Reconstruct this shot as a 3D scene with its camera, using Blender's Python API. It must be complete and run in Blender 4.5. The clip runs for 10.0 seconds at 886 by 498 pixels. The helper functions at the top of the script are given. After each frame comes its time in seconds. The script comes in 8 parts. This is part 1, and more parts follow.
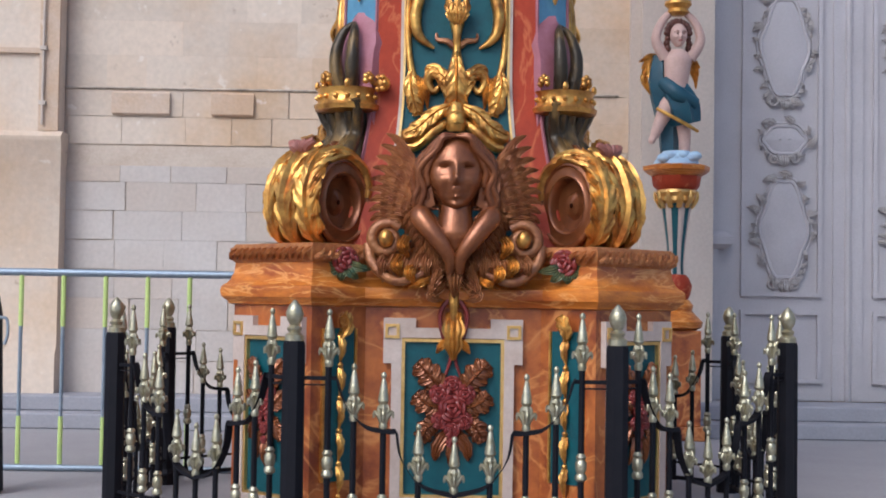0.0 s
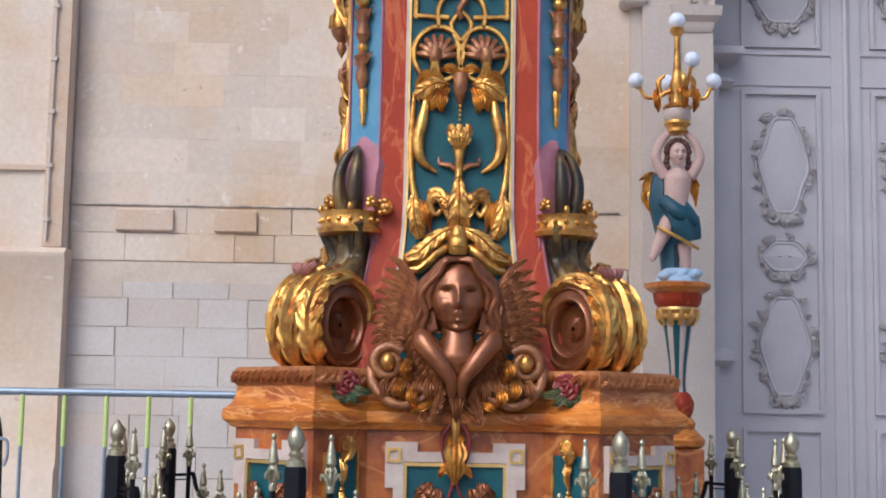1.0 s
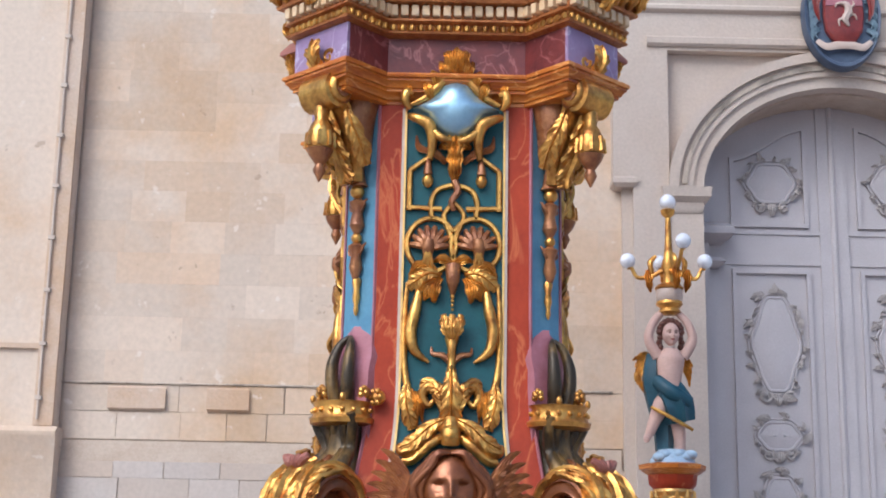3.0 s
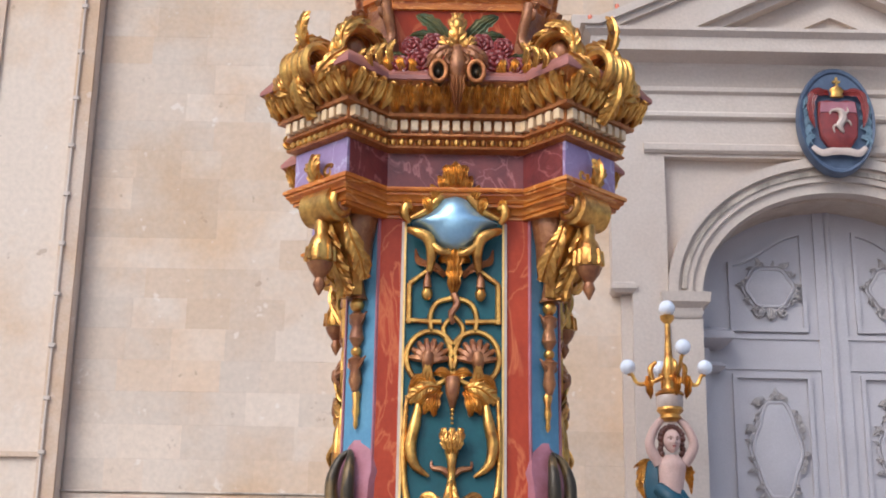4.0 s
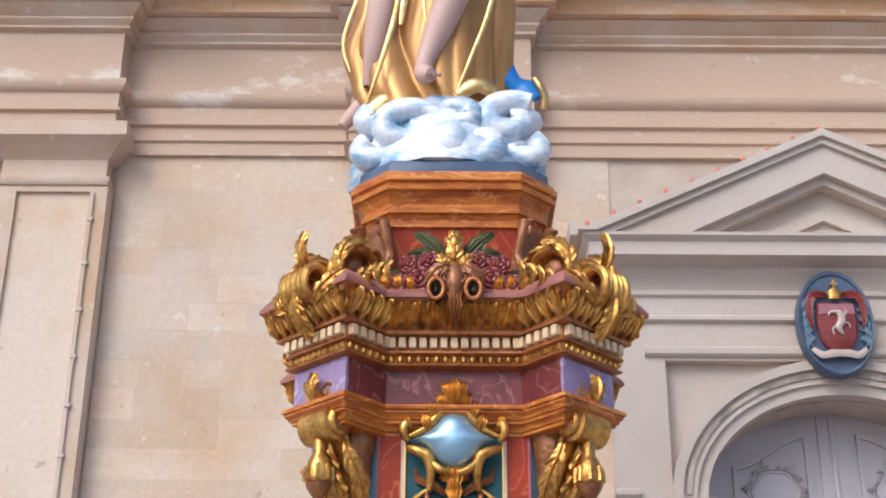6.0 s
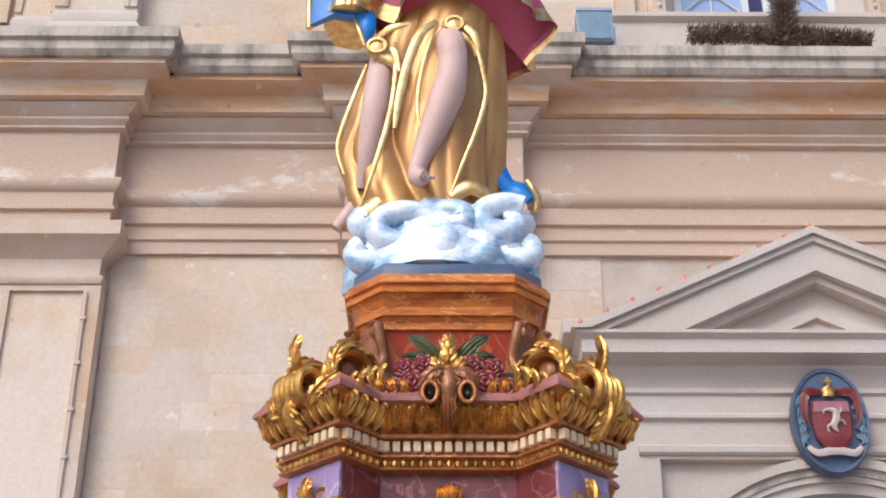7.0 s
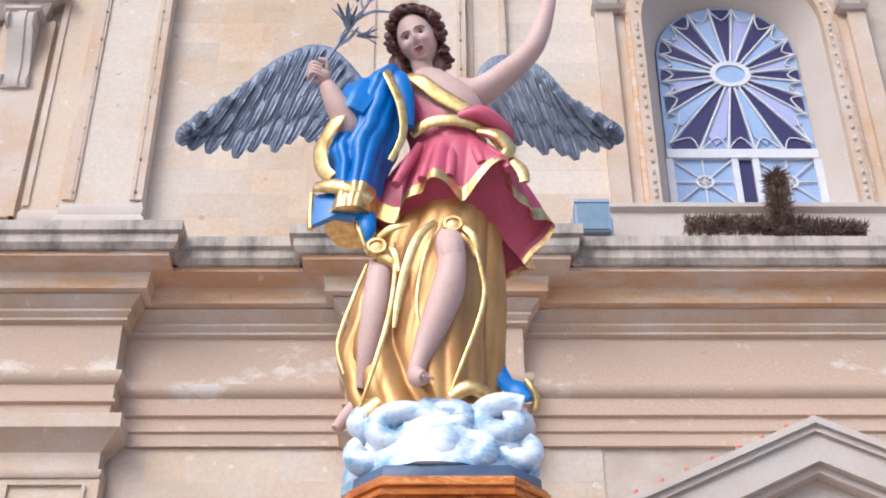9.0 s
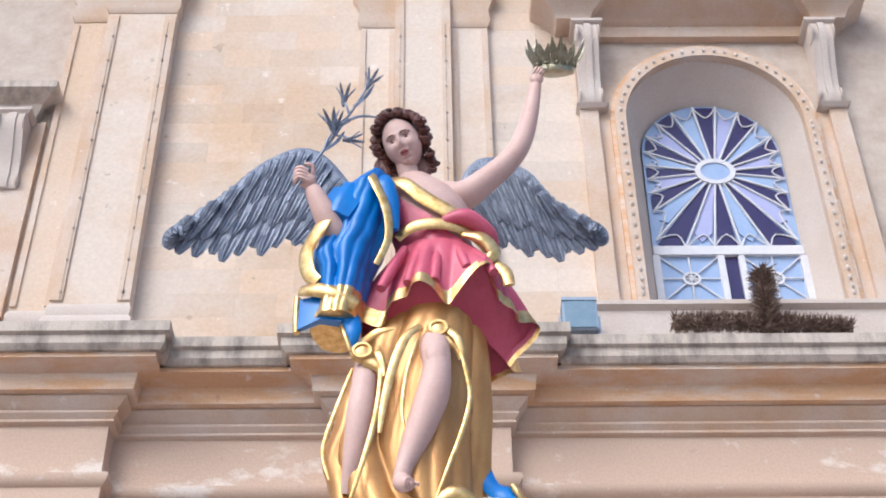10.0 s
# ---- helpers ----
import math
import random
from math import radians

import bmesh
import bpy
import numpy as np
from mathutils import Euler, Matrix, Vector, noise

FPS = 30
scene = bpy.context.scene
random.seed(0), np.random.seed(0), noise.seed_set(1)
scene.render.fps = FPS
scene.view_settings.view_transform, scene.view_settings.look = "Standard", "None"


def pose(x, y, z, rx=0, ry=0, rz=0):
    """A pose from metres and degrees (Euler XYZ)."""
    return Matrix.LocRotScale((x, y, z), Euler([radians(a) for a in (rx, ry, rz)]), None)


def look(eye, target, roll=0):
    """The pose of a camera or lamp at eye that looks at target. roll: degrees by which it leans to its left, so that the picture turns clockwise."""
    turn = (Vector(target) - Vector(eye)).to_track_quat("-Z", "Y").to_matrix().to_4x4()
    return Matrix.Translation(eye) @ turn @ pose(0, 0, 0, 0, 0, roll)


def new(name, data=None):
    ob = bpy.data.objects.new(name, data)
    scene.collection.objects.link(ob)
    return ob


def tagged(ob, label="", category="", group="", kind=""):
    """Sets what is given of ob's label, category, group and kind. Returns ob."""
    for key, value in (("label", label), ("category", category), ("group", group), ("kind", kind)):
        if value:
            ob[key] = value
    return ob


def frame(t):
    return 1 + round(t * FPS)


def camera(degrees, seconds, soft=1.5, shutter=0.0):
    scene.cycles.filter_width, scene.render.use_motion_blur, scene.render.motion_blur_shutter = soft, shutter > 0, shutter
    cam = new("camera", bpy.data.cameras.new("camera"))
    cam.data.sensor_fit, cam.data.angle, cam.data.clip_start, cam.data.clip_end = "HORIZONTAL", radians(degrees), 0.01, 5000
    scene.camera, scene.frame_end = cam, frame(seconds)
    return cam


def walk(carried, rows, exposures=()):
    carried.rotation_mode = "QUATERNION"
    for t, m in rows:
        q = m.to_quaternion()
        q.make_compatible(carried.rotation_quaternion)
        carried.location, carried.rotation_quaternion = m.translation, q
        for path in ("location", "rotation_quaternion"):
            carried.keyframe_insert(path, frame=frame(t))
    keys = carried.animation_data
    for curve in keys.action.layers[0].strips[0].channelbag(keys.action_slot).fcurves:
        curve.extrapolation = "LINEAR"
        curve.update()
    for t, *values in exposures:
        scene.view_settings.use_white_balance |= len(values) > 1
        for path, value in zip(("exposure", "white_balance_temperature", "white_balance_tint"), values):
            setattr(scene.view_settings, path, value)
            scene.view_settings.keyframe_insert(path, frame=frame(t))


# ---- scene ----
# camera and its path
cam = camera(34.9, 10.0, soft=1.9)
PATH = [
    (0, (-0.093, -0.444, 0.945), (-0.078, 1.554, 1.02), 0.9),
    (0.5, (-0.097, -0.445, 0.964), (-0.088, 1.55, 1.105), 1.0),
    (1, (-0.099, -0.465, 1.007), (-0.088, 1.522, 1.235), 1.0),
    (1.5, (-0.09, -0.478, 1.04), (-0.078, 1.5, 1.337), 0.9),
    (2, (-0.087, -0.489, 1.071), (-0.073, 1.481, 1.415), 1.0),
    (2.5, (-0.094, -0.491, 1.092), (-0.079, 1.47, 1.488), 1.1),
    (4, (-0.089, -0.554, 1.183), (-0.078, 1.357, 1.772), 0.9),
    (4.5, (-0.093, -0.567, 1.209), (-0.085, 1.323, 1.865), 0.5),
    (5, (-0.087, -0.59, 1.235), (-0.084, 1.274, 1.96), 0.4),
    (5.5, (-0.062, -0.602, 1.259), (-0.063, 1.237, 2.044), 0.4),
    (7, (-0.069, -0.649, 1.325), (-0.057, 1.106, 2.285), 0.0),
    (7.5, (-0.071, -0.674, 1.34), (-0.059, 1.049, 2.356), 0.2),
    (8, (-0.064, -0.701, 1.361), (-0.057, 0.99, 2.43), 0.2),
    (8.5, (-0.062, -0.727, 1.386), (-0.056, 0.929, 2.508), 0.2),
    (9, (-0.051, -0.749, 1.408), (-0.043, 0.872, 2.58), -0.2),
    (9.5, (-0.032, -0.789, 1.445), (-0.02, 0.793, 2.669), -0.3),
    (10, (-0.016, -0.816, 1.45), (0.005, 0.726, 2.724), -0.8),
]
walk(cam, [(t, look(eye, target, roll)) for t, eye, target, roll in PATH],
     exposures=[(0, 0.01, 5350, 8), (2.5, 0.17, 5400, 8), (5, 0.19, 5600, 8), (7.5, 0.27, 5500, 8), (9, 0.38, 5400, 8), (10, 0.44, 5420, 8)])

# daylight: bright open sky, the square in soft shade
SUN_EL, SUN_AZ = 42.0, -35.0
world = bpy.data.worlds.new("sky")
scene.world = world
world.use_nodes = True
wn = world.node_tree
sky = wn.nodes.new("ShaderNodeTexSky")
sky.sky_type, sky.sun_disc = "NISHITA", False
sky.sun_elevation, sky.sun_rotation = radians(SUN_EL), radians(180 - SUN_AZ)
sky.air_density, sky.dust_density, sky.ozone_density = 1.0, 4.0, 1.0
wn.nodes["Background"].inputs["Strength"].default_value = 0.15
wn.links.new(sky.outputs["Color"], wn.nodes["Background"].inputs["Color"])
sun = new("sun", bpy.data.lights.new("sun", "SUN"))
sun.data.energy, sun.data.angle, sun.data.color = 1.2, radians(35), (1.0, 0.93, 0.85)
sun.rotation_euler = Euler((radians(90 - SUN_EL), 0, radians(SUN_AZ)))


# ---- materials ----
def mat(name, base, other=None, scale=4.0, rough=0.6, metal=0.0, bump=0.2, fine=60.0, mix=0.5, streak=None, coat=0.0, rnd=0.0, vein=None, spread=0.22, chip=0.0):
    """A procedural surface: two colours in soft patches, fine grain in tone and relief, optional streaks, veins, chips and per-piece tone."""
    m = bpy.data.materials.new(name)
    m.use_nodes = True
    nt = m.node_tree
    N, L = nt.nodes, nt.links
    b = N["Principled BSDF"]
    b.inputs["Roughness"].default_value, b.inputs["Metallic"].default_value = rough, metal
    b.inputs["Coat Weight"].default_value = coat
    b.inputs["Coat Roughness"].default_value = 0.2
    geo = N.new("ShaderNodeNewGeometry")
    mp = N.new("ShaderNodeMapping")
    L.new(geo.outputs["Position"], mp.inputs["Vector"])
    if streak:
        mp.inputs["Scale"].default_value = streak
    n1 = N.new("ShaderNodeTexNoise")
    n1.inputs["Scale"].default_value, n1.inputs["Detail"].default_value, n1.inputs["Roughness"].default_value = scale, 6, 0.65
    L.new(mp.outputs[0], n1.inputs["Vector"])
    ramp = N.new("ShaderNodeValToRGB")
    ramp.color_ramp.elements[0].position, ramp.color_ramp.elements[1].position = mix - spread, mix + spread
    ramp.color_ramp.elements[0].color = (*base, 1)
    ramp.color_ramp.elements[1].color = (*(other or [c * 0.8 for c in base]), 1)
    L.new(n1.outputs["Fac"], ramp.inputs["Fac"])
    col = ramp.outputs["Color"]
    n2 = N.new("ShaderNodeTexNoise")
    n2.inputs["Scale"].default_value, n2.inputs["Detail"].default_value = fine, 4
    L.new(geo.outputs["Position"], n2.inputs["Vector"])
    hs = N.new("ShaderNodeHueSaturation")
    mr = N.new("ShaderNodeMapRange")
    mr.inputs["To Min"].default_value, mr.inputs["To Max"].default_value = 0.86, 1.12
    L.new(n2.outputs["Fac"], mr.inputs["Value"])
    val = mr.outputs[0]
    if rnd:
        info = N.new("ShaderNodeObjectInfo")
        m2 = N.new("ShaderNodeMapRange")
        m2.inputs["To Min"].default_value, m2.inputs["To Max"].default_value = 1 - rnd, 1 + rnd * 0.6
        L.new(info.outputs["Random"], m2.inputs["Value"])
        mul = N.new("ShaderNodeMath")
        mul.operation = "MULTIPLY"
        L.new(val, mul.inputs[0]), L.new(m2.outputs[0], mul.inputs[1])
        val = mul.outputs[0]
        w1 = N.new("ShaderNodeTexWhiteNoise")
        w1.noise_dimensions = "1D"
        L.new(info.outputs["Random"], w1.inputs["W"])
        m3 = N.new("ShaderNodeMapRange")
        m3.inputs["From Min"].default_value, m3.inputs["To Max"].default_value = 0.55, 0.75
        L.new(w1.outputs["Value"], m3.inputs["Value"])
        mx2 = N.new("ShaderNodeMix")
        mx2.data_type = "RGBA"
        L.new(m3.outputs[0], mx2.inputs["Factor"]), L.new(col, mx2.inputs["A"])
        mx2.inputs["B"].default_value = (*[c * k for c, k in zip(base, (0.97, 0.86, 0.74))], 1)
        col = mx2.outputs["Result"]
    L.new(val, hs.inputs["Value"])
    L.new(col, hs.inputs["Color"])
    col = hs.outputs["Color"]
    if vein:
        nv = N.new("ShaderNodeTexNoise")
        nv.inputs["Scale"].default_value, nv.inputs["Detail"].default_value, nv.inputs["Distortion"].default_value = vein[1], 5, 1.2
        L.new(mp.outputs[0], nv.inputs["Vector"])
        rv = N.new("ShaderNodeValToRGB")
        e = rv.color_ramp.elements
        e[0].position, e[0].color = 0.475, (0, 0, 0, 1)
        e[1].position, e[1].color = 0.525, (0, 0, 0, 1)
        mid = e.new(0.5)
        mid.color = (1, 1, 1, 1)
        L.new(nv.outputs["Fac"], rv.inputs["Fac"])
        mx = N.new("ShaderNodeMix")
        mx.data_type = "RGBA"
        L.new(rv.outputs["Color"], mx.inputs["Factor"])
        L.new(col, mx.inputs["A"])
        mx.inputs["B"].default_value = (*vein[0], 1)
        col = mx.outputs["Result"]
    if chip:
        # small pits and lime-white scuffs, a few to the square metre
        nc = N.new("ShaderNodeTexNoise")
        nc.inputs["Scale"].default_value, nc.inputs["Detail"].default_value, nc.inputs["Roughness"].default_value = 5.5, 3, 0.6
        L.new(geo.outputs["Position"], nc.inputs["Vector"])
        for lo, hi, tint in ((0.67, 0.72, (0.80, 0.73, 0.66)), (0.31, 0.27, (0.34, 0.235, 0.165))):
            mc = N.new("ShaderNodeMapRange")
            mc.inputs["From Min"].default_value, mc.inputs["From Max"].default_value, mc.inputs["To Max"].default_value = lo, hi, chip
            L.new(nc.outputs["Fac"], mc.inputs["Value"])
            mxc = N.new("ShaderNodeMix")
            mxc.data_type = "RGBA"
            L.new(mc.outputs[0], mxc.inputs["Factor"]), L.new(col, mxc.inputs["A"])
            mxc.inputs["B"].default_value = (*tint, 1)
            col = mxc.outputs["Result"]
    L.new(col, b.inputs["Base Color"])
    bp = N.new("ShaderNodeBump")
    bp.inputs["Strength"].default_value, bp.inputs["Distance"].default_value = bump, 0.01
    add = N.new("ShaderNodeMath")
    add.operation = "ADD"
    L.new(n1.outputs["Fac"], add.inputs[0]), L.new(n2.outputs["Fac"], add.inputs[1])
    L.new(add.outputs[0], bp.inputs["Height"])
    L.new(bp.outputs["Normal"], b.inputs["Normal"])
    return m


STONE = mat("limestone", (0.66, 0.55, 0.445), (0.60, 0.43, 0.285), 0.8, 0.9, bump=0.4, fine=24, rnd=0.085, mix=0.55, spread=0.11, chip=0.5)
STONE_PALE = mat("pale_patched_stone", (0.57, 0.515, 0.47), (0.50, 0.42, 0.36), 1.2, 0.92, bump=0.4, fine=30, rnd=0.05, mix=0.56)
STONE_TRIM = mat("limestone_trim", (0.62, 0.50, 0.40), (0.56, 0.385, 0.25), 1.6, 0.88, bump=0.35, fine=40, spread=0.14, chip=0.4)
STONE_GREY = mat("grey_stone", (0.60, 0.52, 0.45), (0.54, 0.44, 0.36), 1.3, 0.88, bump=0.25, fine=40)
STONE_WORN = mat("weathered_stone", (0.56, 0.47, 0.38), (0.17, 0.145, 0.12), 4.0, 0.95, bump=0.6, fine=50, streak=(1, 1, 0.3), mix=0.56, spread=0.14)
FRIEZE = mat("patched_frieze_stone", (0.56, 0.405, 0.295), (0.70, 0.60, 0.50), 1.5, 0.9, bump=0.35, fine=40, mix=0.625, spread=0.035, streak=(0.7, 1, 1.2), chip=0.3)
STONE_RUST = mat("orange_stained_stone", (0.62, 0.37, 0.20), (0.68, 0.55, 0.43), 2.0, 0.9, bump=0.4, fine=40, streak=(0.6, 1, 2.6), mix=0.52, spread=0.10, chip=0.5)
PAVING = mat("pale_paving", (0.34, 0.33, 0.35), (0.28, 0.27, 0.29), 1.5, 0.85, bump=0.25, fine=50, rnd=0.08)
JOINT = mat("joint_mortar", (0.58, 0.49, 0.40), (0.44, 0.34, 0.26), 5, 0.95)
DOOR = mat("grey_paint", (0.50, 0.465, 0.475), (0.44, 0.405, 0.41), 2.5, 0.6, bump=0.15, fine=80)
DOOR_DARK = mat("darker_grey_carving", (0.36, 0.32, 0.30), (0.47, 0.43, 0.41), 9, 0.7, bump=0.4)
ORANGE = mat("orange_marbled_paint", (0.46, 0.135, 0.026), (0.19, 0.036, 0.009), 5.5, 0.38, bump=0.12, fine=40, coat=0.12, vein=((0.56, 0.22, 0.06), 2.6), spread=0.14)
WOODY = mat("orange_grained_paint", (0.70, 0.235, 0.03), (0.33, 0.072, 0.010), 5, 0.36, bump=0.08, streak=(1, 1, 4.5), coat=0.2, spread=0.17, vein=((0.74, 0.33, 0.09), 3.0))
RED = mat("red_marbled_paint", (0.42, 0.050, 0.012), (0.27, 0.026, 0.007), 7, 0.5, bump=0.12, streak=(1, 1, 0.5), vein=((0.50, 0.12, 0.04), 4.5))
MAROON = mat("maroon_marbled_paint", (0.20, 0.035, 0.03), (0.10, 0.018, 0.02), 9, 0.42, vein=((0.32, 0.11, 0.10), 5))
TEAL = mat("teal_paint", (0.009, 0.062, 0.078), (0.014, 0.098, 0.112), 14, 0.45, bump=0.15)
BLUE = mat("sky_blue_paint", (0.10, 0.24, 0.36), (0.14, 0.31, 0.43), 9, 0.4, bump=0.12)
LILAC = mat("lilac_marbled_paint", (0.36, 0.27, 0.42), (0.28, 0.18, 0.32), 8, 0.4, vein=((0.52, 0.45, 0.58), 5))
PINK_MARBLE = mat("pink_marbled_paint", (0.42, 0.18, 0.22), (0.30, 0.10, 0.11), 7, 0.45)
COPPER_PINK = mat("brownish_pink_paint", (0.40, 0.16, 0.13), (0.26, 0.09, 0.06), 7, 0.45)
GOLD = mat("gilding", (0.84, 0.47, 0.11), (0.30, 0.105, 0.025), 11, 0.28, 0.8, bump=0.3, fine=75, mix=0.53, spread=0.16)
GOLD_PALE = mat("pale_gilding", (0.90, 0.62, 0.24), (0.70, 0.40, 0.11), 15, 0.3, 0.8, bump=0.25, fine=90)
BRONZE = mat("bronze_brown_gilding", (0.31, 0.108, 0.034), (0.15, 0.042, 0.014), 9, 0.27, 0.5, bump=0.14, fine=90, coat=0.25)
BROWN = mat("brown_glazed_carving", (0.19, 0.058, 0.025), (0.42, 0.18, 0.06), 16, 0.34, 0.35, bump=0.5, coat=0.15)
OLIVE = mat("dark_olive_gilding", (0.045, 0.032, 0.018), (0.30, 0.18, 0.055), 9, 0.36, 0.35, bump=0.3, streak=(1, 1, 0.25), mix=0.58, spread=0.10)
ROSE = mat("dark_red_rose_paint", (0.26, 0.03, 0.022), (0.16, 0.02, 0.018), 20, 0.4, bump=0.3, coat=0.2)
GREEN = mat("dark_green_leaf_paint", (0.03, 0.09, 0.06), (0.20, 0.15, 0.04), 18, 0.45, 0.2, bump=0.3)
WHITE = mat("off_white_paint", (0.60, 0.49, 0.42), (0.48, 0.36, 0.29), 9, 0.4, bump=0.15)
CREAM = mat("cream_paint", (0.80, 0.62, 0.40), (0.70, 0.46, 0.22), 20, 0.4)
SILVER = mat("blue_silver_leaf", (0.28, 0.46, 0.60), (0.38, 0.56, 0.68), 7, 0.36, 0.7, bump=0.08)
CARVED = mat("orange_gold_carving", (0.58, 0.24, 0.07), (0.28, 0.075, 0.02), 22, 0.36, 0.45, bump=0.5, fine=80)
IRON = mat("black_enamel_iron", (0.006, 0.006, 0.009), (0.010, 0.009, 0.012), 12, 0.62, bump=0.12)
FINIAL = mat("worn_silver_gilt_metal", (0.54, 0.50, 0.37), (0.30, 0.26, 0.15), 26, 0.34, 0.75, bump=0.3)
GALV = mat("galvanised_steel", (0.26, 0.31, 0.38), (0.34, 0.39, 0.45), 18, 0.45, 0.6, bump=0.15)
YELLOW = mat("fluorescent_yellow_paint", (0.58, 0.70, 0.22), (0.50, 0.62, 0.20), 12, 0.5)
SLATE = mat("slate_blue_paint", (0.065, 0.088, 0.145), (0.10, 0.135, 0.20), 9, 0.4)
CLOUD = mat("white_blue_cloud_paint", (0.80, 0.83, 0.88), (0.25, 0.42, 0.58), 5, 0.3, 0.1, bump=0.15, mix=0.54, spread=0.09, streak=(1, 1, 1.8))
ROBE_GOLD = mat("gold_glazed_robe", (0.60, 0.33, 0.105), (0.38, 0.165, 0.045), 4, 0.36, 0.42, bump=0.12, fine=70, streak=(1, 1, 0.4))
ROBE_TRIM = mat("bright_gold_brocade", (0.90, 0.66, 0.30), (0.50, 0.25, 0.05), 18, 0.30, 0.8, bump=0.18, fine=90, spread=0.24)
ROBE_PINK = mat("rose_pink_robe", (0.60, 0.11, 0.17), (0.48, 0.07, 0.11), 5, 0.42, bump=0.15)
ROBE_BLUE = mat("ultramarine_cloak", (0.010, 0.19, 0.56), (0.008, 0.13, 0.44), 5, 0.4, bump=0.15)
SKIN = mat("painted_flesh", (0.64, 0.44, 0.37), (0.57, 0.36, 0.29), 6, 0.58, bump=0.06)
HAIR = mat("brown_painted_hair", (0.15, 0.055, 0.035), (0.09, 0.03, 0.02), 26, 0.4, bump=0.6)
FEATHER = mat("grey_blue_feathers", (0.15, 0.17, 0.22), (0.30, 0.32, 0.37), 24, 0.45, 0.2, bump=0.4)
LILY = mat("silver_lily", (0.15, 0.165, 0.21), (0.34, 0.36, 0.42), 30, 0.4, 0.4)
GLASS_BLUE = mat("pale_blue_glass", (0.30, 0.40, 0.60), (0.36, 0.45, 0.62), 5, 0.35, bump=0.05)
GLASS_PURPLE = mat("deep_violet_glass", (0.022, 0.016, 0.085), (0.035, 0.024, 0.10), 5, 0.4, bump=0.05)
GLASS_LILAC = mat("lilac_glass", (0.36, 0.38, 0.60), (0.42, 0.42, 0.62), 5, 0.35, bump=0.05)
BRUSH = mat("dry_brown_garland", (0.27, 0.18, 0.13), (0.17, 0.11, 0.08), 30, 0.95, bump=0.6)
BULB = mat("white_glass_globe", (0.86, 0.88, 0.92), (0.82, 0.84, 0.90), 9, 0.15)
BULB_RED = mat("orange_red_bulb", (0.75, 0.22, 0.13), (0.68, 0.18, 0.10), 9, 0.25)
TEAL_CLOTH = mat("dark_teal_drapery", (0.02, 0.09, 0.13), (0.015, 0.06, 0.09), 9, 0.45)
PALE_BLUE = mat("pale_blue_paint", (0.40, 0.55, 0.70), (0.48, 0.62, 0.74), 9, 0.5)
LIP = mat("painted_lips", (0.46, 0.15, 0.13), (0.40, 0.12, 0.11), 9, 0.45)
TRACERY = mat("white_tracery_paint", (0.70, 0.68, 0.69), (0.60, 0.58, 0.58), 8, 0.6, bump=0.1)
PLASTIC = mat("black_plastic", (0.02, 0.02, 0.024), None, 9, 0.4)

for m, v in ((IRON, 0.15), (WOODY, 0.3), (RED, 0.3), (TEAL, 0.35), (STONE, 0.2), (PLASTIC, 0.25)):
    m.node_tree.nodes["Principled BSDF"].inputs["Specular IOR Level"].default_value = v


# ---- geometry helpers ----
def part(name, bm, mats, parent=None, label="", sharp=38, kind=""):
    me = bpy.data.meshes.new(name)
    bmesh.ops.recalc_face_normals(bm, faces=bm.faces)
    bm.to_mesh(me)
    bm.free()
    for m in mats if isinstance(mats, (list, tuple)) else [mats]:
        me.materials.append(m)
    me.polygons.foreach_set("use_smooth", [True] * len(me.polygons))
    me.set_sharp_from_angle(angle=radians(sharp))
    ob = new(name, me)
    if parent:
        ob.parent = parent
    if label or kind:
        tagged(ob, label, kind=kind)
    return ob


def empty(name, label, category, group="", kind="", at=(0, 0, 0)):
    ob = new(name)
    ob.location = at
    ob.empty_display_size = 0.1
    return tagged(ob, label, category, group, kind)


def B():
    return bmesh.new()


def poly_faces(bm, vs, m=0):
    try:
        f = bm.faces.new(vs)
        f.material_index = m
    except ValueError:
        pass


def loft(bm, rings, m=0, cap=True, ring_m=None):
    """Skin closed rings of equal length."""
    vv = [[bm.verts.new(p) for p in r] for r in rings]
    n = len(vv[0])
    for i in range(len(vv) - 1):
        for j in range(n):
            k = (j + 1) % n
            poly_faces(bm, (vv[i][j], vv[i][k], vv[i + 1][k], vv[i + 1][j]), ring_m[i] if ring_m else m)
    if cap:
        poly_faces(bm, vv[0][::-1], ring_m[0] if ring_m else m)
        poly_faces(bm, vv[-1], ring_m[-1] if ring_m else m)
    return vv


def box(bm, x0, x1, y0, y1, z0, z1, m=0, bev=0.0):
    r = [(x0, y0), (x1, y0), (x1, y1), (x0, y1)]
    if bev:
        x = bev
        q = [(x0 + x, y0 + x), (x1 - x, y0 + x), (x1 - x, y1 - x), (x0 + x, y1 - x)]
        loft(bm, [[(*p, z0) for p in q], [(*p, z0 + x) for p in r], [(*p, z1 - x) for p in r], [(*p, z1) for p in q]], m)
    else:
        loft(bm, [[(*p, z0) for p in r], [(*p, z1) for p in r]], m)


def run(bm, x0, x1, prof, back, m=0, ret=True):
    """A moulding along x: prof is (y, z) from bottom to top; the ends return to the wall by the same profile."""
    f = prof[0][0]
    rings = []
    for y, z in prof:
        d = (prof[-1][0] if not ret else max(p[0] for p in prof)) - y if ret else 0
        rings.append([(x0 - d, y, z), (x1 + d, y, z), (x1 + d, back, z), (x0 - d, back, z)])
    loft(bm, rings, m)


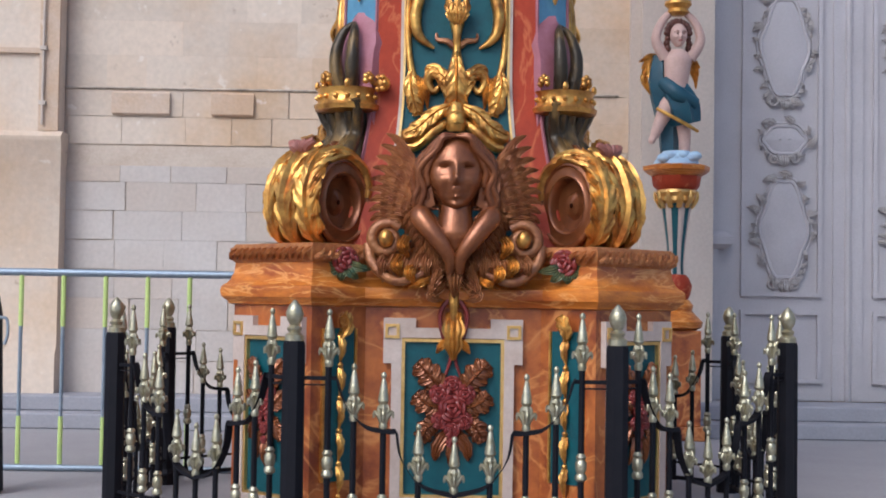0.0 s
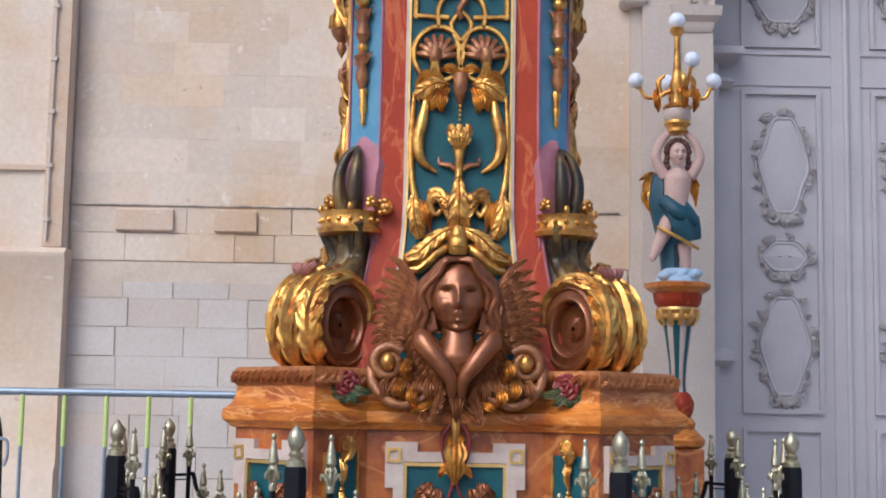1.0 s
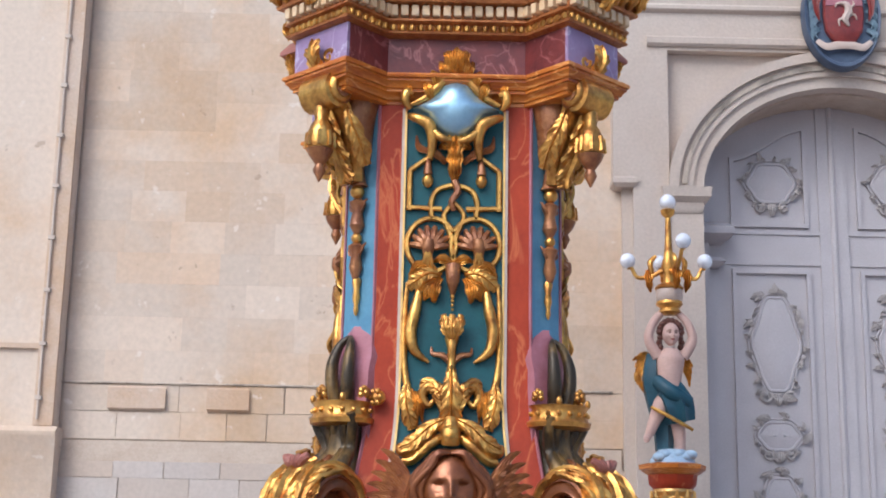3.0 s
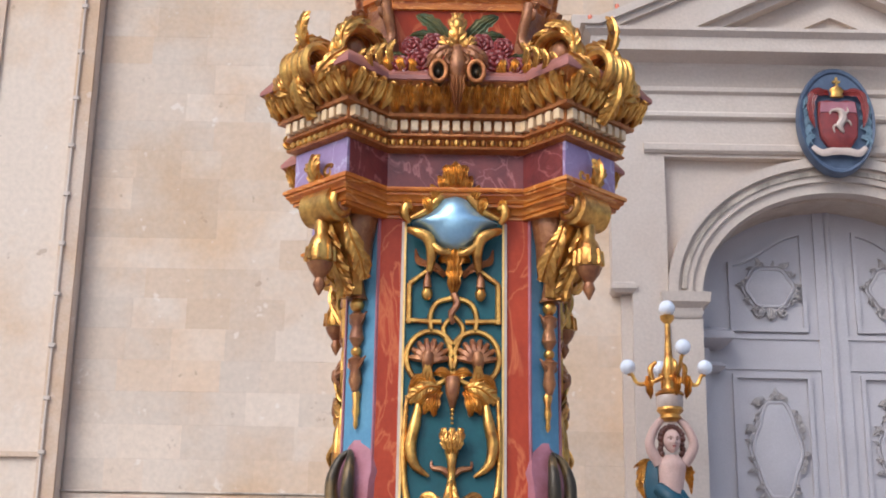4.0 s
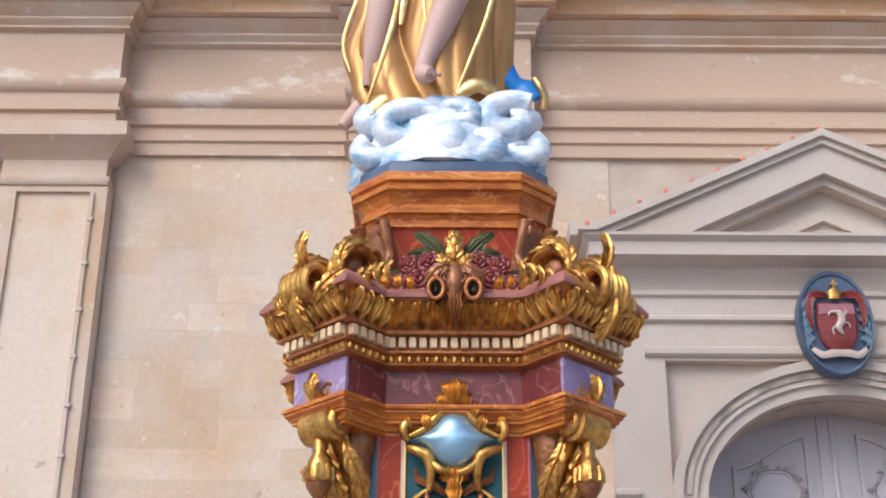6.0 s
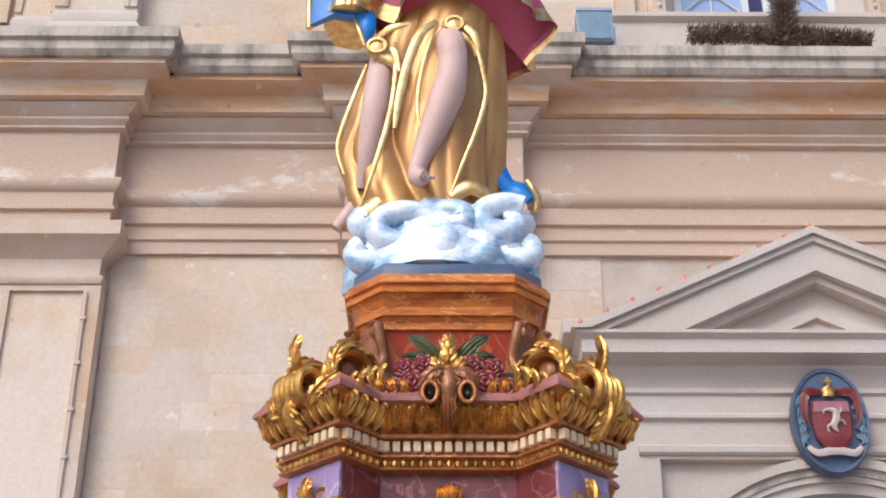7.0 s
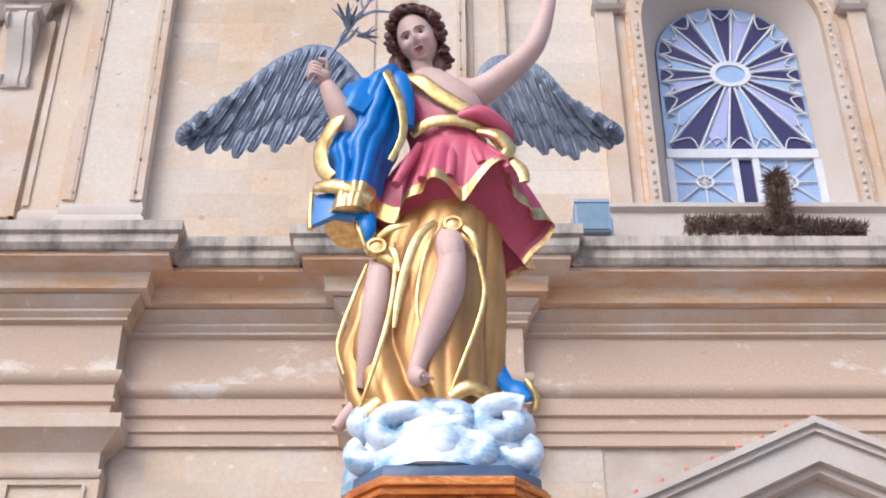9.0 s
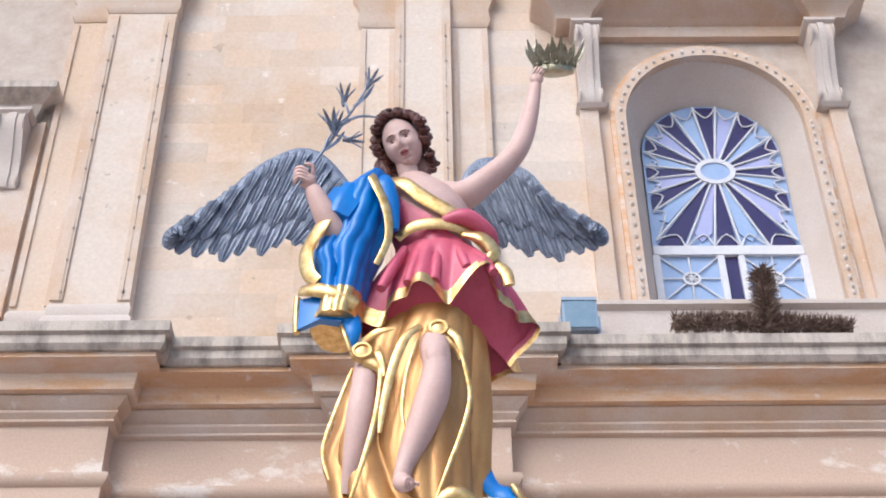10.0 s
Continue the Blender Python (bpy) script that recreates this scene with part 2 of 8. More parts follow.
def prism(bm, pts, y0, y1, m=0):
    """Extrude an outline (x, z) from y0 to y1."""
    loft(bm, [[(x, y0, z) for x, z in pts], [(x, y1, z) for x, z in pts]], m)


def strip(bm, outer, inner, y0, y1, m=0, closed=False):
    """A solid band between two outlines (x, z) of equal length."""
    n = len(outer)
    q = [[bm.verts.new((*(p[0],), y, p[1])) for p in line for y in (y0,)] for line in (outer, inner)]
    r = [[bm.verts.new((p[0], y1, p[1])) for p in line] for line in (outer, inner)]
    for i in range(n if closed else n - 1):
        k = (i + 1) % n
        poly_faces(bm, (q[0][i], q[0][k], q[1][k], q[1][i]), m)
        poly_faces(bm, (r[0][i], r[0][k], r[1][k], r[1][i]), m)
        poly_faces(bm, (q[0][i], q[0][k], r[0][k], r[0][i]), m)
        poly_faces(bm, (q[1][i], q[1][k], r[1][k], r[1][i]), m)
    if not closed:
        for i in (0, n - 1):
            poly_faces(bm, (q[0][i], q[1][i], r[1][i], r[0][i]), m)


def spline(pts, n=6):
    """Points along a smooth curve through pts."""
    P = [Vector(p) for p in pts]
    if len(P) < 3:
        return [P[0].lerp(P[-1], i / n) for i in range(n + 1)]
    out = []
    for i in range(len(P) - 1):
        a, b, c, d = P[max(i - 1, 0)], P[i], P[i + 1], P[min(i + 2, len(P) - 1)]
        for j in range(n):
            t = j / n
            out.append(0.5 * (2 * b + (c - a) * t + (2 * a - 5 * b + 4 * c - d) * t * t + (3 * b - a - 3 * c + d) * t ** 3))
    return out + [P[-1]]


def ramp_at(values, t):
    x = t * (len(values) - 1)
    i = min(int(x), len(values) - 2)
    return values[i] + (values[i + 1] - values[i]) * (x - i)


def tube(bm, pts, radii, sides=8, n=6, m=0, squash=1.0, ridges=0):
    """A tapering round or flattened limb along a curve."""
    c = spline(pts, n)
    radii = radii if isinstance(radii, (list, tuple)) else [radii, radii]
    side = None
    rings = []
    for i, p in enumerate(c):
        d = (c[min(i + 1, len(c) - 1)] - c[max(i - 1, 0)])
        d = d.normalized() if d.length > 1e-9 else Vector((0, 0, 1))
        if side is None:
            side = d.cross(Vector((0, 1, 0)))
            if side.length < 0.1:
                side = d.cross(Vector((1, 0, 0)))
        side = (side - d * side.dot(d)).normalized()
        up = d.cross(side)
        r = max(ramp_at(radii, i / (len(c) - 1)), 0.0008)
        ring = []
        for k in range(sides):
            a = 2 * math.pi * k / sides
            rr = r * (1 + (0.16 * math.cos(ridges * a) if ridges else 0))
            ring.append(p + side * math.cos(a) * rr + up * math.sin(a) * rr * squash)
        rings.append(ring)
    loft(bm, rings, m)


def ball(bm, c, r, m=0, seg=12, rings=8, turn=None):
    c = Vector(c)
    r = r if isinstance(r, (list, tuple)) else (r, r, r)
    rr = []
    for i in range(rings + 1):
        a = math.pi * (i / rings - 0.5)
        a = max(min(a, 1.55), -1.55)
        ring = [Vector((math.cos(a) * math.cos(2 * math.pi * k / seg) * r[0], math.cos(a) * math.sin(2 * math.pi * k / seg) * r[1], math.sin(a) * r[2])) for k in range(seg)]
        rr.append([c + (turn @ v if turn else v) for v in ring])
    loft(bm, rr, m)


def turned(bm, x, y, prof, seg=16, m=0):
    """A turned shape about an upright axis; prof is (radius, z)."""
    loft(bm, [[(x + r * math.cos(2 * math.pi * k / seg), y + r * math.sin(2 * math.pi * k / seg), z) for k in range(seg)] for r, z in prof], m)


def leaf(bm, pts, width, up, lobes=4, thick=0.008, m=0, n=6, tip=0.1, curl=0.5):
    """A carved acanthus leaf along a curve: lobed edges, raised midrib, hollow flanks."""
    c = spline(pts, n)
    up = Vector(up).normalized()
    rings = []
    for i, p in enumerate(c):
        t = i / (len(c) - 1)
        d = (c[min(i + 1, len(c) - 1)] - c[max(i - 1, 0)]).normalized()
        s = d.cross(up)
        s = s.normalized() if s.length > 1e-6 else Vector((1, 0, 0))
        u = s.cross(d)
        w = width * (math.sin(math.pi * min(0.12 + 0.88 * t, 1)) ** 0.6 * (1 - t) ** 0.25 + tip * t * 0.3) * (0.72 + 0.28 * abs(math.cos(math.pi * lobes * t)))
        w = max(w, 0.002)
        h = thick + width * 0.16
        hh = h * min(1.0, w / (width * 0.5))
        top = []
        for q in range(9):
            v = -1 + q / 4
            ridge = (1 - abs(v)) * 0.55 + (0.45 if q % 2 == 0 else -0.05)
            top.append(p + s * w * v + u * (hh * ridge * (1 - 0.35 * abs(v)) + curl * w * 0.22 * abs(v)))
        rings.append(top + [p + s * w * 0.6 - u * thick, p - s * w * 0.6 - u * thick])
    loft(bm, rings, m)


def acanthus(bm, pts, width, up, lobes=6, m=0, curl=0.35, thick=0.006):
    """A carved acanthus: one broad blade with deep lobes, raised midrib, slanting veins and curled edges."""
    c = spline(pts, 10)
    up = Vector(up).normalized()
    lobes = max(3, round(lobes * 0.55))
    n, cols = 12 * lobes, 15
    frames = []
    for i in range(len(c)):
        d = (c[min(i + 1, len(c) - 1)] - c[max(i - 1, 0)]).normalized()
        s = d.cross(up)
        s = s.normalized() if s.length > 1e-6 else Vector((1, 0, 0))
        frames.append((c[i], s, s.cross(d)))

    def at(t):
        x = min(max(t, 0.0), 1.0) * (len(c) - 1)
        i = min(int(x), len(c) - 2)
        return [frames[i][k].lerp(frames[i + 1][k], x - i) for k in range(3)]

    rings = []
    for i in range(n + 1):
        t = i / n
        env = math.sin(math.pi * min(0.16 + 0.80 * t, 1.0)) ** 0.7 * (1 - 0.25 * t) + 0.02
        cut = abs(math.sin(math.pi * lobes * t))
        top = []
        for j in range(cols):
            v = -1 + 2 * j / (cols - 1)
            a = abs(v)
            p, s, u = at(t + a * a * 0.55 / lobes + 0.06 * a)
            w = width * 1.18 * env * (1 - 0.55 * (1 - cut ** 0.6) * a)
            vein = cut * a * (1.2 - a) * 0.5 + 0.11 * math.cos(6 * math.pi * lobes * (t + 0.35 * a / lobes)) * a
            rib = 0.30 * math.exp(-(v / 0.13) ** 2) + 0.10 * math.cos(6 * math.pi * a) * (1 - a) * 0.6
            h = width * (0.10 + rib + vein - curl * a * a * 0.55 * (0.5 + 0.5 * cut))
            top.append(p + s * w * v + u * h)
        p, s, u = at(t)
        w = width * env * 0.6
        rings.append(top + [p + s * w - u * (thick + width * 0.16), p - s * w - u * (thick + width * 0.16)])
    loft(bm, rings, m)


def sculpted_head(bm, T, size, skin=0, lip=None, brow=None, eye=None, iris=None, cols=56, rows=44):
    """A carved head looking along -y in the pose T: one closed skin, its features raised and sunk."""
    g = lambda x, c, s: math.exp(-((x - c) / s) ** 2)
    size = Vector(size)

    def relief(x, z):
        a = abs(x)
        d = 0.27 * g(a, 0, 0.08 + 0.05 * max(0, -z)) * (g(z, -0.16, 0.15) + 0.42 * g(z, 0.08, 0.16)) + 0.12 * g(a, 0.10, 0.055) * g(z, -0.25, 0.055)
        d += -0.24 * g(a, 0.29, 0.17) * g(z, 0.09, 0.105) + 0.17 * g(a, 0.30, 0.115) * g(z, 0.065, 0.055) - 0.06 * g(a, 0.30, 0.12) * g(z, 0.015, 0.014) - 0.06 * g(a, 0.30, 0.13) * g(z, 0.135, 0.016)
        d += 0.075 * g(a, 0.28, 0.20) * g(z, 0.26, 0.06) + 0.11 * g(a, 0.42, 0.20) * g(z, -0.25, 0.18) - 0.05 * g(a, 0.27, 0.07) * g(z, -0.40, 0.12)
        d += 0.14 * g(a, 0.05, 0.12) * g(z, -0.445, 0.042) - 0.12 * g(a, 0, 0.19) * g(z, -0.515, 0.018) + 0.14 * g(a, 0, 0.105) * g(z, -0.58, 0.048) - 0.05 * g(a, 0.22, 0.05) * g(z, -0.515, 0.05)
        d += -0.09 * g(a, 0, 0.18) * g(z, -0.68, 0.04) + 0.14 * g(a, 0, 0.17) * g(z, -0.82, 0.10)
        return d

    vv, flat = [], []
    for i in range(rows + 1):
        el = math.pi * (i / rows - 0.5) * 0.999
        ring, fl = [], []
        for j in range(cols):
            q = 2 * j / cols - 1
            az = math.pi * (abs(q) ** 1.35) * (1 if q >= 0 else -1)
            x, y, z = math.sin(az) * math.cos(el), -math.cos(az) * math.cos(el), math.sin(el)
            jaw = 1 - 0.30 * max(0, -z - 0.15) ** 1.2
            x2 = x * 0.74 * jaw
            y2 = y * (0.86 if y < 0 else 1.0) - (0.10 * max(0, -z) if y < 0.3 else 0)
            f = max(0.0, math.cos(az)) ** 0.7
            y2 -= relief(x2, z) * f * (1 if abs(z) < 0.97 else 0)
            ring.append(bm.verts.new(T @ Vector((x2 * size.x, y2 * size.y, z * size.z))))
            fl.append((x2, z, y))
        vv.append(ring), flat.append(fl)
    for i in range(rows):
        for j in range(cols):
            k = (j + 1) % cols
            x, z, y = [(flat[i][j][n] + flat[i + 1][k][n]) / 2 for n in range(3)]
            a, m = abs(x), skin
            if y < 0:
                if lip is not None and (a / 0.17) ** 2 + ((z + 0.515) / 0.095) ** 2 < 1:
                    m = lip
                elif iris is not None and (a - 0.30) ** 2 / 0.07 ** 2 + (z - 0.06) ** 2 / 0.048 ** 2 < 1:
                    m = iris
                elif eye is not None and (a - 0.30) ** 2 / 0.115 ** 2 + (z - 0.06) ** 2 / 0.042 ** 2 < 1:
                    m = eye
                elif brow is not None and (abs(z - 0.265 + 0.55 * (a - 0.30) ** 2 * 3) < 0.022 and 0.13 < a < 0.52 or abs(z - 0.115 + (a - 0.30) ** 2 * 3) < 0.016 and 0.17 < a < 0.43):
                    m = brow
            poly_faces(bm, (vv[i][j], vv[i][k], vv[i + 1][k], vv[i + 1][j]), m)


def spiral(c, r0, r1, a0, turns, ux, uz, n=18):
    """Points of a volute about c in the plane of ux, uz, from radius r0 in to r1."""
    c, ux, uz = Vector(c), Vector(ux), Vector(uz)
    return [c + (ux * math.cos(a0 + turns * 2 * math.pi * i / n) + uz * math.sin(a0 + turns * 2 * math.pi * i / n)) * (r0 + (r1 - r0) * i / n) for i in range(n + 1)]


def arc(cx, cz, rx, rz, a0, a1, n=24):
    return [(cx + rx * math.cos(radians(a0 + (a1 - a0) * i / n)), cz + rz * math.sin(radians(a0 + (a1 - a0) * i / n))) for i in range(n + 1)]


# ---- setting: square and church front ----
W = 10.5
bm = B()
box(bm, -400, 400, -400, 400, -0.4, -0.012)
tagged(part("ground", bm, PAVING), "pale grey stone paving of the church square", "ground", kind="structure")

bm = B()
prism(bm, [(-14, 0), (2.05, 0), (2.05, 4.2)] + arc(3.2, 4.2, 1.15, 0.87, 180, 0, 20)[1:-1] + [(4.35, 4.2), (4.35, 0), (14, 0), (14, 9.2), (-14, 9.2)], W, W + 0.9)
wall_lower = tagged(part("wall_lower", bm, JOINT), "cream limestone ashlar wall of the church front", "wall", kind="structure")
bm = B()
prism(bm, [(-14, 9.2), (2.2, 9.2), (2.2, 12.55)] + arc(3.2, 12.55, 1.0, 1.05, 180, 0, 20)[1:-1] + [(4.2, 12.55), (4.2, 9.2), (14, 9.2), (14, 18.5), (-14, 18.5)], W, W + 0.9)
box(bm, 2.2, 4.2, W + 0.002, W + 0.9, 9.2, 9.93)
wall_upper = tagged(part("wall_upper", bm, JOINT), "pale limestone upper storey with an arched window", "wall", kind="structure")
bm = B()
box(bm, -14, 14, W + 0.9, W + 12, -0.01, 18.3)
tagged(part("wall_body", bm, STONE), "plain limestone body of the church behind its front", "wall", kind="structure")
bm = B()
box(bm, -14, 14, 9.75, 10.6, -0.012, 0.10, bev=0.01)
box(bm, -14, 14, 10.0, 10.6, 0.10, 0.21, bev=0.01)
tagged(part("church_step", bm, PAVING), "two low worn stone steps along the church front", "step", kind="structure")

# plinth course at the wall's foot, a dark joint line added as a thin strip, uneven blocks
bm = B()
run(bm, -2.97, 1.4, [(W - 0.05, 0.2), (W - 0.05, 1.98), (W - 0.012, 2.12)], W + 0.1, ret=False)
part("wall_foot", bm, JOINT, wall_lower)
bm = B()
run(bm, -2.97, 1.34, [(W - 0.016, 2.56), (W - 0.026, 2.564), (W - 0.026, 2.572), (W - 0.014, 2.578)], W + 0.1, ret=False)
part("joint_line", bm, STONE_WORN, wall_lower)
for x0, x1 in ((-2.60, -2.15), (-1.83, -1.50)):
    bm = B()
    box(bm, x0, x1, W - 0.045, W + 0.05, 2.36, 2.54, bev=0.012)
    part("block", bm, STONE_TRIM, wall_lower)


# left pilaster of the lower storey
pil = empty("pilaster", "panelled limestone pilaster with a moulded capital", "pilaster", kind="structure")
bm = B()
box(bm, -3.98, -2.97, W - 0.17, W + 0.1, 2.2, 6.95)
part("shaft", bm, STONE, pil)
bm = B()
for x0, x1 in ((-3.98, -3.76), (-3.12, -2.97)):
    box(bm, x0, x1, W - 0.205, W - 0.165, 2.2, 6.95, bev=0.008)
box(bm, -3.765, -3.115, W - 0.203, W - 0.165, 6.89, 6.952)
box(bm, -3.765, -3.115, W - 0.203, W - 0.165, 2.80, 2.84)
part("panel_frame", bm, STONE_TRIM, pil)
bm = B()
run(bm, -3.92, -3.0, [(W - 0.22, 6.95), (W - 0.24, 6.98), (W - 0.24, 7.02), (W - 0.2, 7.04), (W - 0.2, 7.20), (W - 0.24, 7.24), (W - 0.33, 7.33), (W - 0.38, 7.36), (W - 0.38, 7.5)], W + 0.1)
part("capital", bm, STONE_TRIM, pil)
bm = B()
run(bm, -4.02, -2.93, [(W - 0.28, 0.0), (W - 0.28, 0.5), (W - 0.235, 0.56), (W - 0.235, 2.10), (W - 0.25, 2.12), (W - 0.25, 2.16), (W - 0.2, 2.2)], W + 0.1, ret=False)
part("pedestal", bm, STONE, pil)
bm = B()
for i in range(11):
    tube(bm, [(-3.085, W - 0.225, 2.25 + i * 0.42), (-3.085, W - 0.225, 2.67 + i * 0.42)], 0.010, 6, 2)
    box(bm, -3.11, -3.06, W - 0.24, W - 0.2, 2.4 + i * 0.42, 2.43 + i * 0.42)
tagged(part("conduit", bm, STONE_GREY), "thin pale cable conduit clipped up the pilaster", "cable")

bm = B()
box(bm, -0.80, 0.68, W - 0.14, W + 0.1, 0.2, 6.95)
mp = empty("middle_pilaster", "plain limestone pilaster behind the pedestal", "pilaster", kind="structure")
part("shaft", bm, STONE, mp)
bm = B()
run(bm, -0.78, 0.66, [(W - 0.2, 6.95), (W - 0.22, 7.02), (W - 0.18, 7.04), (W - 0.18, 7.20), (W - 0.24, 7.26), (W - 0.33, 7.34)], W + 0.1)
part("capital", bm, STONE_TRIM, mp)

# main entablature, broken forward over the pilasters
ENT = [(0.05, 7.34), (0.05, 7.46), (0.075, 7.475), (0.075, 7.50), (0.03, 7.51), (0.03, 7.63), (0.065, 7.645), (0.065, 7.67), (0.04, 7.68), (0.04, 7.83), (0.07, 7.85), (0.10, 7.90), (0.10, 7.95), (0.02, 7.97),
       (0.02, 8.48)]
BED = [(0.03, 8.48), (0.07, 8.50), (0.07, 8.525), (0.05, 8.53), (0.10, 8.58), (0.10, 8.605), (0.08, 8.61), (0.15, 8.67), (0.18, 8.70), (0.18, 8.72), (0.15, 8.725)]
FASCIA = [(0.15, 8.725), (0.25, 8.735), (0.27, 8.90), (0.32, 8.92), (0.46, 8.95), (0.46, 9.0)]
SLAB = [(0.50, 9.0), (0.54, 9.05), (0.54, 9.14), (0.58, 9.16), (0.58, 9.27), (0.1, 9.33)]
ent = empty("entablature", "broad stone entablature with stained mouldings and a weathered cornice", "entablature", kind="structure")
for x0, x1, f in ((-14, 14, 0.0), (-5.2, -2.98, 0.26), (-0.84, 0.72, 0.2)):
    for prof, m, nm in ((ENT, FRIEZE, "architrave"), (BED, STONE_TRIM, "bed_moulding"), (FASCIA, STONE_RUST, "soffit"), (SLAB, STONE_WORN, "cornice")):
        bm = B()
        k = 0.0 if x0 < -10 else 1.0
        rings = [[(x0 - d * k, W - f - d, z), (x1 + d * k, W - f - d, z), (x1 + d * k, W + 0.3, z), (x0 - d * k, W + 0.3, z)] for d, z in prof]
        loft(bm, rings)
        part(nm, bm, m, ent)


# upper storey pilasters
def upper_pilaster(x0, x1, f, z1=14.15):
    p = empty("upper_pilaster", "slim limestone pilaster of the upper storey", "pilaster", kind="structure")
    bm = B()
    box(bm, x0, x1, W - f, W + 0.05, 9.93, z1)
    part("shaft", bm, STONE, p)
    bm = B()
    e = (x1 - x0) * 0.16
    for a, b in ((x0, x0 + e), (x1 - e, x1)):
        box(bm, a, b, W - f - 0.025, W - f + 0.004, 10.0, z1 - 0.05, bev=0.006)
    part("panel_frame", bm, STONE_TRIM, p)
    bm = B()
    run(bm, x0, x1, [(W - f - 0.07, 9.3), (W - f - 0.07, 9.66), (W - f - 0.05, 9.7), (W - f - 0.05, 9.76), (W - f - 0.015, 9.82), (W - f - 0.03, 9.9), (W - f - 0.005, 9.96)], W + 0.05)
    part("base", bm, STONE_GREY, p)
    bm = B()
    run(bm, x0, x1, [(W - f - 0.01, z1), (W - f - 0.05, z1 + 0.08), (W - f - 0.03, z1 + 0.3), (W - f - 0.12, z1 + 0.5), (W - f - 0.12, z1 + 0.62)], W + 0.05)
    part("capital", bm, STONE_TRIM, p)
    return p


upper_pilaster(-3.78, -2.98, 0.18, 14.3)
upper_pilaster(-4.2, -3.785, 0.08, 14.25)
upper_pilaster(-0.80, -0.395, 0.07)
upper_pilaster(-0.39, 0.26, 0.16, 15.2)
upper_pilaster(0.265, 0.70, 0.07)
strings = empty("light_string", "strings of small unlit bulbs along the pilaster edges", "string lights")
for xs, f in (((-3.68, -3.06), 0.205), ((-0.33, 0.20), 0.185)):
    for x in xs:
        bm = B()
        tube(bm, [(x, W - f, 9.98), (x, W - f, 14.1)], 0.006, 6, 1)
        for i in range(10):
            ball(bm, (x, W - f - 0.008, 10.1 + i * 0.42), (0.016, 0.020, 0.024), seg=6, rings=4)
        part("string", bm, STONE_WORN, strings)

SLATE_GLASS = mat("grey_blue_lamp_glass", (0.16, 0.24, 0.30), (0.22, 0.30, 0.36), 6, 0.3)


def console(bm, x, w, top, d=0.34, h=1.05):
    """A scrolled stone bracket: S-shaped side profile, a raised rib and round scroll ends."""
    pr = [(0.05, 0), (-d, 0), (-d * 1.06, -0.12 * h), (-d * 0.98, -0.24 * h), (-d * 0.72, -0.42 * h), (-d * 0.48, -0.62 * h), (-d * 0.36, -0.80 * h), (-d * 0.42, -0.90 * h), (-d * 0.30, -0.98 * h), (0.05, -h)]
    loft(bm, [[(x + s * w / 2, W + y, top + z) for y, z in pr] for s in (-1, 1)])
    loft(bm, [[(x + s * w / 6, W + y - (0.02 if 0 < i < 9 else 0), top + z) for i, (y, z) in enumerate(pr)] for s in (-1, 1)])
    for y, z, r in ((-d * 0.86, -0.13 * h, 0.12 * h), (-d * 0.26, -0.87 * h, 0.085 * h)):
        for s in (-1, 1):
            loft(bm, [[(x + s * (w / 2 + o), W + y + q * math.cos(a), top + z + q * math.sin(a)) for a in [2 * math.pi * k / 14 for k in range(14)]] for q, o in ((r, -0.01), (r, 0.012), (r * 0.7, 0.02), (r * 0.3, 0.02))])
    run(bm, x - w / 2 - 0.02, x + w / 2 + 0.02, [(W - d * 1.0, top), (W - d * 1.12, top + 0.03), (W - d * 1.12, top + 0.07)], W + 0.05)


# hooded niche at the far side of the upper storey
niche = empty("niche_surround", "weathered hood and console of a window surround", "surround", kind="structure")
bm = B()
run(bm, -6.8, -4.45, [(W - 0.1, 12.6), (W - 0.16, 12.7), (W - 0.18, 12.78), (W - 0.36, 12.88), (W - 0.36, 12.98), (W - 0.05, 13.25)], W + 0.05)
part("hood", bm, STONE_WORN, niche)
bm = B()
console(bm, -4.57, 0.28, 12.54, 0.28, 0.95)
part("console", bm, STONE_GREY, niche)
bm = B()
box(bm, -4.85, -4.28, W - 0.06, W + 0.05, 9.9, 12.6)
box(bm, -4.33, -4.27, W - 0.075, W + 0.05, 9.9, 12.6)
part("jamb", bm, STONE_TRIM, niche)

# ---- arched window ----
CX, CZ = 3.2, 12.55
win = empty("window_1", "arched church window with sunburst tracery and violet and blue glass", "window", kind="structure")
bm = B()
fo = [(CX - 1.0, 9.95)] + arc(CX, CZ, 1.0, 1.05, 180, 0, 28) + [(CX + 1.0, 9.95)]
fi = [(CX - 0.80, 9.95)] + arc(CX + 0.02, CZ - 0.05, 0.80, 0.78, 180, 0, 28) + [(CX + 0.80, 9.95)]
qa = [bm.verts.new((x, W - 0.02, z)) for x, z in fo]
qb = [bm.verts.new((x, W + 0.42, z)) for x, z in fi]
qc = [bm.verts.new((x, W + 0.6, z)) for x, z in fo]
for i in range(len(fo) - 1):
    poly_faces(bm, (qa[i], qa[i + 1], qb[i + 1], qb[i]))
    poly_faces(bm, (qb[i], qb[i + 1], qc[i + 1], qc[i]))
part("reveal", bm, STONE_GREY, win)
bm = B()
go = [(CX - 1.12, 9.95)] + arc(CX, CZ, 1.12, 1.19, 180, 0, 28) + [(CX + 1.12, 9.95)]
gi = [(CX - 1.0, 9.95)] + arc(CX, CZ, 1.0, 1.05, 180, 0, 28) + [(CX + 1.0, 9.95)]
strip(bm, go, gi, W - 0.13, W + 0.05)
part("architrave", bm, STONE_TRIM, win)
bm = B()
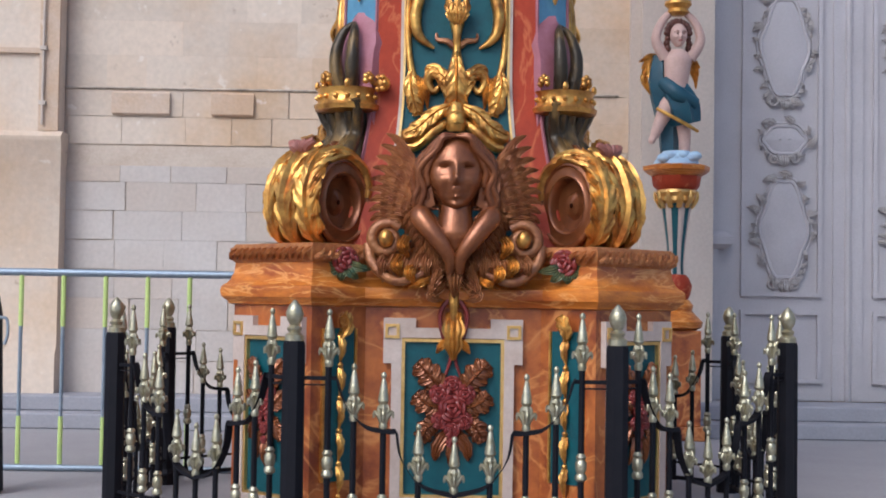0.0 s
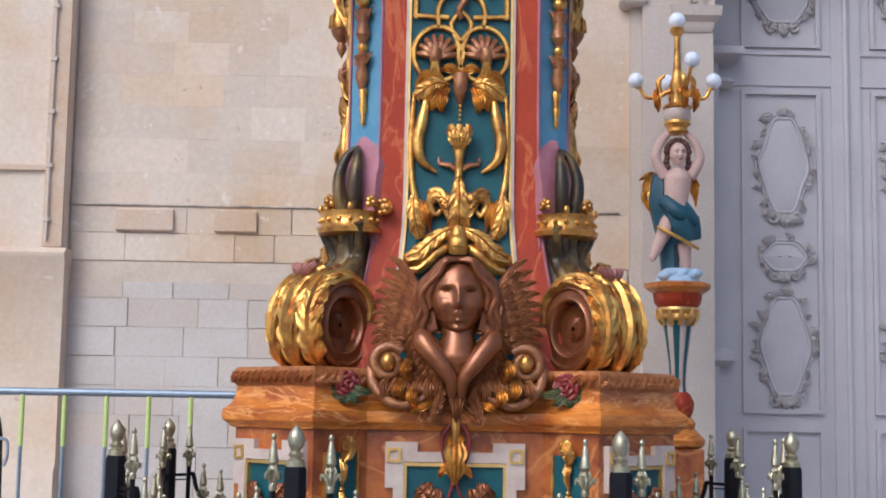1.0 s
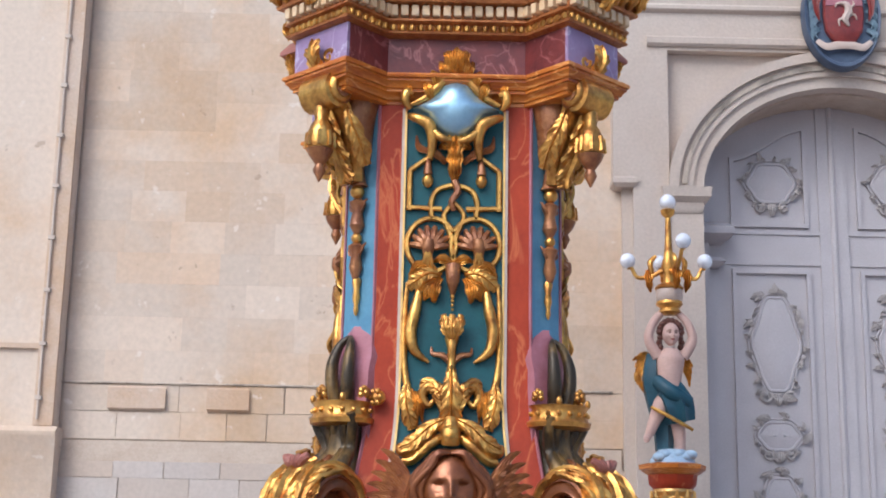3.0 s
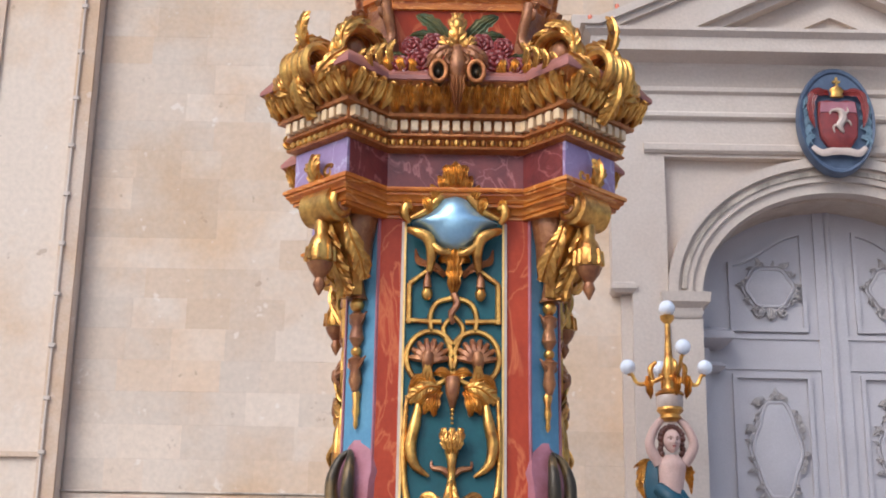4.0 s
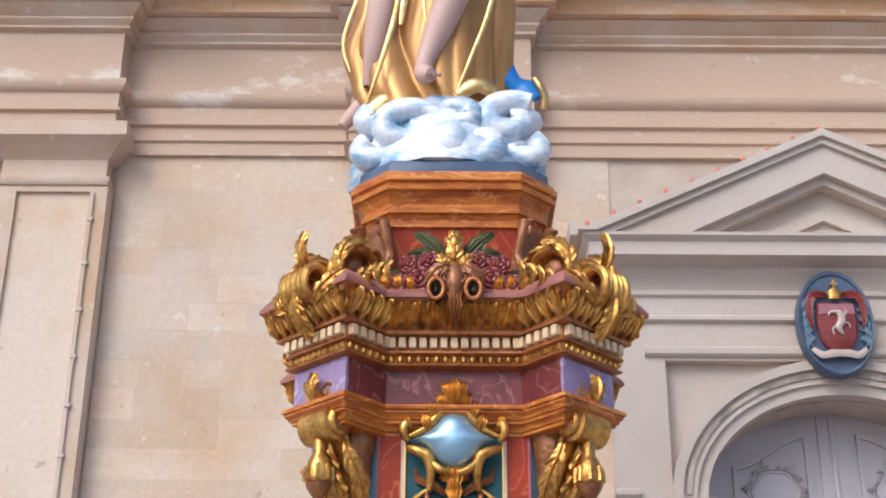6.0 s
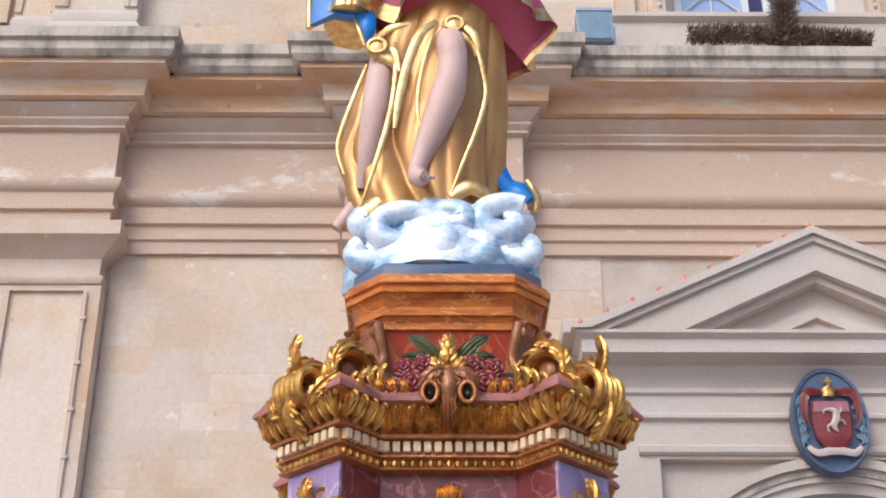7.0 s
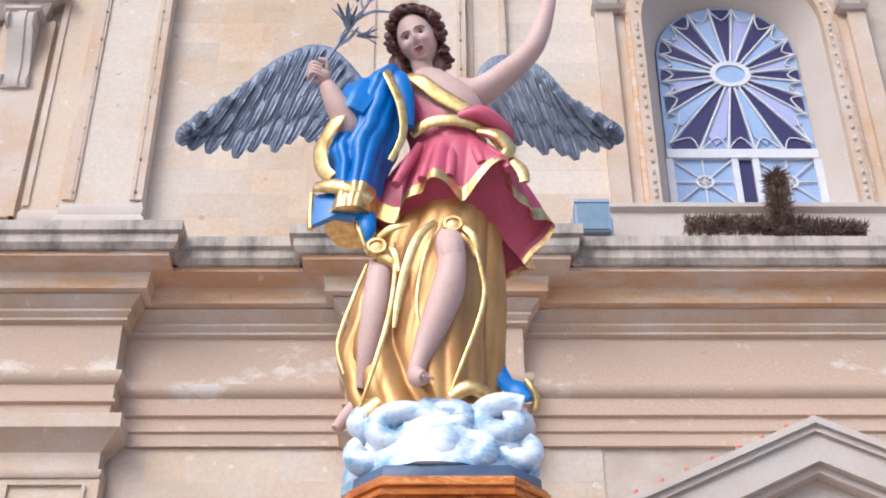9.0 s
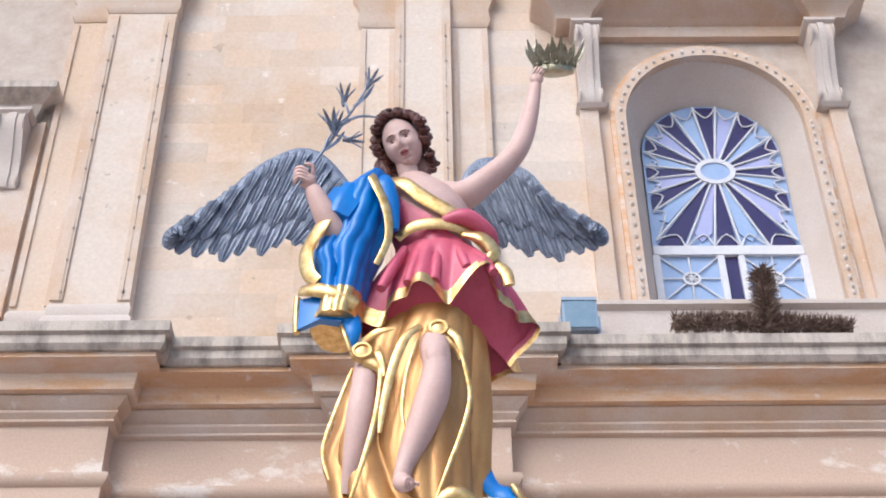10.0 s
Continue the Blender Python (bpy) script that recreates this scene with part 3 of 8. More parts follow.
ho = [(CX - 1.17, 9.95)] + arc(CX, CZ, 1.17, 1.25, 180, 0, 28) + [(CX + 1.17, 9.95)]
strip(bm, ho, go, W - 0.09, W + 0.05)
part("rusty_edge", bm, STONE_RUST, win, "orange stained recessed edge")
bm = B()
for k, (x, z) in enumerate(spline([(p[0], 0, p[1]) for p in [(CX - 1.06, 10.1), (CX - 1.06, 11.3), (CX - 1.06, 12.5)]], 9)[i].xz for i in range(19)):
    for s in (x, 2 * CX - x):
        ball(bm, (s, W - 0.14, z), (0.022, 0.016, 0.035), seg=6, rings=4)
for x, z in arc(CX, CZ, 1.06, 1.12, 172, 8, 24):
    ball(bm, (x, W - 0.14, z), (0.022, 0.016, 0.03), seg=6, rings=4)
part("beading", bm, STONE_GREY, win)
bm = B()
for a, b, f in ((-1.5, -1.30, 0.12), (-1.30, -1.17, 0.05), (1.17, 1.30, 0.05), (1.30, 1.5, 0.12)):
    box(bm, CX + a, CX + b, W - f, W + 0.05, 9.93, 12.75, bev=0.01)
part("jamb", bm, STONE_TRIM, win)
for s in (-1, 1):
    bm = B()
    console(bm, CX + s * 1.36, 0.24, 13.90, 0.34, 1.08)
    run(bm, CX + s * 1.36 - 0.14, CX + s * 1.36 + 0.14, [(W - 0.16, 12.72), (W - 0.20, 12.76), (W - 0.16, 12.8)], W + 0.05)
    part("console", bm, STONE_GREY, win)
bm = B()
run(bm, CX - 1.5, CX + 1.5, [(W - 0.1, 13.95), (W - 0.12, 14.1), (W - 0.2, 14.14), (W - 0.24, 14.2), (W - 0.48, 14.32), (W - 0.48, 14.46), (W - 0.52, 14.5), (W - 0.1, 14.7)], W + 0.05)
for s in (-1, 1):
    run(bm, CX + s * 1.5 - 0.2, CX + s * 1.5 + 0.2, [(W - 0.3, 14.05), (W - 0.34, 14.16), (W - 0.58, 14.33), (W - 0.58, 14.52)], W + 0.05)
part("hood", bm, STONE_TRIM, win, "stained projecting stone hood")
bm = B()
run(bm, CX - 1.62, CX + 1.62, [(W - 0.16, 9.3), (W - 0.16, 9.86), (W - 0.22, 9.9), (W - 0.22, 9.95), (W + 0.4, 9.97)], W + 0.5, ret=False)
part("window_sill", bm, STONE_GREY, win)

# glass and tracery
GY = W + 0.36
HX, HZ = CX + 0.02, 12.2
bm = B()
prism(bm, [(CX - 0.79, 11.06)] + arc(HX, CZ - 0.05, 0.79, 0.77, 180, 0, 28) + [(CX + 0.82, 11.06)], GY + 0.03, GY + 0.05)
part("pane", bm, GLASS_BLUE, win, "pale blue glass")


def edge_of(a):
    """Distance from the hub to the window's edge at the angle a."""
    dx, dz = math.cos(a), math.sin(a)
    best = 9
    for i in range(60):
        r = 0.2 + i * 0.02
        x, z = HX + dx * r - HX, HZ + dz * r
        if abs(x) > 0.76 or z < 11.09 or (z > CZ - 0.05 and (x / 0.76) ** 2 + ((z - CZ + 0.05) / 0.74) ** 2 > 1):
            best = r
            break
    return min(best, 1.3)


rays = 24
for i in range(rays):
    a0, a1 = 2 * math.pi * (i + 0.12) / rays + 0.13, 2 * math.pi * (i + 0.88) / rays + 0.13
    r0, r1 = edge_of(a0), edge_of(a1)
    bm = B()
    k = 0.80 if i % 2 == 0 else 0.99
    prism(bm, [(HX + math.cos(a0) * 0.2, HZ + math.sin(a0) * 0.17), (HX + math.cos(a0) * r0 * k, HZ + math.sin(a0) * r0 * k),
               (HX + math.cos((a0 + a1) / 2) * (r0 + r1) / 2 * (k + (0.10 if i % 2 == 0 else 0)), HZ + math.sin((a0 + a1) / 2) * (r0 + r1) / 2 * (k + (0.10 if i % 2 == 0 else 0))),
               (HX + math.cos(a1) * r1 * k, HZ + math.sin(a1) * r1 * k), (HX + math.cos(a1) * 0.2, HZ + math.sin(a1) * 0.17)], GY + 0.01, GY + 0.028)
    part("pane", bm, GLASS_PURPLE if i % 2 else (GLASS_BLUE if i % 4 else GLASS_LILAC), win)
bm = B()
for i in range(rays):
    a = 2 * math.pi * i / rays + 0.13
    r = edge_of(a)
    d = Vector((math.cos(a), 0, math.sin(a)))
    tube(bm, [Vector((HX, GY, HZ)) + d * 0.19, Vector((HX, GY, HZ)) + d * r], 0.014, 6, 1)
    b = a + math.pi / rays
    rb, e = edge_of(b), edge_of(a + 2 * math.pi / rays)
    mid = Vector((HX + math.cos(b) * rb * 0.82, GY, HZ + math.sin(b) * rb * 0.82))
    tube(bm, [Vector((HX, GY, HZ)) + d * r * 0.98, mid, Vector((HX + math.cos(b + math.pi / rays) * e * 0.98, GY, HZ + math.sin(b + math.pi / rays) * e * 0.98))], 0.010, 6, 3)
strip(bm, arc(HX, HZ, 0.23, 0.19, 0, 345, 23), arc(HX, HZ, 0.165, 0.135, 0, 345, 23), GY - 0.02, GY + 0.03, closed=True)
part("tracery", bm, TRACERY, win, "thin white tracery bars")
bm = B()
prism(bm, arc(HX, HZ, 0.165, 0.135, 0, 345, 23), GY - 0.002, GY + 0.02)
part("pane", bm, GLASS_BLUE, win)
bm = B()
box(bm, CX - 0.8, CX + 0.82, GY - 0.03, GY + 0.05, 10.98, 11.1)
box(bm, CX - 0.8, CX + 0.82, GY - 0.03, GY + 0.05, 10.2, 10.36)
for x0, x1 in ((-0.82, -0.74), (-0.12, -0.05), (0.10, 0.17), (0.76, 0.84)):
    box(bm, CX + x0, CX + x1, GY - 0.02, GY + 0.05, 10.36, 10.98)
for cx in (-0.43, 0.46):
    for dx, dz in ((0.32, 0.30), (0.32, -0.30), (0.32, 0), (0, 0.30)):
        tube(bm, [(CX + cx - dx, GY, 10.67 - dz), (CX + cx + dx, GY, 10.67 + dz)], 0.010, 6, 1)
    strip(bm, arc(CX + cx, 10.67, 0.10, 0.09, 0, 330, 11), arc(CX + cx, 10.67, 0.075, 0.065, 0, 330, 11), GY - 0.01, GY + 0.02, closed=True)
part("window_frame", bm, TRACERY, win, "pale painted lower window frame")
for x0, x1, m in ((-0.74, -0.12, GLASS_BLUE), (-0.05, 0.10, GLASS_PURPLE), (0.17, 0.76, GLASS_BLUE)):
    bm = B()
    box(bm, CX + x0, CX + x1, GY + 0.02, GY + 0.035, 10.36, 10.98)
    part("pane", bm, m, win)

# ---- portal ----
portal = empty("portal", "pale stone church portal with an arched doorway under a pediment", "portal", kind="structure")
PX = 3.22
bm = B()
prism(bm, [(1.34, 4.24), (1.79, 4.24), (1.79, 5.37), (2 * PX - 1.79, 5.37), (2 * PX - 1.79, 0.2), (2 * PX - 1.5, 0.2), (2 * PX - 1.5, 4.24), (2 * PX - 1.34, 4.24), (2 * PX - 1.34, 6.0), (1.34, 6.0)], W - 0.17, W + 0.02)
box(bm, 1.5, 1.79, W - 0.17, W + 0.02, 0.2, 4.24)
part("pier", bm, STONE_GREY, portal)
bm = B()
for x0, x1 in ((1.42, 1.5), (2 * PX - 1.5, 2 * PX - 1.42)):
    box(bm, x0, x1, W - 0.10, W + 0.02, 0.2, 4.24)
run(bm, 1.36, 1.50, [(W - 0.17, 4.2), (W - 0.2, 4.23), (W - 0.2, 4.27), (W - 0.17, 4.29)], W + 0.02)
part("pier_edge", bm, STONE_GREY, portal)
bm = B()
spo = [(1.79, 0.2), (1.79, 5.37), (2 * PX - 1.79, 5.37), (2 * PX - 1.79, 0.2), (PX + 1.30, 0.2), (PX + 1.30, 4.2)] + arc(PX, 4.2, 1.30, 1.0, 0, 180, 20)[1:-1] + [(PX - 1.30, 4.2), (PX - 1.30, 0.2)]
prism(bm, spo, W - 0.08, W + 0.02)
part("spandrel", bm, STONE_GREY, portal)
for w0, w1, f in ((1.44, 1.36, 0.16), (1.36, 1.24, 0.12), (1.24, 1.15, 0.09)):
    bm = B()
    strip(bm, arc(PX, 4.2, w0, w0 - 0.26, 180, 0, 28), arc(PX, 4.2, w1, w1 - 0.26, 180, 0, 28), W - f - 0.05, W + 0.3)
    part("arch_moulding", bm, STONE_GREY, portal)
bm = B()
strip(bm, arc(PX, 4.2, 1.33, 1.07, 178, 2, 28), arc(PX, 4.2, 1.29, 1.03, 178, 2, 28), W - 0.185, W - 0.14)
part("arch_bead", bm, STONE_WORN, portal)
for s in (-1, 1):
    bm = B()
    x = PX + s * 1.30
    box(bm, x - 0.14, x + 0.14, W - 0.15, W + 0.3, 0.2, 4.02)
    part("jamb", bm, STONE_GREY, portal)
    bm = B()
    run(bm, x - 0.12, x + 0.12, [(W - 0.16, 4.0), (W - 0.18, 4.03), (W - 0.18, 4.08), (W - 0.23, 4.12), (W - 0.24, 4.2)], W + 0.3)
    part("impost", bm, STONE_GREY, portal)
bm = B()
X0, X1 = 1.62, 2 * PX - 1.62
run(bm, X0, X1, [(W - 0.19, 5.40), (W - 0.21, 5.42), (W - 0.21, 5.47), (W - 0.18, 5.49)], W, ret=False)
run(bm, 1.34, 2 * PX - 1.34, [(W - 0.18, 5.70), (W - 0.21, 5.72), (W - 0.21, 5.75), (W - 0.19, 5.77), (W - 0.19, 5.92), (W - 0.22, 5.94), (W - 0.22, 5.98)], W, ret=False)
part("architrave", bm, STONE_GREY, portal)
bm = B()
run(bm, 1.40, 2 * PX - 1.40, [(W - 0.19, 5.98), (W - 0.22, 6.08), (W - 0.27, 6.14), (W - 0.27, 6.17), (W - 0.42, 6.22), (W - 0.42, 6.34), (W - 0.47, 6.38), (W - 0.47, 6.41)], W)
part("cornice", bm, STONE_GREY, portal)
bm = B()
prism(bm, [(1.2, 6.41), (2 * PX - 1.2, 6.41), (PX, 7.30)], W - 0.2, W + 0.02)
part("tympanum", bm, STONE_GREY, portal)
for k, (o, i, f) in enumerate(((0.0, 0.07, 0.50), (0.07, 0.13, 0.46), (0.13, 0.40, 0.42), (0.40, 0.47, 0.34))):
    bm = B()
    oo = [(1.08 + o * 2.3, 6.412), (PX, 7.40 - o), (2 * PX - 1.08 - o * 2.3, 6.412)]
    ii = [(1.08 + i * 2.3, 6.412), (PX, 7.40 - i), (2 * PX - 1.08 - i * 2.3, 6.412)]
    strip(bm, oo, ii, W - f, W + 0.02)
    part("raking_moulding", bm, STONE_GREY, portal)
bm = B()
strip(bm, [(PX - 0.70, 6.415), (PX, 6.74), (PX + 0.70, 6.415)], [(PX - 0.46, 6.415), (PX, 6.625), (PX + 0.46, 6.415)], W - 0.25, W - 0.15)
part("inner_moulding", bm, STONE_GREY, portal)
bm = B()
box(bm, 1.02, 1.44, W - 0.36, W, 6.42, 6.56, bev=0.01)
part("end_block", bm, STONE_GREY, portal)
bulbs = empty("pediment_lights", "row of small orange-red bulbs along the pediment edge", "string lights", at=(PX, W - 0.4, 7.44))
for i in range(19):
    u = (i - 9) / 9.3
    bm = B()
    z = 7.41 - abs(u) * 0.965
    turned(bm, u * 2.12, 0, [(0.008, z - 7.44 - 0.025), (0.008, z - 7.44 + 0.01), (0.020, z - 7.44 + 0.03), (0.018, z - 7.44 + 0.05), (0.004, z - 7.44 + 0.062)], 8)
    part("bulb", bm, BULB_RED, bulbs)
bm = B()
for s in (-1, 1):
    tube(bm, [(0, 0, -0.03), (s * 2.12, 0, -0.995)], 0.006, 5, 2)
part("wire", bm, PLASTIC, bulbs)

# coat of arms
arms = empty("coat_of_arms", "oval painted coat of arms on dark blue over the arch", "shield", at=(3.20, W - 0.30, 5.66))
bm = B()
rings = []
for r, y in ((1.0, 0.08), (1.0, 0.0), (0.97, -0.025), (0.91, -0.02), (0.89, -0.005)):
    rings.append([(0.32 * r * math.cos(a), y, 0.47 * r * math.sin(a)) for a in [2 * math.pi * k / 48 for k in range(48)]])
loft(bm, rings)
part("board", bm, SLATE, arms)
SHIELD_PTS = [(-0.155, 0.17), (-0.08, 0.185), (0, 0.17), (0.08, 0.185), (0.155, 0.17), (0.165, 0.0), (0.15, -0.14), (0.09, -0.23), (0, -0.27), (-0.09, -0.23), (-0.15, -0.14), (-0.165, 0.0)]
bm = B()
loft(bm, [[(x * r, y, z * r - 0.02) for x, z in SHIELD_PTS] for r, y in ((1, -0.01), (1, -0.045), (0.92, -0.06), (0.5, -0.066))])
part("escutcheon", bm, ROSE, arms)
bm = B()
tube(bm, [(-0.02, -0.075, 0.07), (0.02, -0.078, 0.05), (0.03, -0.078, -0.01), (0.0, -0.078, -0.07), (0.03, -0.075, -0.13)], [0.016, 0.028, 0.034, 0.03, 0.008], 7, 4)
for pts in ([(0.03, 0.02), (0.075, 0.055), (0.07, 0.09)], [(0.03, -0.03), (0.08, -0.03), (0.095, -0.07)], [(0.0, -0.06), (-0.05, -0.08), (-0.045, -0.13)], [(-0.02, 0.07), (-0.06, 0.06), (-0.075, 0.03)]):
    tube(bm, [(x, -0.075, z) for x, z in pts], [0.015, 0.010, 0.006], 6, 3)
part("charge", bm, WHITE, arms)
bm = B()
loft(bm, [[(-0.14, -0.05, 0.14), (0.14, -0.05, 0.14), (0.15, -0.05, 0.05), (-0.15, -0.05, 0.05)], [(-0.14, -0.07, 0.14), (0.14, -0.07, 0.14), (0.15, -0.07, 0.05), (-0.15, -0.07, 0.05)]])
part("chief", bm, PINK_MARBLE, arms)
for s in (-1, 1):
    bm = B()
    leaf(bm, [(s * 0.06, -0.02, 0.24), (s * 0.19, -0.05, 0.22), (s * 0.225, -0.05, 0.06), (s * 0.20, -0.05, -0.08)], 0.045, (0, -1, 0), 5, 0.006)
    part("mantling", bm, ROSE, arms, "dark red mantling")
    bm = B()
    for i in range(5):
        z = 0.20 - i * 0.085
        leaf(bm, [(s * 0.19, -0.015, z), (s * 0.25, -0.035, z - 0.03), (s * 0.275 * (1 - 0.02 * i), -0.02, z - 0.10)], 0.030, (0, -1, 0), 3, 0.005)
        tube(bm, [(s * 0.20, -0.02, z), (s * 0.235, -0.04, z - 0.05), (s * 0.21, -0.035, z - 0.09)], [0.006, 0.008, 0.004], 6, 3)
    part("tassels", bm, SLATE_GLASS, arms, "grey-blue tasselled cords")
bm = B()
tube(bm, [(-0.22, -0.03, -0.24), (-0.15, -0.05, -0.30), (-0.05, -0.055, -0.285), (0.05, -0.055, -0.285), (0.15, -0.05, -0.30), (0.22, -0.03, -0.24)], [0.02, 0.032, 0.036, 0.036, 0.032, 0.02], 6, 4, squash=0.4)
part("scroll", bm, WHITE, arms)
bm = B()
loft(bm, [[(0.05 * r * math.cos(a), -0.05 + 0.02 * math.sin(a), z) for a in [2 * math.pi * k / 12 for k in range(12)]] for r, z in ((1.0, 0.19), (1.1, 0.205), (0.9, 0.215), (1.25, 0.25), (0.8, 0.275), (0.2, 0.29))])
box(bm, -0.008, 0.008, -0.07, -0.04, 0.28, 0.36)
box(bm, -0.03, 0.03, -0.07, -0.04, 0.315, 0.33)
part("crown", bm, GOLD, arms)


# ---- door leaves ----
DY = 10.85
door = empty("door_1", "closed pale grey double church door with carved oval panels", "door", kind="structure")
bm = B()
prism(bm, [(PX - 1.16, 0.2)] + [(PX - 1.16, 4.0)] + arc(PX, 4.2, 1.16, 1.0, 180, 0, 24)[1:-1] + [(PX + 1.16, 4.0), (PX + 1.16, 0.2)], DY, DY + 0.12)
part("leaf_boards", bm, DOOR, door)
bm = B()
box(bm, PX - 1.16, PX - 1.04, DY - 0.10, DY + 0.02, 0.2, 3.9)
box(bm, PX + 1.04, PX + 1.16, DY - 0.10, DY + 0.02, 0.2, 3.9)
run(bm, PX - 1.14, PX - 0.93, [(DY - 0.12, 3.86), (DY - 0.2, 3.92), (DY - 0.2, 3.98), (DY - 0.14, 4.02)], DY)
run(bm, PX - 1.14, PX - 0.98, [(DY - 0.10, 1.4), (DY - 0.15, 1.44), (DY - 0.15, 1.5), (DY - 0.10, 1.54)], DY)
run(bm, PX - 1.14, PX - 0.95, [(DY - 0.10, 3.66), (DY - 0.14, 3.70), (DY - 0.10, 3.74)], DY)
part("side_post", bm, DOOR, door)
bm = B()
tube(bm, [(PX + 0.02, DY - 0.02, 0.2), (PX + 0.02, DY - 0.02, 5.1)], 0.028, 8, 2)
box(bm, PX - 0.10, PX + 0.14, DY - 0.02, DY + 0.02, 0.2, 5.1)
part("meeting_stile", bm, DOOR, door)


def panel_frame(x0, x1, z0, z1, top=0.0):
    bm = B()
    n = 12
    tops = [(x0 + (x1 - x0) * i / n, z1 + top * (0.5 - 0.5 * math.cos(math.pi * (i / n if x0 < PX else 1 - i / n)))) for i in range(n + 1)]
    o = [(x0, z0)] + tops + [(x1, z0)]
    w = 0.035
    i_ = [(x0 + w, z0 + w)] + [(min(max(x, x0 + w), x1 - w), z - w) for x, z in tops] + [(x1 - w, z0 + w)]
    strip(bm, o, i_, DY - 0.03, DY + 0.01, closed=True)
    part("panel_moulding", bm, DOOR, door)


def cartouche(cx, cz, rx, rz, seed):
    """A carved cartouche: a plain swelling field with a moulded rim, set in darker grey curling leaves."""
    def edge(a, k=1.0):
        tall = rz > rx * 1.6
        q = 1 + (0.09 * math.cos(4 * a) + 0.035 * math.cos(8 * a + 0.5) if tall else 0.05 * math.cos(6 * a))
        return cx + rx * k * q * math.cos(a), cz + (rz + rx * (k - 1)) * (1 + 0.04 * math.cos(6 * a)) * math.sin(a)

    ring = [2 * math.pi * k / 56 for k in range(56)]
    bm = B()
    loft(bm, [[(edge(a, k)[0], y, edge(a, k)[1]) for a in ring] for k, y in ((1.0, DY + 0.01), (0.96, DY - 0.018), (0.6, DY - 0.03), (0.2, DY - 0.034))])
    part("cartouche_field", bm, DOOR, door)
    bm = B()
    for k, r in ((1.0, 0.015), (1.16, 0.009)):
        tube(bm, [(edge(a, k)[0], DY - 0.016, edge(a, k)[1]) for a in ring + ring[:1]], r, 6, 1)
    part("cartouche_rim", bm, DOOR, door)
    r = random.Random(seed)
    bm = B()
    count = int((rx + rz) * 62)
    for k in range(count):
        a = 2 * math.pi * (k + r.uniform(-0.3, 0.3)) / count
        p = Vector((edge(a, 1.12)[0], DY - 0.010, edge(a, 1.12)[1]))
        lean = a + r.choice((-1, 1)) * r.uniform(0.5, 1.3)
        size = (0.045 + 0.03 * r.random()) * (1.35 if math.sin(a) < -0.8 or abs(math.sin(4 * a)) > 0.85 else 0.9)
        d = Vector((math.cos(lean), 0, math.sin(lean)))
        c = Vector((math.cos(lean + 1.2), 0, math.sin(lean + 1.2)))
        leaf(bm, [p, p + d * size * 0.6 + Vector((0, -0.022, 0)), p + d * size + c * size * 0.45], size * 0.36, (0, -1, 0), 3, 0.006, 0, 3)
    for s in (-1, 1):
        tube(bm, [Vector(q) for q in spiral((cx + s * rx * 0.55, DY - 0.02, cz - rz - rx * 0.22), 0.05, 0.012, 1.0, 1.2 * s, (1, 0, 0), (0, 0, 1), 12)], [0.014, 0.012, 0.008], 6, 1)
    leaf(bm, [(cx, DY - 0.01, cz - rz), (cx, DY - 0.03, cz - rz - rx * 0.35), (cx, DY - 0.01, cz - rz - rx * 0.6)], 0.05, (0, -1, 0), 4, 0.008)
    part("carved_foliage", bm, DOOR_DARK, door, "carved leaves in a darker mottled grey")


for x0, x1 in ((2.38, 3.03), (3.44, 4.06)):
    panel_frame(x0, x1, 1.03, 3.66)
    panel_frame(x0, x1, 0.34, 0.92)
    panel_frame(x0, x1, 4.02, 4.62 if x0 < PX else 4.62, 0.28)
    c = (x0 + x1) / 2 + 0.02
    cartouche(c, 3.04, 0.175, 0.40, 1)
    cartouche(c, 2.29, 0.165, 0.115, 2)
    cartouche(c, 1.57, 0.175, 0.40, 3)
    cartouche(c, 4.40, 0.19, 0.17, 4)
bm = B()
for z in (3.72, 3.98):
    box(bm, PX - 1.05, PX + 1.05, DY - 0.014, DY + 0.02, z - 0.02, z + 0.02)
part("rail", bm, DOOR, door)

# ---- things on the ledge of the upper storey ----
flood = empty("floodlight", "square pale blue floodlight standing on the cornice", "floodlight", at=(1.44, W - 0.40, 9.30))
bm = B()
box(bm, -0.17, 0.17, -0.08, 0.10, 0.10, 0.46, bev=0.015)
part("housing", bm, GALV, flood)
bm = B()
box(bm, -0.15, 0.15, -0.092, -0.075, 0.12, 0.44, bev=0.004)
part("lens", bm, SLATE_GLASS, flood)
bm = B()
box(bm, -0.17, 0.17, -0.10, -0.07, 0.44, 0.475)
part("visor", bm, GALV, flood)
bm = B()
box(bm, -0.19, 0.19, -0.02, 0.02, -0.02, 0.02)
for s in (-0.19, 0.19):
    box(bm, s - 0.01, s + 0.01, -0.02, 0.02, -0.02, 0.3)
part("bracket", bm, GALV, flood)

bm = B()
rnd = random.Random(4)


def tuft(p, d, l):
    p, d = Vector(p), Vector(d)
    s = Vector((rnd.uniform(-1, 1), rnd.uniform(-1, 1), rnd.uniform(-1, 1))).normalized() * 0.012
    vs = [bm.verts.new(p - s), bm.verts.new(p + s), bm.verts.new(p + d.normalized() * l)]
    poly_faces(bm, vs)


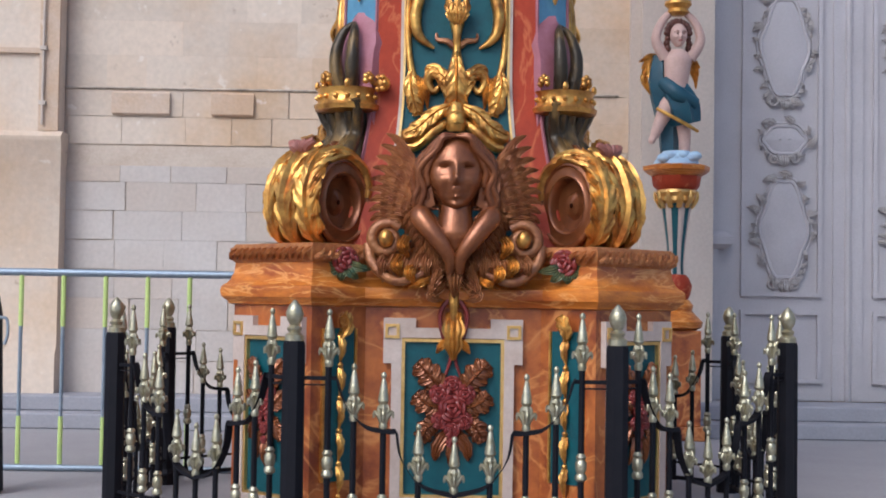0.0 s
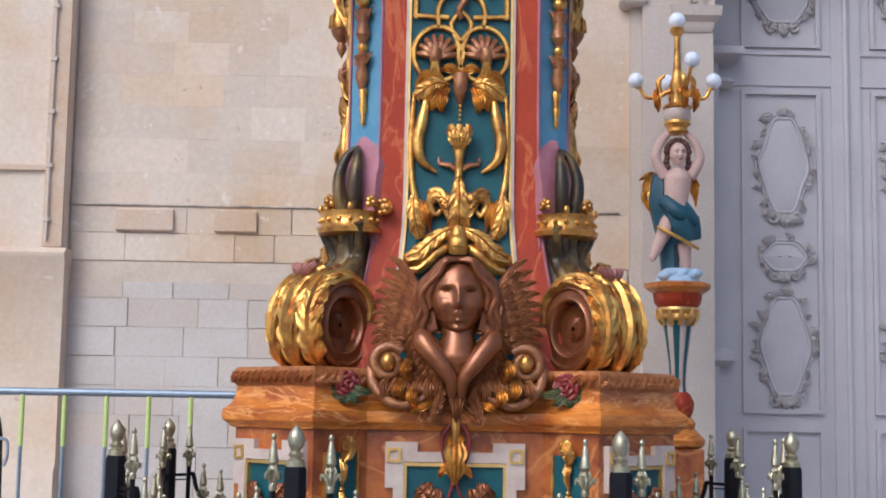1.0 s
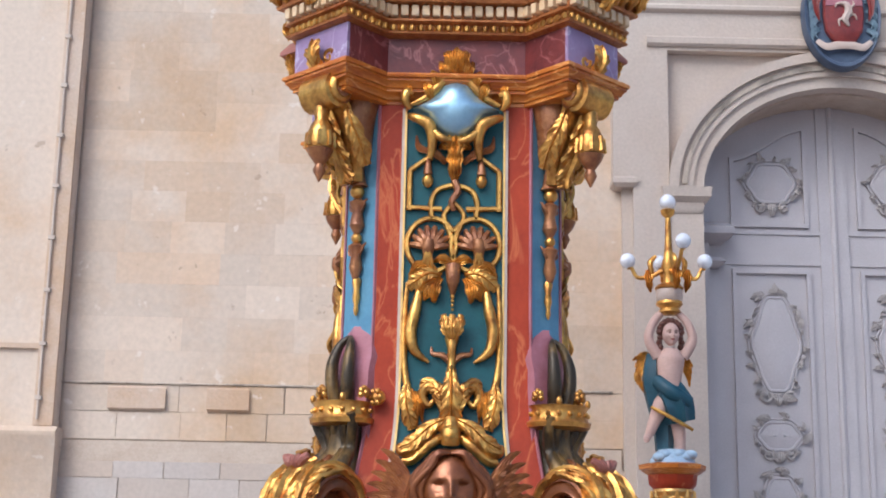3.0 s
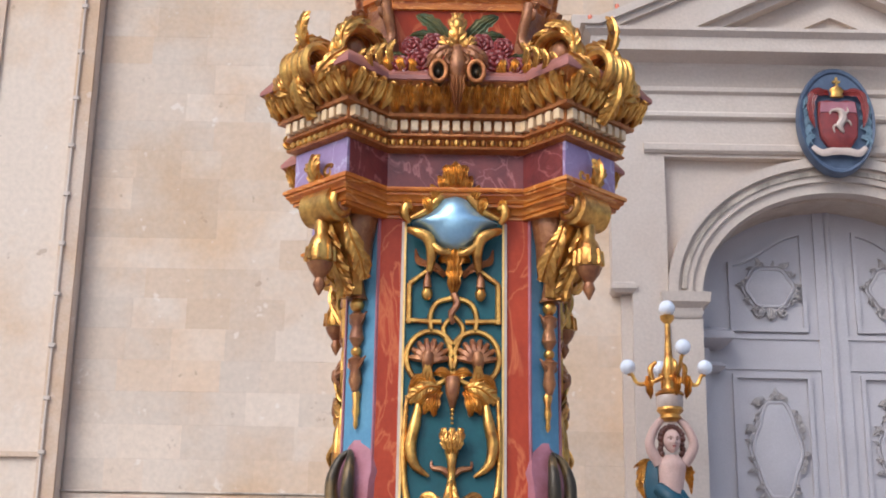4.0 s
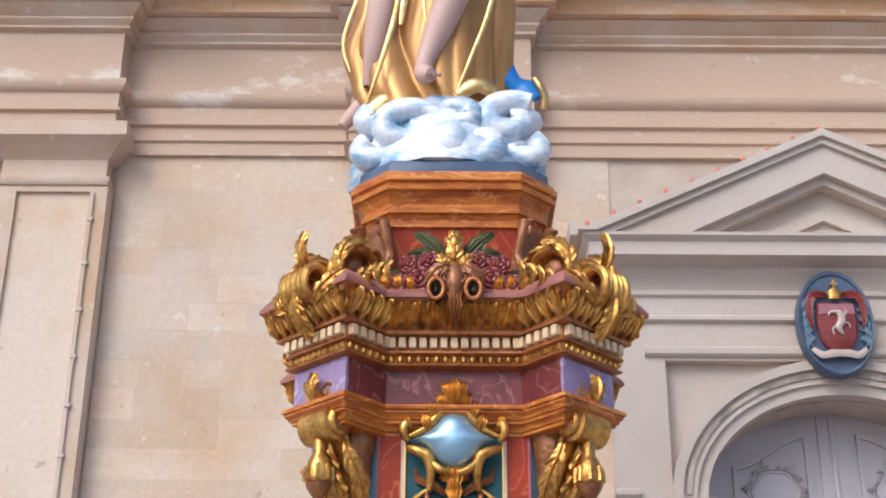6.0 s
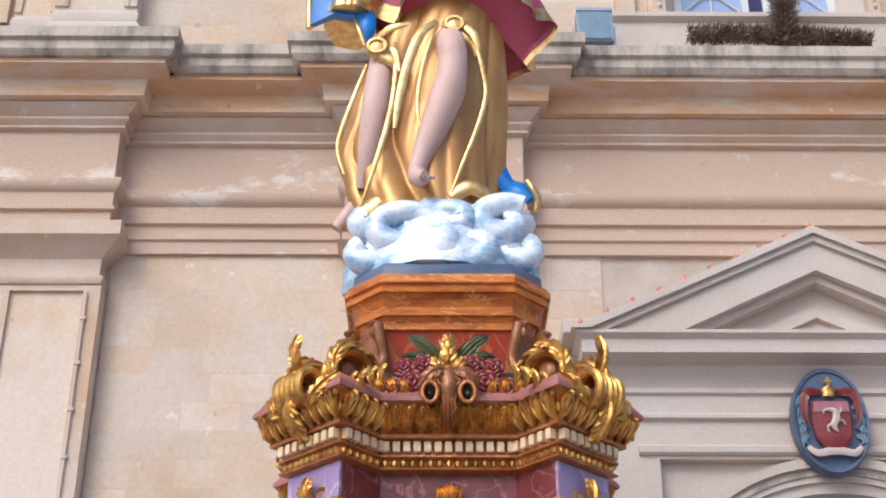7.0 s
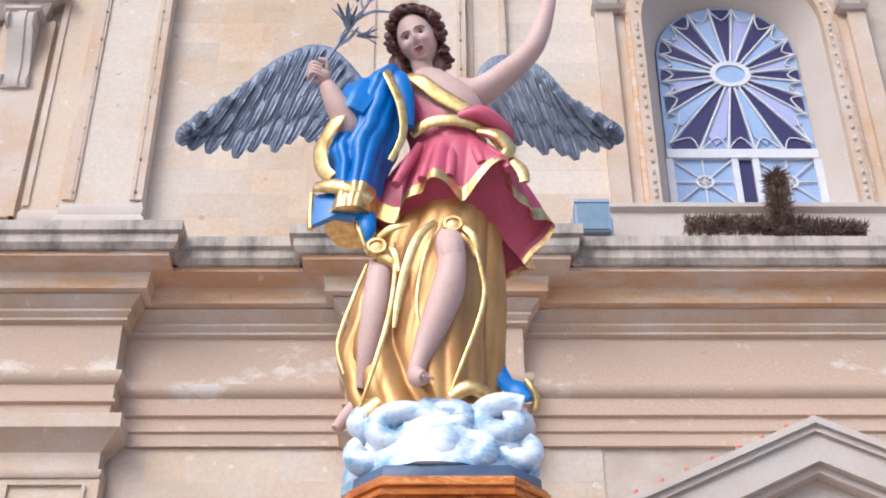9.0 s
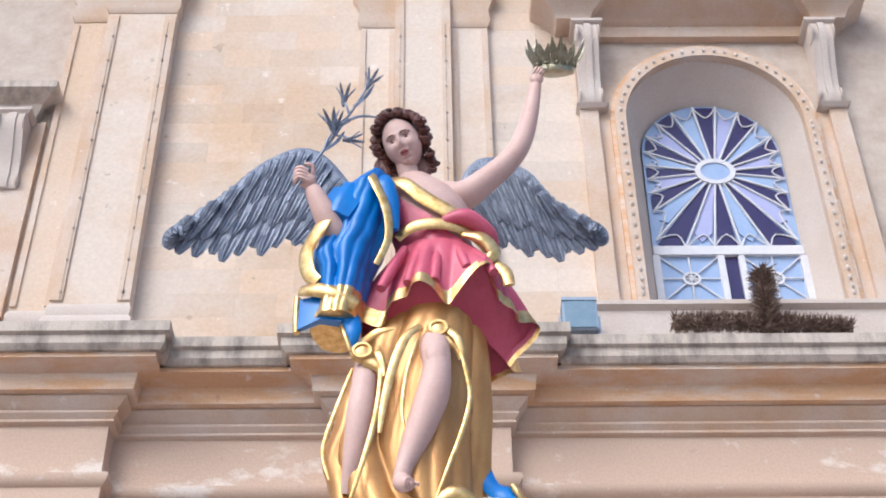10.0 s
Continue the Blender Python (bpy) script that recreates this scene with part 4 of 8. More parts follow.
def brush(a, b, r, count):
    a, b = Vector(a), Vector(b)
    ax = (b - a).normalized()
    tube(bm, [a, b], r * 0.55, 8, 3)
    for _ in range(count):
        t = rnd.random()
        v = Vector((rnd.gauss(0, 1), rnd.gauss(0, 1), rnd.gauss(0, 1)))
        v = (v - ax * v.dot(ax)).normalized() + ax * rnd.uniform(-0.5, 0.5)
        tuft(a.lerp(b, t) + v * r * 0.3, v, r * rnd.uniform(0.7, 1.25))


brush((2.33, W - 0.5, 9.46), (3.20, W - 0.52, 9.45), 0.10, 1500)
brush((3.20, W - 0.52, 9.45), (4.02, W - 0.5, 9.38), 0.10, 1600)
brush((3.22, W - 0.52, 9.34), (3.26, W - 0.5, 10.08), 0.12, 1600)
tagged(part("dry_garland", bm, BRUSH), "dry brown cross-shaped brushwood garland on the window ledge", "garland")


# ---- the carved pedestal ----
C = 6.25
ped = empty("statue_pedestal", "tall carved pedestal, marbled orange and teal with gilded ornament", "pedestal", at=(0, C, 0))


def plan(a, h, b, p):
    q = [(h, -a), (p, -b), (b, -p), (a, -h)]
    out = []
    for k in range(4):
        t = k * math.pi / 2
        for x, y in q:
            out.append((x * math.cos(t) - y * math.sin(t), x * math.sin(t) + y * math.cos(t)))
    return out


def stack(name, base, prof, m, label=""):
    """A moulded course round the pedestal; prof is (offset, z)."""
    a, h, b, p = base
    bm = B()
    loft(bm, [[(x, y, z) for x, y in plan(a + d, h, b + d, p)] for d, z in prof])
    return part(name, bm, m, ped, label)


def template(make):
    bm = B()
    make(bm)
    bmesh.ops.recalc_face_normals(bm, faces=bm.faces)
    bm.verts.index_update()
    out = ([v.co.copy() for v in bm.verts], [([v.index for v in f.verts], f.material_index) for f in bm.faces])
    bm.free()
    return out


def stamp(bm, tm, M):
    vs = [bm.verts.new(M @ v) for v in tm[0]]
    for idx, mi in tm[1]:
        poly_faces(bm, [vs[i] for i in idx], mi)


def frame_at(p, n, u=(0, 0, 1)):
    """A pose whose x runs along a face, -y out of it (n) and z up."""
    n = Vector(n).normalized()
    u = Vector(u)
    x = n.cross(u).normalized() * -1
    u = n.cross(x) if n.cross(x).dot(u) > 0 else x.cross(n)
    return Matrix(((x[0], -n[0], u[0], p[0]), (x[1], -n[1], u[1], p[1]), (x[2], -n[2], u[2], p[2]), (0, 0, 0, 1)))


def along(poly, z, step, skip=0.0):
    """Places spaced along the edges of an outline, with the outward normal."""
    n = len(poly)
    for i in range(n):
        a, b = Vector(poly[i]), Vector(poly[(i + 1) % n])
        l = (b - a).length - 2 * skip
        if l < step * 0.6:
            continue
        k = max(1, round(l / step))
        d = (b - a).normalized()
        nr = Vector((d.y, -d.x))
        for j in range(k):
            p = a + d * (skip + l * (j + 0.5) / k)
            yield frame_at((p.x, p.y, z), (nr.x, nr.y, 0)), l / k


def quarter(name, make, mats, label="", turns=(-135, -45, 45, 135), parent=None, sharp=45, by=(0, 0, 0)):
    """A corner ornament, built with x outward along the diagonal, at all four corners."""
    bm = B()
    make(bm)
    bmesh.ops.translate(bm, vec=by, verts=bm.verts)
    first = part(name, bm, mats, parent or ped, label, sharp)
    first.rotation_euler.z = radians(turns[0])
    for t in turns[1:]:
        o = first.copy()
        scene.collection.objects.link(o)
        o.rotation_euler.z = radians(t)
    return first


def rose(bm, c, r, n=(0, -1, 0), m=0):
    """A carved rose: three whorls of overlapping petals."""
    F = frame_at(c, n)
    for ring, cnt, rr, lift, sz in ((0, 6, 0.72, 0.05, 0.42), (1, 5, 0.45, 0.22, 0.36), (2, 3, 0.18, 0.36, 0.28)):
        for k in range(cnt):
            a = 2 * math.pi * (k + 0.4 * ring) / cnt
            p = F @ Vector((math.cos(a) * rr * r, -lift * r, math.sin(a) * rr * r))
            T = F.to_3x3() @ Matrix.Rotation(-a, 3, "Y") @ Matrix.Rotation(0.5, 3, "Z")
            ball(bm, p, (sz * r * 0.55, sz * r * 0.8, sz * r * 1.15), m, 8, 6, T)


def both(f):
    """Do a thing for both sides of the middle line."""
    for s in (-1, 1):
        f(s)


PL = (0.75, 0.37, 0.945, 0.58)
plinth = stack("plinth", PL, [(0.08, -0.012), (0.08, 0.03), (0.04, 0.05), (0.0, 0.07), (0.0, 0.925)], ORANGE, "orange marbled plinth")
stack("plinth_moulding", PL, [(0.0, 0.92), (0.025, 0.925), (0.03, 0.935), (0.06, 0.955), (0.065, 0.98), (0.06, 1.0), (0.035, 1.015), (0.02, 1.03), (0.005, 1.06), (0.0, 1.10)], WOODY, "glossy orange rounded moulding")
stack("plinth_band", PL, [(0.0, 1.10), (0.02, 1.115), (0.025, 1.135), (0.02, 1.16), (0.0, 1.18)], CARVED, "carved orange and gold leaf band")
bm = B()
tm = template(lambda b: leaf(b, [(-0.026, -0.004, -0.02), (0.0, -0.02, 0.0), (0.026, -0.008, 0.026)], 0.016, (0, -1, 0), 3, 0.004))
for M, w in along(plan(PL[0] + 0.022, PL[1], PL[2] + 0.022, PL[3]), 1.137, 0.042, 0.01):
    stamp(bm, tm, M)
part("leaf_band", bm, CARVED, ped, kind="stuff")


# framed panels on the plinth: one on each main face, one on each pier
def eared_frame(bm, w, z0, z1, ear, t):
    o = [(-w - ear, z1 - 0.15), (-w - ear, z1 + 0.04), (-w + 0.10, z1 + 0.04), (-w + 0.10, z1), (w - 0.10, z1), (w - 0.10, z1 + 0.04), (w + ear, z1 + 0.04), (w + ear, z1 - 0.15), (w, z1 - 0.15), (w, z0), (-w, z0), (-w, z1 - 0.15)]
    q = w - t
    i = [(-q, z1 - 0.15), (-q, z1 - t), (-q, z1 - t), (-q + 0.06, z1 - t), (q - 0.06, z1 - t), (q, z1 - t), (q, z1 - t), (q, z1 - 0.15), (q, z1 - 0.16), (q, z0 + t), (-q, z0 + t), (-q, z1 - 0.16)]
    strip(bm, o, i, -0.028, 0.01, closed=True)


def plinth_panel(M, w, name, bouquet):
    bm = B()
    eared_frame(bm, w - 0.008, 0.085, 0.835, 0.035, 0.042)
    fr = part("panel_frame", bm, WHITE, ped, "off-white eared frame")
    fr.matrix_basis = M
    bm = B()
    q = w - 0.05
    strip(bm, [(-q, 0.125), (-q, 0.79), (q, 0.79), (q, 0.125)], [(-q + 0.014, 0.139), (-q + 0.014, 0.776), (q - 0.014, 0.776), (q - 0.014, 0.139)], -0.024, 0.01, closed=True)
    for x in (-w + 0.01, w - 0.01):
        strip(bm, [(x - 0.03, 0.79), (x - 0.03, 0.85), (x + 0.03, 0.85), (x + 0.03, 0.79)], [(x - 0.018, 0.802), (x - 0.018, 0.838), (x + 0.018, 0.838), (x + 0.018, 0.802)], -0.036, 0.0, closed=True)
    part("gilt_bead", bm, GOLD_PALE, fr)
    bm = B()
    box(bm, -q, q, -0.008, 0.004, 0.125, 0.79)
    part("teal_field", bm, TEAL, fr)
    bm = B()
    k = w / 0.265
    for x, z, r in ((0, 0.50, 0.062), (-0.055, 0.56, 0.045), (0.055, 0.56, 0.045), (0.0, 0.60, 0.04), (-0.05, 0.45, 0.04), (0.05, 0.45, 0.04), (0, 0.41, 0.035), (0, 0.36, 0.026)):
        rose(bm, (x * k, -0.03, z), r * k)
    part("rose_boss", bm, ROSE, fr, "cluster of dark red carved roses")
    bm = B()
    for s in (-1, 1):
        acanthus(bm, [(s * 0.03 * k, -0.015, 0.56), (s * 0.09 * k, -0.03, 0.63), (s * 0.15 * k, -0.02, 0.69)], 0.05 * k * 1.1, (0, -1, 0), 7)
        acanthus(bm, [(s * 0.05 * k, -0.015, 0.50), (s * 0.11 * k, -0.03, 0.52), (s * 0.155 * k, -0.02, 0.56)], 0.045 * k * 1.1, (0, -1, 0), 7)
        acanthus(bm, [(s * 0.05 * k, -0.015, 0.45), (s * 0.10 * k, -0.03, 0.42), (s * 0.13 * k, -0.02, 0.36)], 0.04 * k * 1.1, (0, -1, 0), 7)
        leaf(bm, [(s * 0.02 * k, -0.015, 0.40), (s * 0.06 * k, -0.03, 0.34), (s * 0.07 * k, -0.02, 0.28)], 0.035 * k, (0, -1, 0), 4, 0.006)
    leaf(bm, [(0, -0.015, 0.36), (0, -0.03, 0.31), (0, -0.02, 0.25)], 0.03, (0, -1, 0), 4, 0.006)
    part("rose_leafage", bm, BRONZE, fr, "brown gilded rose leaves")
    if bouquet:
        bm = B()
        leaf(bm, [(0, -0.04, 0.90), (0, -0.07, 0.83), (0, -0.065, 0.76), (0, -0.04, 0.70)], 0.055, (0, -1, 0), 3, 0.01, m=0)
        leaf(bm, [(-0.01, -0.05, 0.80), (-0.05, -0.06, 0.76), (-0.07, -0.05, 0.73)], 0.02, (0, -1, 0), 2)
        leaf(bm, [(0.01, -0.05, 0.80), (0.05, -0.06, 0.76), (0.07, -0.05, 0.73)], 0.02, (0, -1, 0), 2)
        tube(bm, [(0, -0.06, 1.02), (0, -0.07, 0.95), (0, -0.06, 0.86)], [0.014, 0.022, 0.012], 8, 4)
        part("pendant", bm, GOLD, fr, "gilded leaf pendant")
        bm = B()
        for s in (-1, 1):
            tube(bm, [(s * 0.01, -0.05, 0.97), (s * 0.055, -0.05, 0.90), (s * 0.045, -0.04, 0.81), (s * 0.01, -0.03, 0.72), (s * 0.03, -0.02, 0.64)], [0.012, 0.009, 0.006], 6, 5)
        part("ribbon", bm, ROSE, fr)


for k in range(4):
    R = Matrix.Rotation(k * math.pi / 2, 4, "Z")
    plinth_panel(R @ Matrix.Translation((0, -PL[0], 0)), 0.265, "main", True)
    d = (PL[2] + PL[3]) / math.sqrt(2)
    plinth_panel(R @ frame_at((d * -0.7071, d * -0.7071, 0), (-1, -1, 0)), 0.20, "pier", False)
    # narrow teal strips with gilt husks in the re-entrant sides
    for s in (-1, 1):
        mid = Vector((s * (PL[1] + PL[3]) / 2, -(PL[0] + PL[2]) / 2, 0))
        nr = Vector((-s * (PL[2] - PL[0]), -(PL[3] - PL[1]), 0))
        M = R @ frame_at(mid, nr)
        bm = B()
        box(bm, -0.085, 0.085, -0.006, 0.006, 0.20, 0.83)
        o = part("side_panel", bm, TEAL, ped)
        o.matrix_basis = M
        bm = B()
        for x in (-0.085, 0.085):
            box(bm, x - 0.006, x + 0.006, -0.014, 0.004, 0.20, 0.83)
        for i in range(5):
            z = 0.80 - i * 0.135
            leaf(bm, [(0, -0.008, z), (0, -0.022, z - 0.05), (0, -0.012, z - 0.11)], 0.026, (0, -1, 0), 3, 0.005)
            ball(bm, (0, -0.014, z - 0.122), 0.012, seg=8, rings=6)
        acanthus(bm, [(0, -0.015, 0.79), (0.015, -0.04, 0.84), (-0.015, -0.045, 0.89)], 0.035, (0, -1, 0), 5)
        o2 = part("husk_chain", bm, GOLD, o, "gilded husk chain")

# ---- shaft: eight-sided, flared at the foot ----
FL = [(1.18, 0.64, 0.47), (1.30, 0.62, 0.455), (1.45, 0.58, 0.42), (1.6, 0.55, 0.39), (1.77, 0.525, 0.365), (2.0, 0.505, 0.35), (2.3, 0.5, 0.345), (3.36, 0.5, 0.345)]


def flare(z):
    for (z0, a0, h0), (z1, a1, h1) in zip(FL, FL[1:]):
        if z <= z1:
            t = max(0, (z - z0) / (z1 - z0))
            return a0 + (a1 - a0) * t, h0 + (h1 - h0) * t
    return FL[-1][1:]


def octagon(a, h):
    return [(h, -a), (a, -h), (a, h), (h, a), (-h, a), (-a, h), (-a, -h), (-h, -a)]


ZS = [1.18 + i * (3.36 - 1.18) / 28 for i in range(29)]
bm = B()
loft(bm, [[(x, y, z) for x, y in octagon(*flare(z))] for z in ZS])
part("shaft", bm, RED, ped, "red marbled shaft")


def on_face(x, z, out=0.0):
    return Vector((x, -flare(z)[0] - out, z))


def face_strip(name, x0f, x1f, out, z0, z1, m, label="", k=(0, 1, 2, 3), n=26):
    """A thin slab that follows the flared main face between two x lines."""
    bm = B()
    rings = []
    for i in range(n + 1):
        z = z0 + (z1 - z0) * i / n
        x0, x1 = x0f(z), x1f(z)
        rings.append([on_face(x0, z, out), on_face(x1, z, out), on_face(x1, z, -0.01), on_face(x0, z, -0.01)])
    loft(bm, rings)
    first = part(name, bm, m, ped, label)
    for j in k:
        if j:
            o = first.copy()
            scene.collection.objects.link(o)
            o.rotation_euler.z = j * math.pi / 2
    return first


def pw(z):
    return 0.24 + max(0, 1.95 - z) ** 2 * 0.20


face_strip("teal_field", lambda z: -pw(z), lambda z: pw(z), 0.005, 1.20, 3.27, TEAL, "teal ground of the relief")
for s in (-1, 1):
    face_strip("white_line", lambda z: s * pw(z) - 0.006, lambda z: s * pw(z) + 0.006, 0.014, 1.30, 3.25, WHITE)
    face_strip("gilt_line", lambda z: s * (pw(z) - 0.011) - 0.005, lambda z: s * (pw(z) - 0.011) + 0.005, 0.018, 1.30, 3.25, GOLD_PALE)
# blue chamfer fields, with pink outer edge lines and hanging husks
for k in range(4):
    t = radians(-135 + 90 * k)
    bm = B()
    rr = []
    for i in range(20):
        z = 2.0 + 1.3 * i / 19
        a, h = flare(z)
        d = (a + h) / math.sqrt(2)
        w = (a - h) / math.sqrt(2) - 0.012
        rr.append([(d + 0.004, -w, z), (d + 0.004, w, z), (d - 0.01, w, z), (d - 0.01, -w, z)])
    loft(bm, rr)
    o = part("blue_field", bm, BLUE, ped, "sky blue chamfer field")
    o.rotation_euler.z = t
    bm = B()
    for s in (-1, 1):
        rr = []
        for i in range(20):
            z = 1.45 + 1.85 * i / 19
            a, h = flare(z)
            d = (a + h) / math.sqrt(2)
            w = s * ((a - h) / math.sqrt(2) - 0.006)
            rr.append([(d + 0.012, w - 0.005, z), (d + 0.012, w + 0.005, z), (d - 0.01, w + 0.005, z), (d - 0.01, w - 0.005, z)])
        loft(bm, rr)
    o = part("edge_line", bm, PINK_MARBLE, ped, "pink edge lines")
    o.rotation_euler.z = t
    bm = B()
    d0 = 0.6
    turned(bm, d0 + 0.02, 0, [(0.004, 2.28), (0.012, 2.30), (0.010, 2.33), (0.018, 2.36), (0.014, 2.40), (0.022, 2.44), (0.016, 2.455)], 8, 0)
    turned(bm, d0 + 0.03, 0, [(0.014, 2.45), (0.032, 2.50), (0.022, 2.56), (0.04, 2.60), (0.014, 2.62)], 10, 1)
    ball(bm, (d0 + 0.03, 0, 2.64), 0.026, 0, 10, 6)
    turned(bm, d0 + 0.03, 0, [(0.014, 2.66), (0.036, 2.70), (0.024, 2.76), (0.042, 2.81), (0.014, 2.83)], 10, 1)
    ball(bm, (d0 + 0.035, 0, 2.86), 0.034, 0, 10, 6)
    turned(bm, d0 + 0.03, 0, [(0.05, 2.885), (0.036, 2.91), (0.024, 2.98), (0.012, 3.06), (0.006, 3.14)], 10, 1)
    for z in (2.58, 2.79):
        for s in (-1, 1):
            leaf(bm, [(d0 + 0.03, 0, z - 0.03), (d0 + 0.035, s * 0.035, z), (d0 + 0.02, s * 0.055, z + 0.035)], 0.018, (1, 0, 0), 2, 0.004, 1)
    o = part("husk_drop", bm, [GOLD, BROWN], ped, "brown and gold hanging husks")
    o.rotation_euler.z = t


# relief of the front and the three other main faces
def relief(bm):
    f = lambda x, z, o=0.02: on_face(x, z, o)
    G, Bn = 0, 1

    def side(s):
        # strapwork frame and arch
        tube(bm, [f(s * 0.055, 2.77), f(s * 0.205, 2.775), f(s * 0.208, 2.78)], 0.012, 6, 3)
        tube(bm, [f(s * 0.205, 2.76), f(s * 0.205, 2.86), f(s * 0.205, 2.95)], 0.013, 6, 3)
        tube(bm, [f(s * 0.205, 2.95), f(s * 0.16, 2.985), f(s * 0.10, 3.03)], [0.013, 0.011], 6, 3)
        tube(bm, [f(s * 0.10, 2.72), f(s * 0.105, 2.80), f(s * 0.075, 2.86), f(0, 2.885)], 0.013, 6, 5)
        tube(bm, [f(s * 0.0, 2.80), f(s * 0.045, 2.74), f(s * 0.02, 2.66), f(s * 0.0, 2.60)], 0.012, 6, 5)
        # ring with a shell and a little drop in it
        tube(bm, [f(s * 0.10 + 0.112 * math.cos(a), 2.60 + 0.125 * math.sin(a)) for a in [2 * math.pi * i / 14 for i in range(15)]], 0.013, 6, 2)
        for j in range(8):
            a = radians(5 + j * 24)
            tube(bm, [f(s * 0.105, 2.575, 0.04), f(s * 0.105 + math.cos(a) * 0.05, 2.585 + math.sin(a) * 0.05, 0.045), f(s * 0.105 + math.cos(a) * 0.088, 2.59 + math.sin(a) * 0.095, 0.015)], [0.010, 0.017, 0.013], 6, 3, Bn)
        turned_at = f(s * 0.115, 2.58, 0.05)
        tube(bm, [f(s * 0.11, 2.62, 0.055), turned_at, f(s * 0.115, 2.51, 0.03)], [0.022, 0.03, 0.012], 8, 4, Bn)
        for j in range(3):
            tube(bm, [f(s * 0.115, 2.57, 0.06), f(s * (0.10 + j * 0.015), 2.52, 0.05), f(s * (0.095 + j * 0.02), 2.485, 0.03)], [0.012, 0.008], 6, 3, G)
        # bow and plumes
        leaf(bm, [f(0, 2.51), f(s * 0.05, 2.53, 0.04), f(s * 0.09, 2.52, 0.02)], 0.028, (0, -1, 0), 2, 0.008, G)
        for j, (dx, dz) in enumerate(((0.20, 2.47), (0.19, 2.43), (0.165, 2.39), (0.13, 2.36))):
            leaf(bm, [f(s * 0.06, 2.45), f(s * (0.06 + (dx - 0.06) * 0.6), dz + 0.03, 0.045), f(s * dx, dz - 0.02, 0.02)], 0.034, (0, -1, 0), 3, 0.008, G)
        leaf(bm, [f(s * 0.07, 2.44), f(s * 0.085, 2.38, 0.05), f(s * 0.08, 2.33, 0.02)], 0.035, (0, -1, 0), 2, 0.012, G)
        # long C scrolls
        tube(bm, [f(s * 0.15, 2.40), f(s * 0.165, 2.30, 0.03), f(s * 0.185, 2.20, 0.03), f(s * 0.165, 2.11, 0.03), f(s * 0.10, 2.06)], [0.012, 0.026, 0.028, 0.022, 0.006], 8, 5, G)
        tube(bm, [f(s * 0.205, 2.42), f(s * 0.215, 2.25), f(s * 0.21, 2.05), f(s * 0.19, 1.93), f(s * 0.165, 1.88)], [0.008, 0.014, 0.014, 0.018, 0.022], 8, 5, G)
        for j in range(4):
            leaf(bm, [f(s * (0.20 - j * 0.02), 1.95 - j * 0.012), f(s * (0.205 - j * 0.024), 1.88, 0.04), f(s * (0.19 - j * 0.022), 1.77 + 0.02 * (j % 2), 0.015)], 0.022, (0, -1, 0), 3, 0.007, G)
        # trefoil volutes of the lower finial
        tube(bm, [f(s * 0.015, 1.84, 0.03), f(s * 0.05, 1.93, 0.04), f(s * 0.10, 1.95, 0.04), f(s * 0.125, 1.91, 0.03), f(s * 0.10, 1.865, 0.03), f(s * 0.075, 1.89, 0.03)], [0.03, 0.03, 0.026, 0.022, 0.016, 0.010], 8, 5, G)
        tube(bm, [f(s * 0.0, 2.06), f(s * 0.04, 2.09, 0.03), f(s * 0.085, 2.10, 0.02), f(s * 0.09, 2.13, 0.015)], [0.018, 0.014, 0.010, 0.004], 6, 4, Bn)
        # broken pediment of leaves over the cherub
        tube(bm, [f(0, 1.79, 0.05), f(s * 0.07, 1.77, 0.06), f(s * 0.14, 1.69, 0.05), f(s * 0.205, 1.655, 0.05), f(s * 0.225, 1.685, 0.04)], [0.026, 0.03, 0.03, 0.026, 0.014], 8, 5, G)
        tube(bm, [f(s * 0.03, 1.73, 0.04), f(s * 0.09, 1.69, 0.05), f(s * 0.17, 1.62, 0.04), f(s * 0.21, 1.62, 0.04)], [0.02, 0.026, 0.024, 0.016], 8, 4, G)
        acanthus(bm, [f(s * 0.02, 1.80, 0.075), f(s * 0.09, 1.765, 0.085), f(s * 0.16, 1.70, 0.08), f(s * 0.22, 1.67, 0.06)], 0.035, (0, -1, 0.3), 6, G)
        acanthus(bm, [f(s * 0.195, 1.97, 0.02), f(s * 0.20, 1.90, 0.045), f(s * 0.185, 1.82, 0.04), f(s * 0.165, 1.76, 0.02)], 0.034, (0, -1, 0), 6, G)
        acanthus(bm, [f(s * 0.06, 2.46, 0.03), f(s * 0.11, 2.46, 0.05), f(s * 0.16, 2.43, 0.045), f(s * 0.20, 2.40, 0.02)], 0.036, (0, -1, 0), 6, G)
        acanthus(bm, [f(s * 0.02, 1.86, 0.06), f(s * 0.045, 1.91, 0.075), f(s * 0.075, 1.94, 0.07), f(s * 0.11, 1.94, 0.05)], 0.028, (0, -1, 0), 5, G)
        # small bells and red sprigs under the shield
        tube(bm, [f(s * 0.12, 3.02), f(s * 0.123, 2.97, 0.03), f(s * 0.123, 2.93, 0.03)], [0.006, 0.016, 0.022], 8, 4, Bn)
        ball(bm, f(s * 0.123, 2.90, 0.03), (0.026, 0.024, 0.034), G, 8, 6)
        leaf(bm, [f(s * 0.04, 2.99), f(s * 0.10, 3.03, 0.04), f(s * 0.165, 3.06, 0.02), f(s * 0.18, 3.12, 0.02)], 0.024, (0, -1, 0), 3, 0.007, Bn)
        tube(bm, [f(s * 0.10, 3.17), f(s * 0.105, 3.09), f(s * 0.11, 3.0)], [0.02, 0.014, 0.008], 6, 4, G)

    both(side)
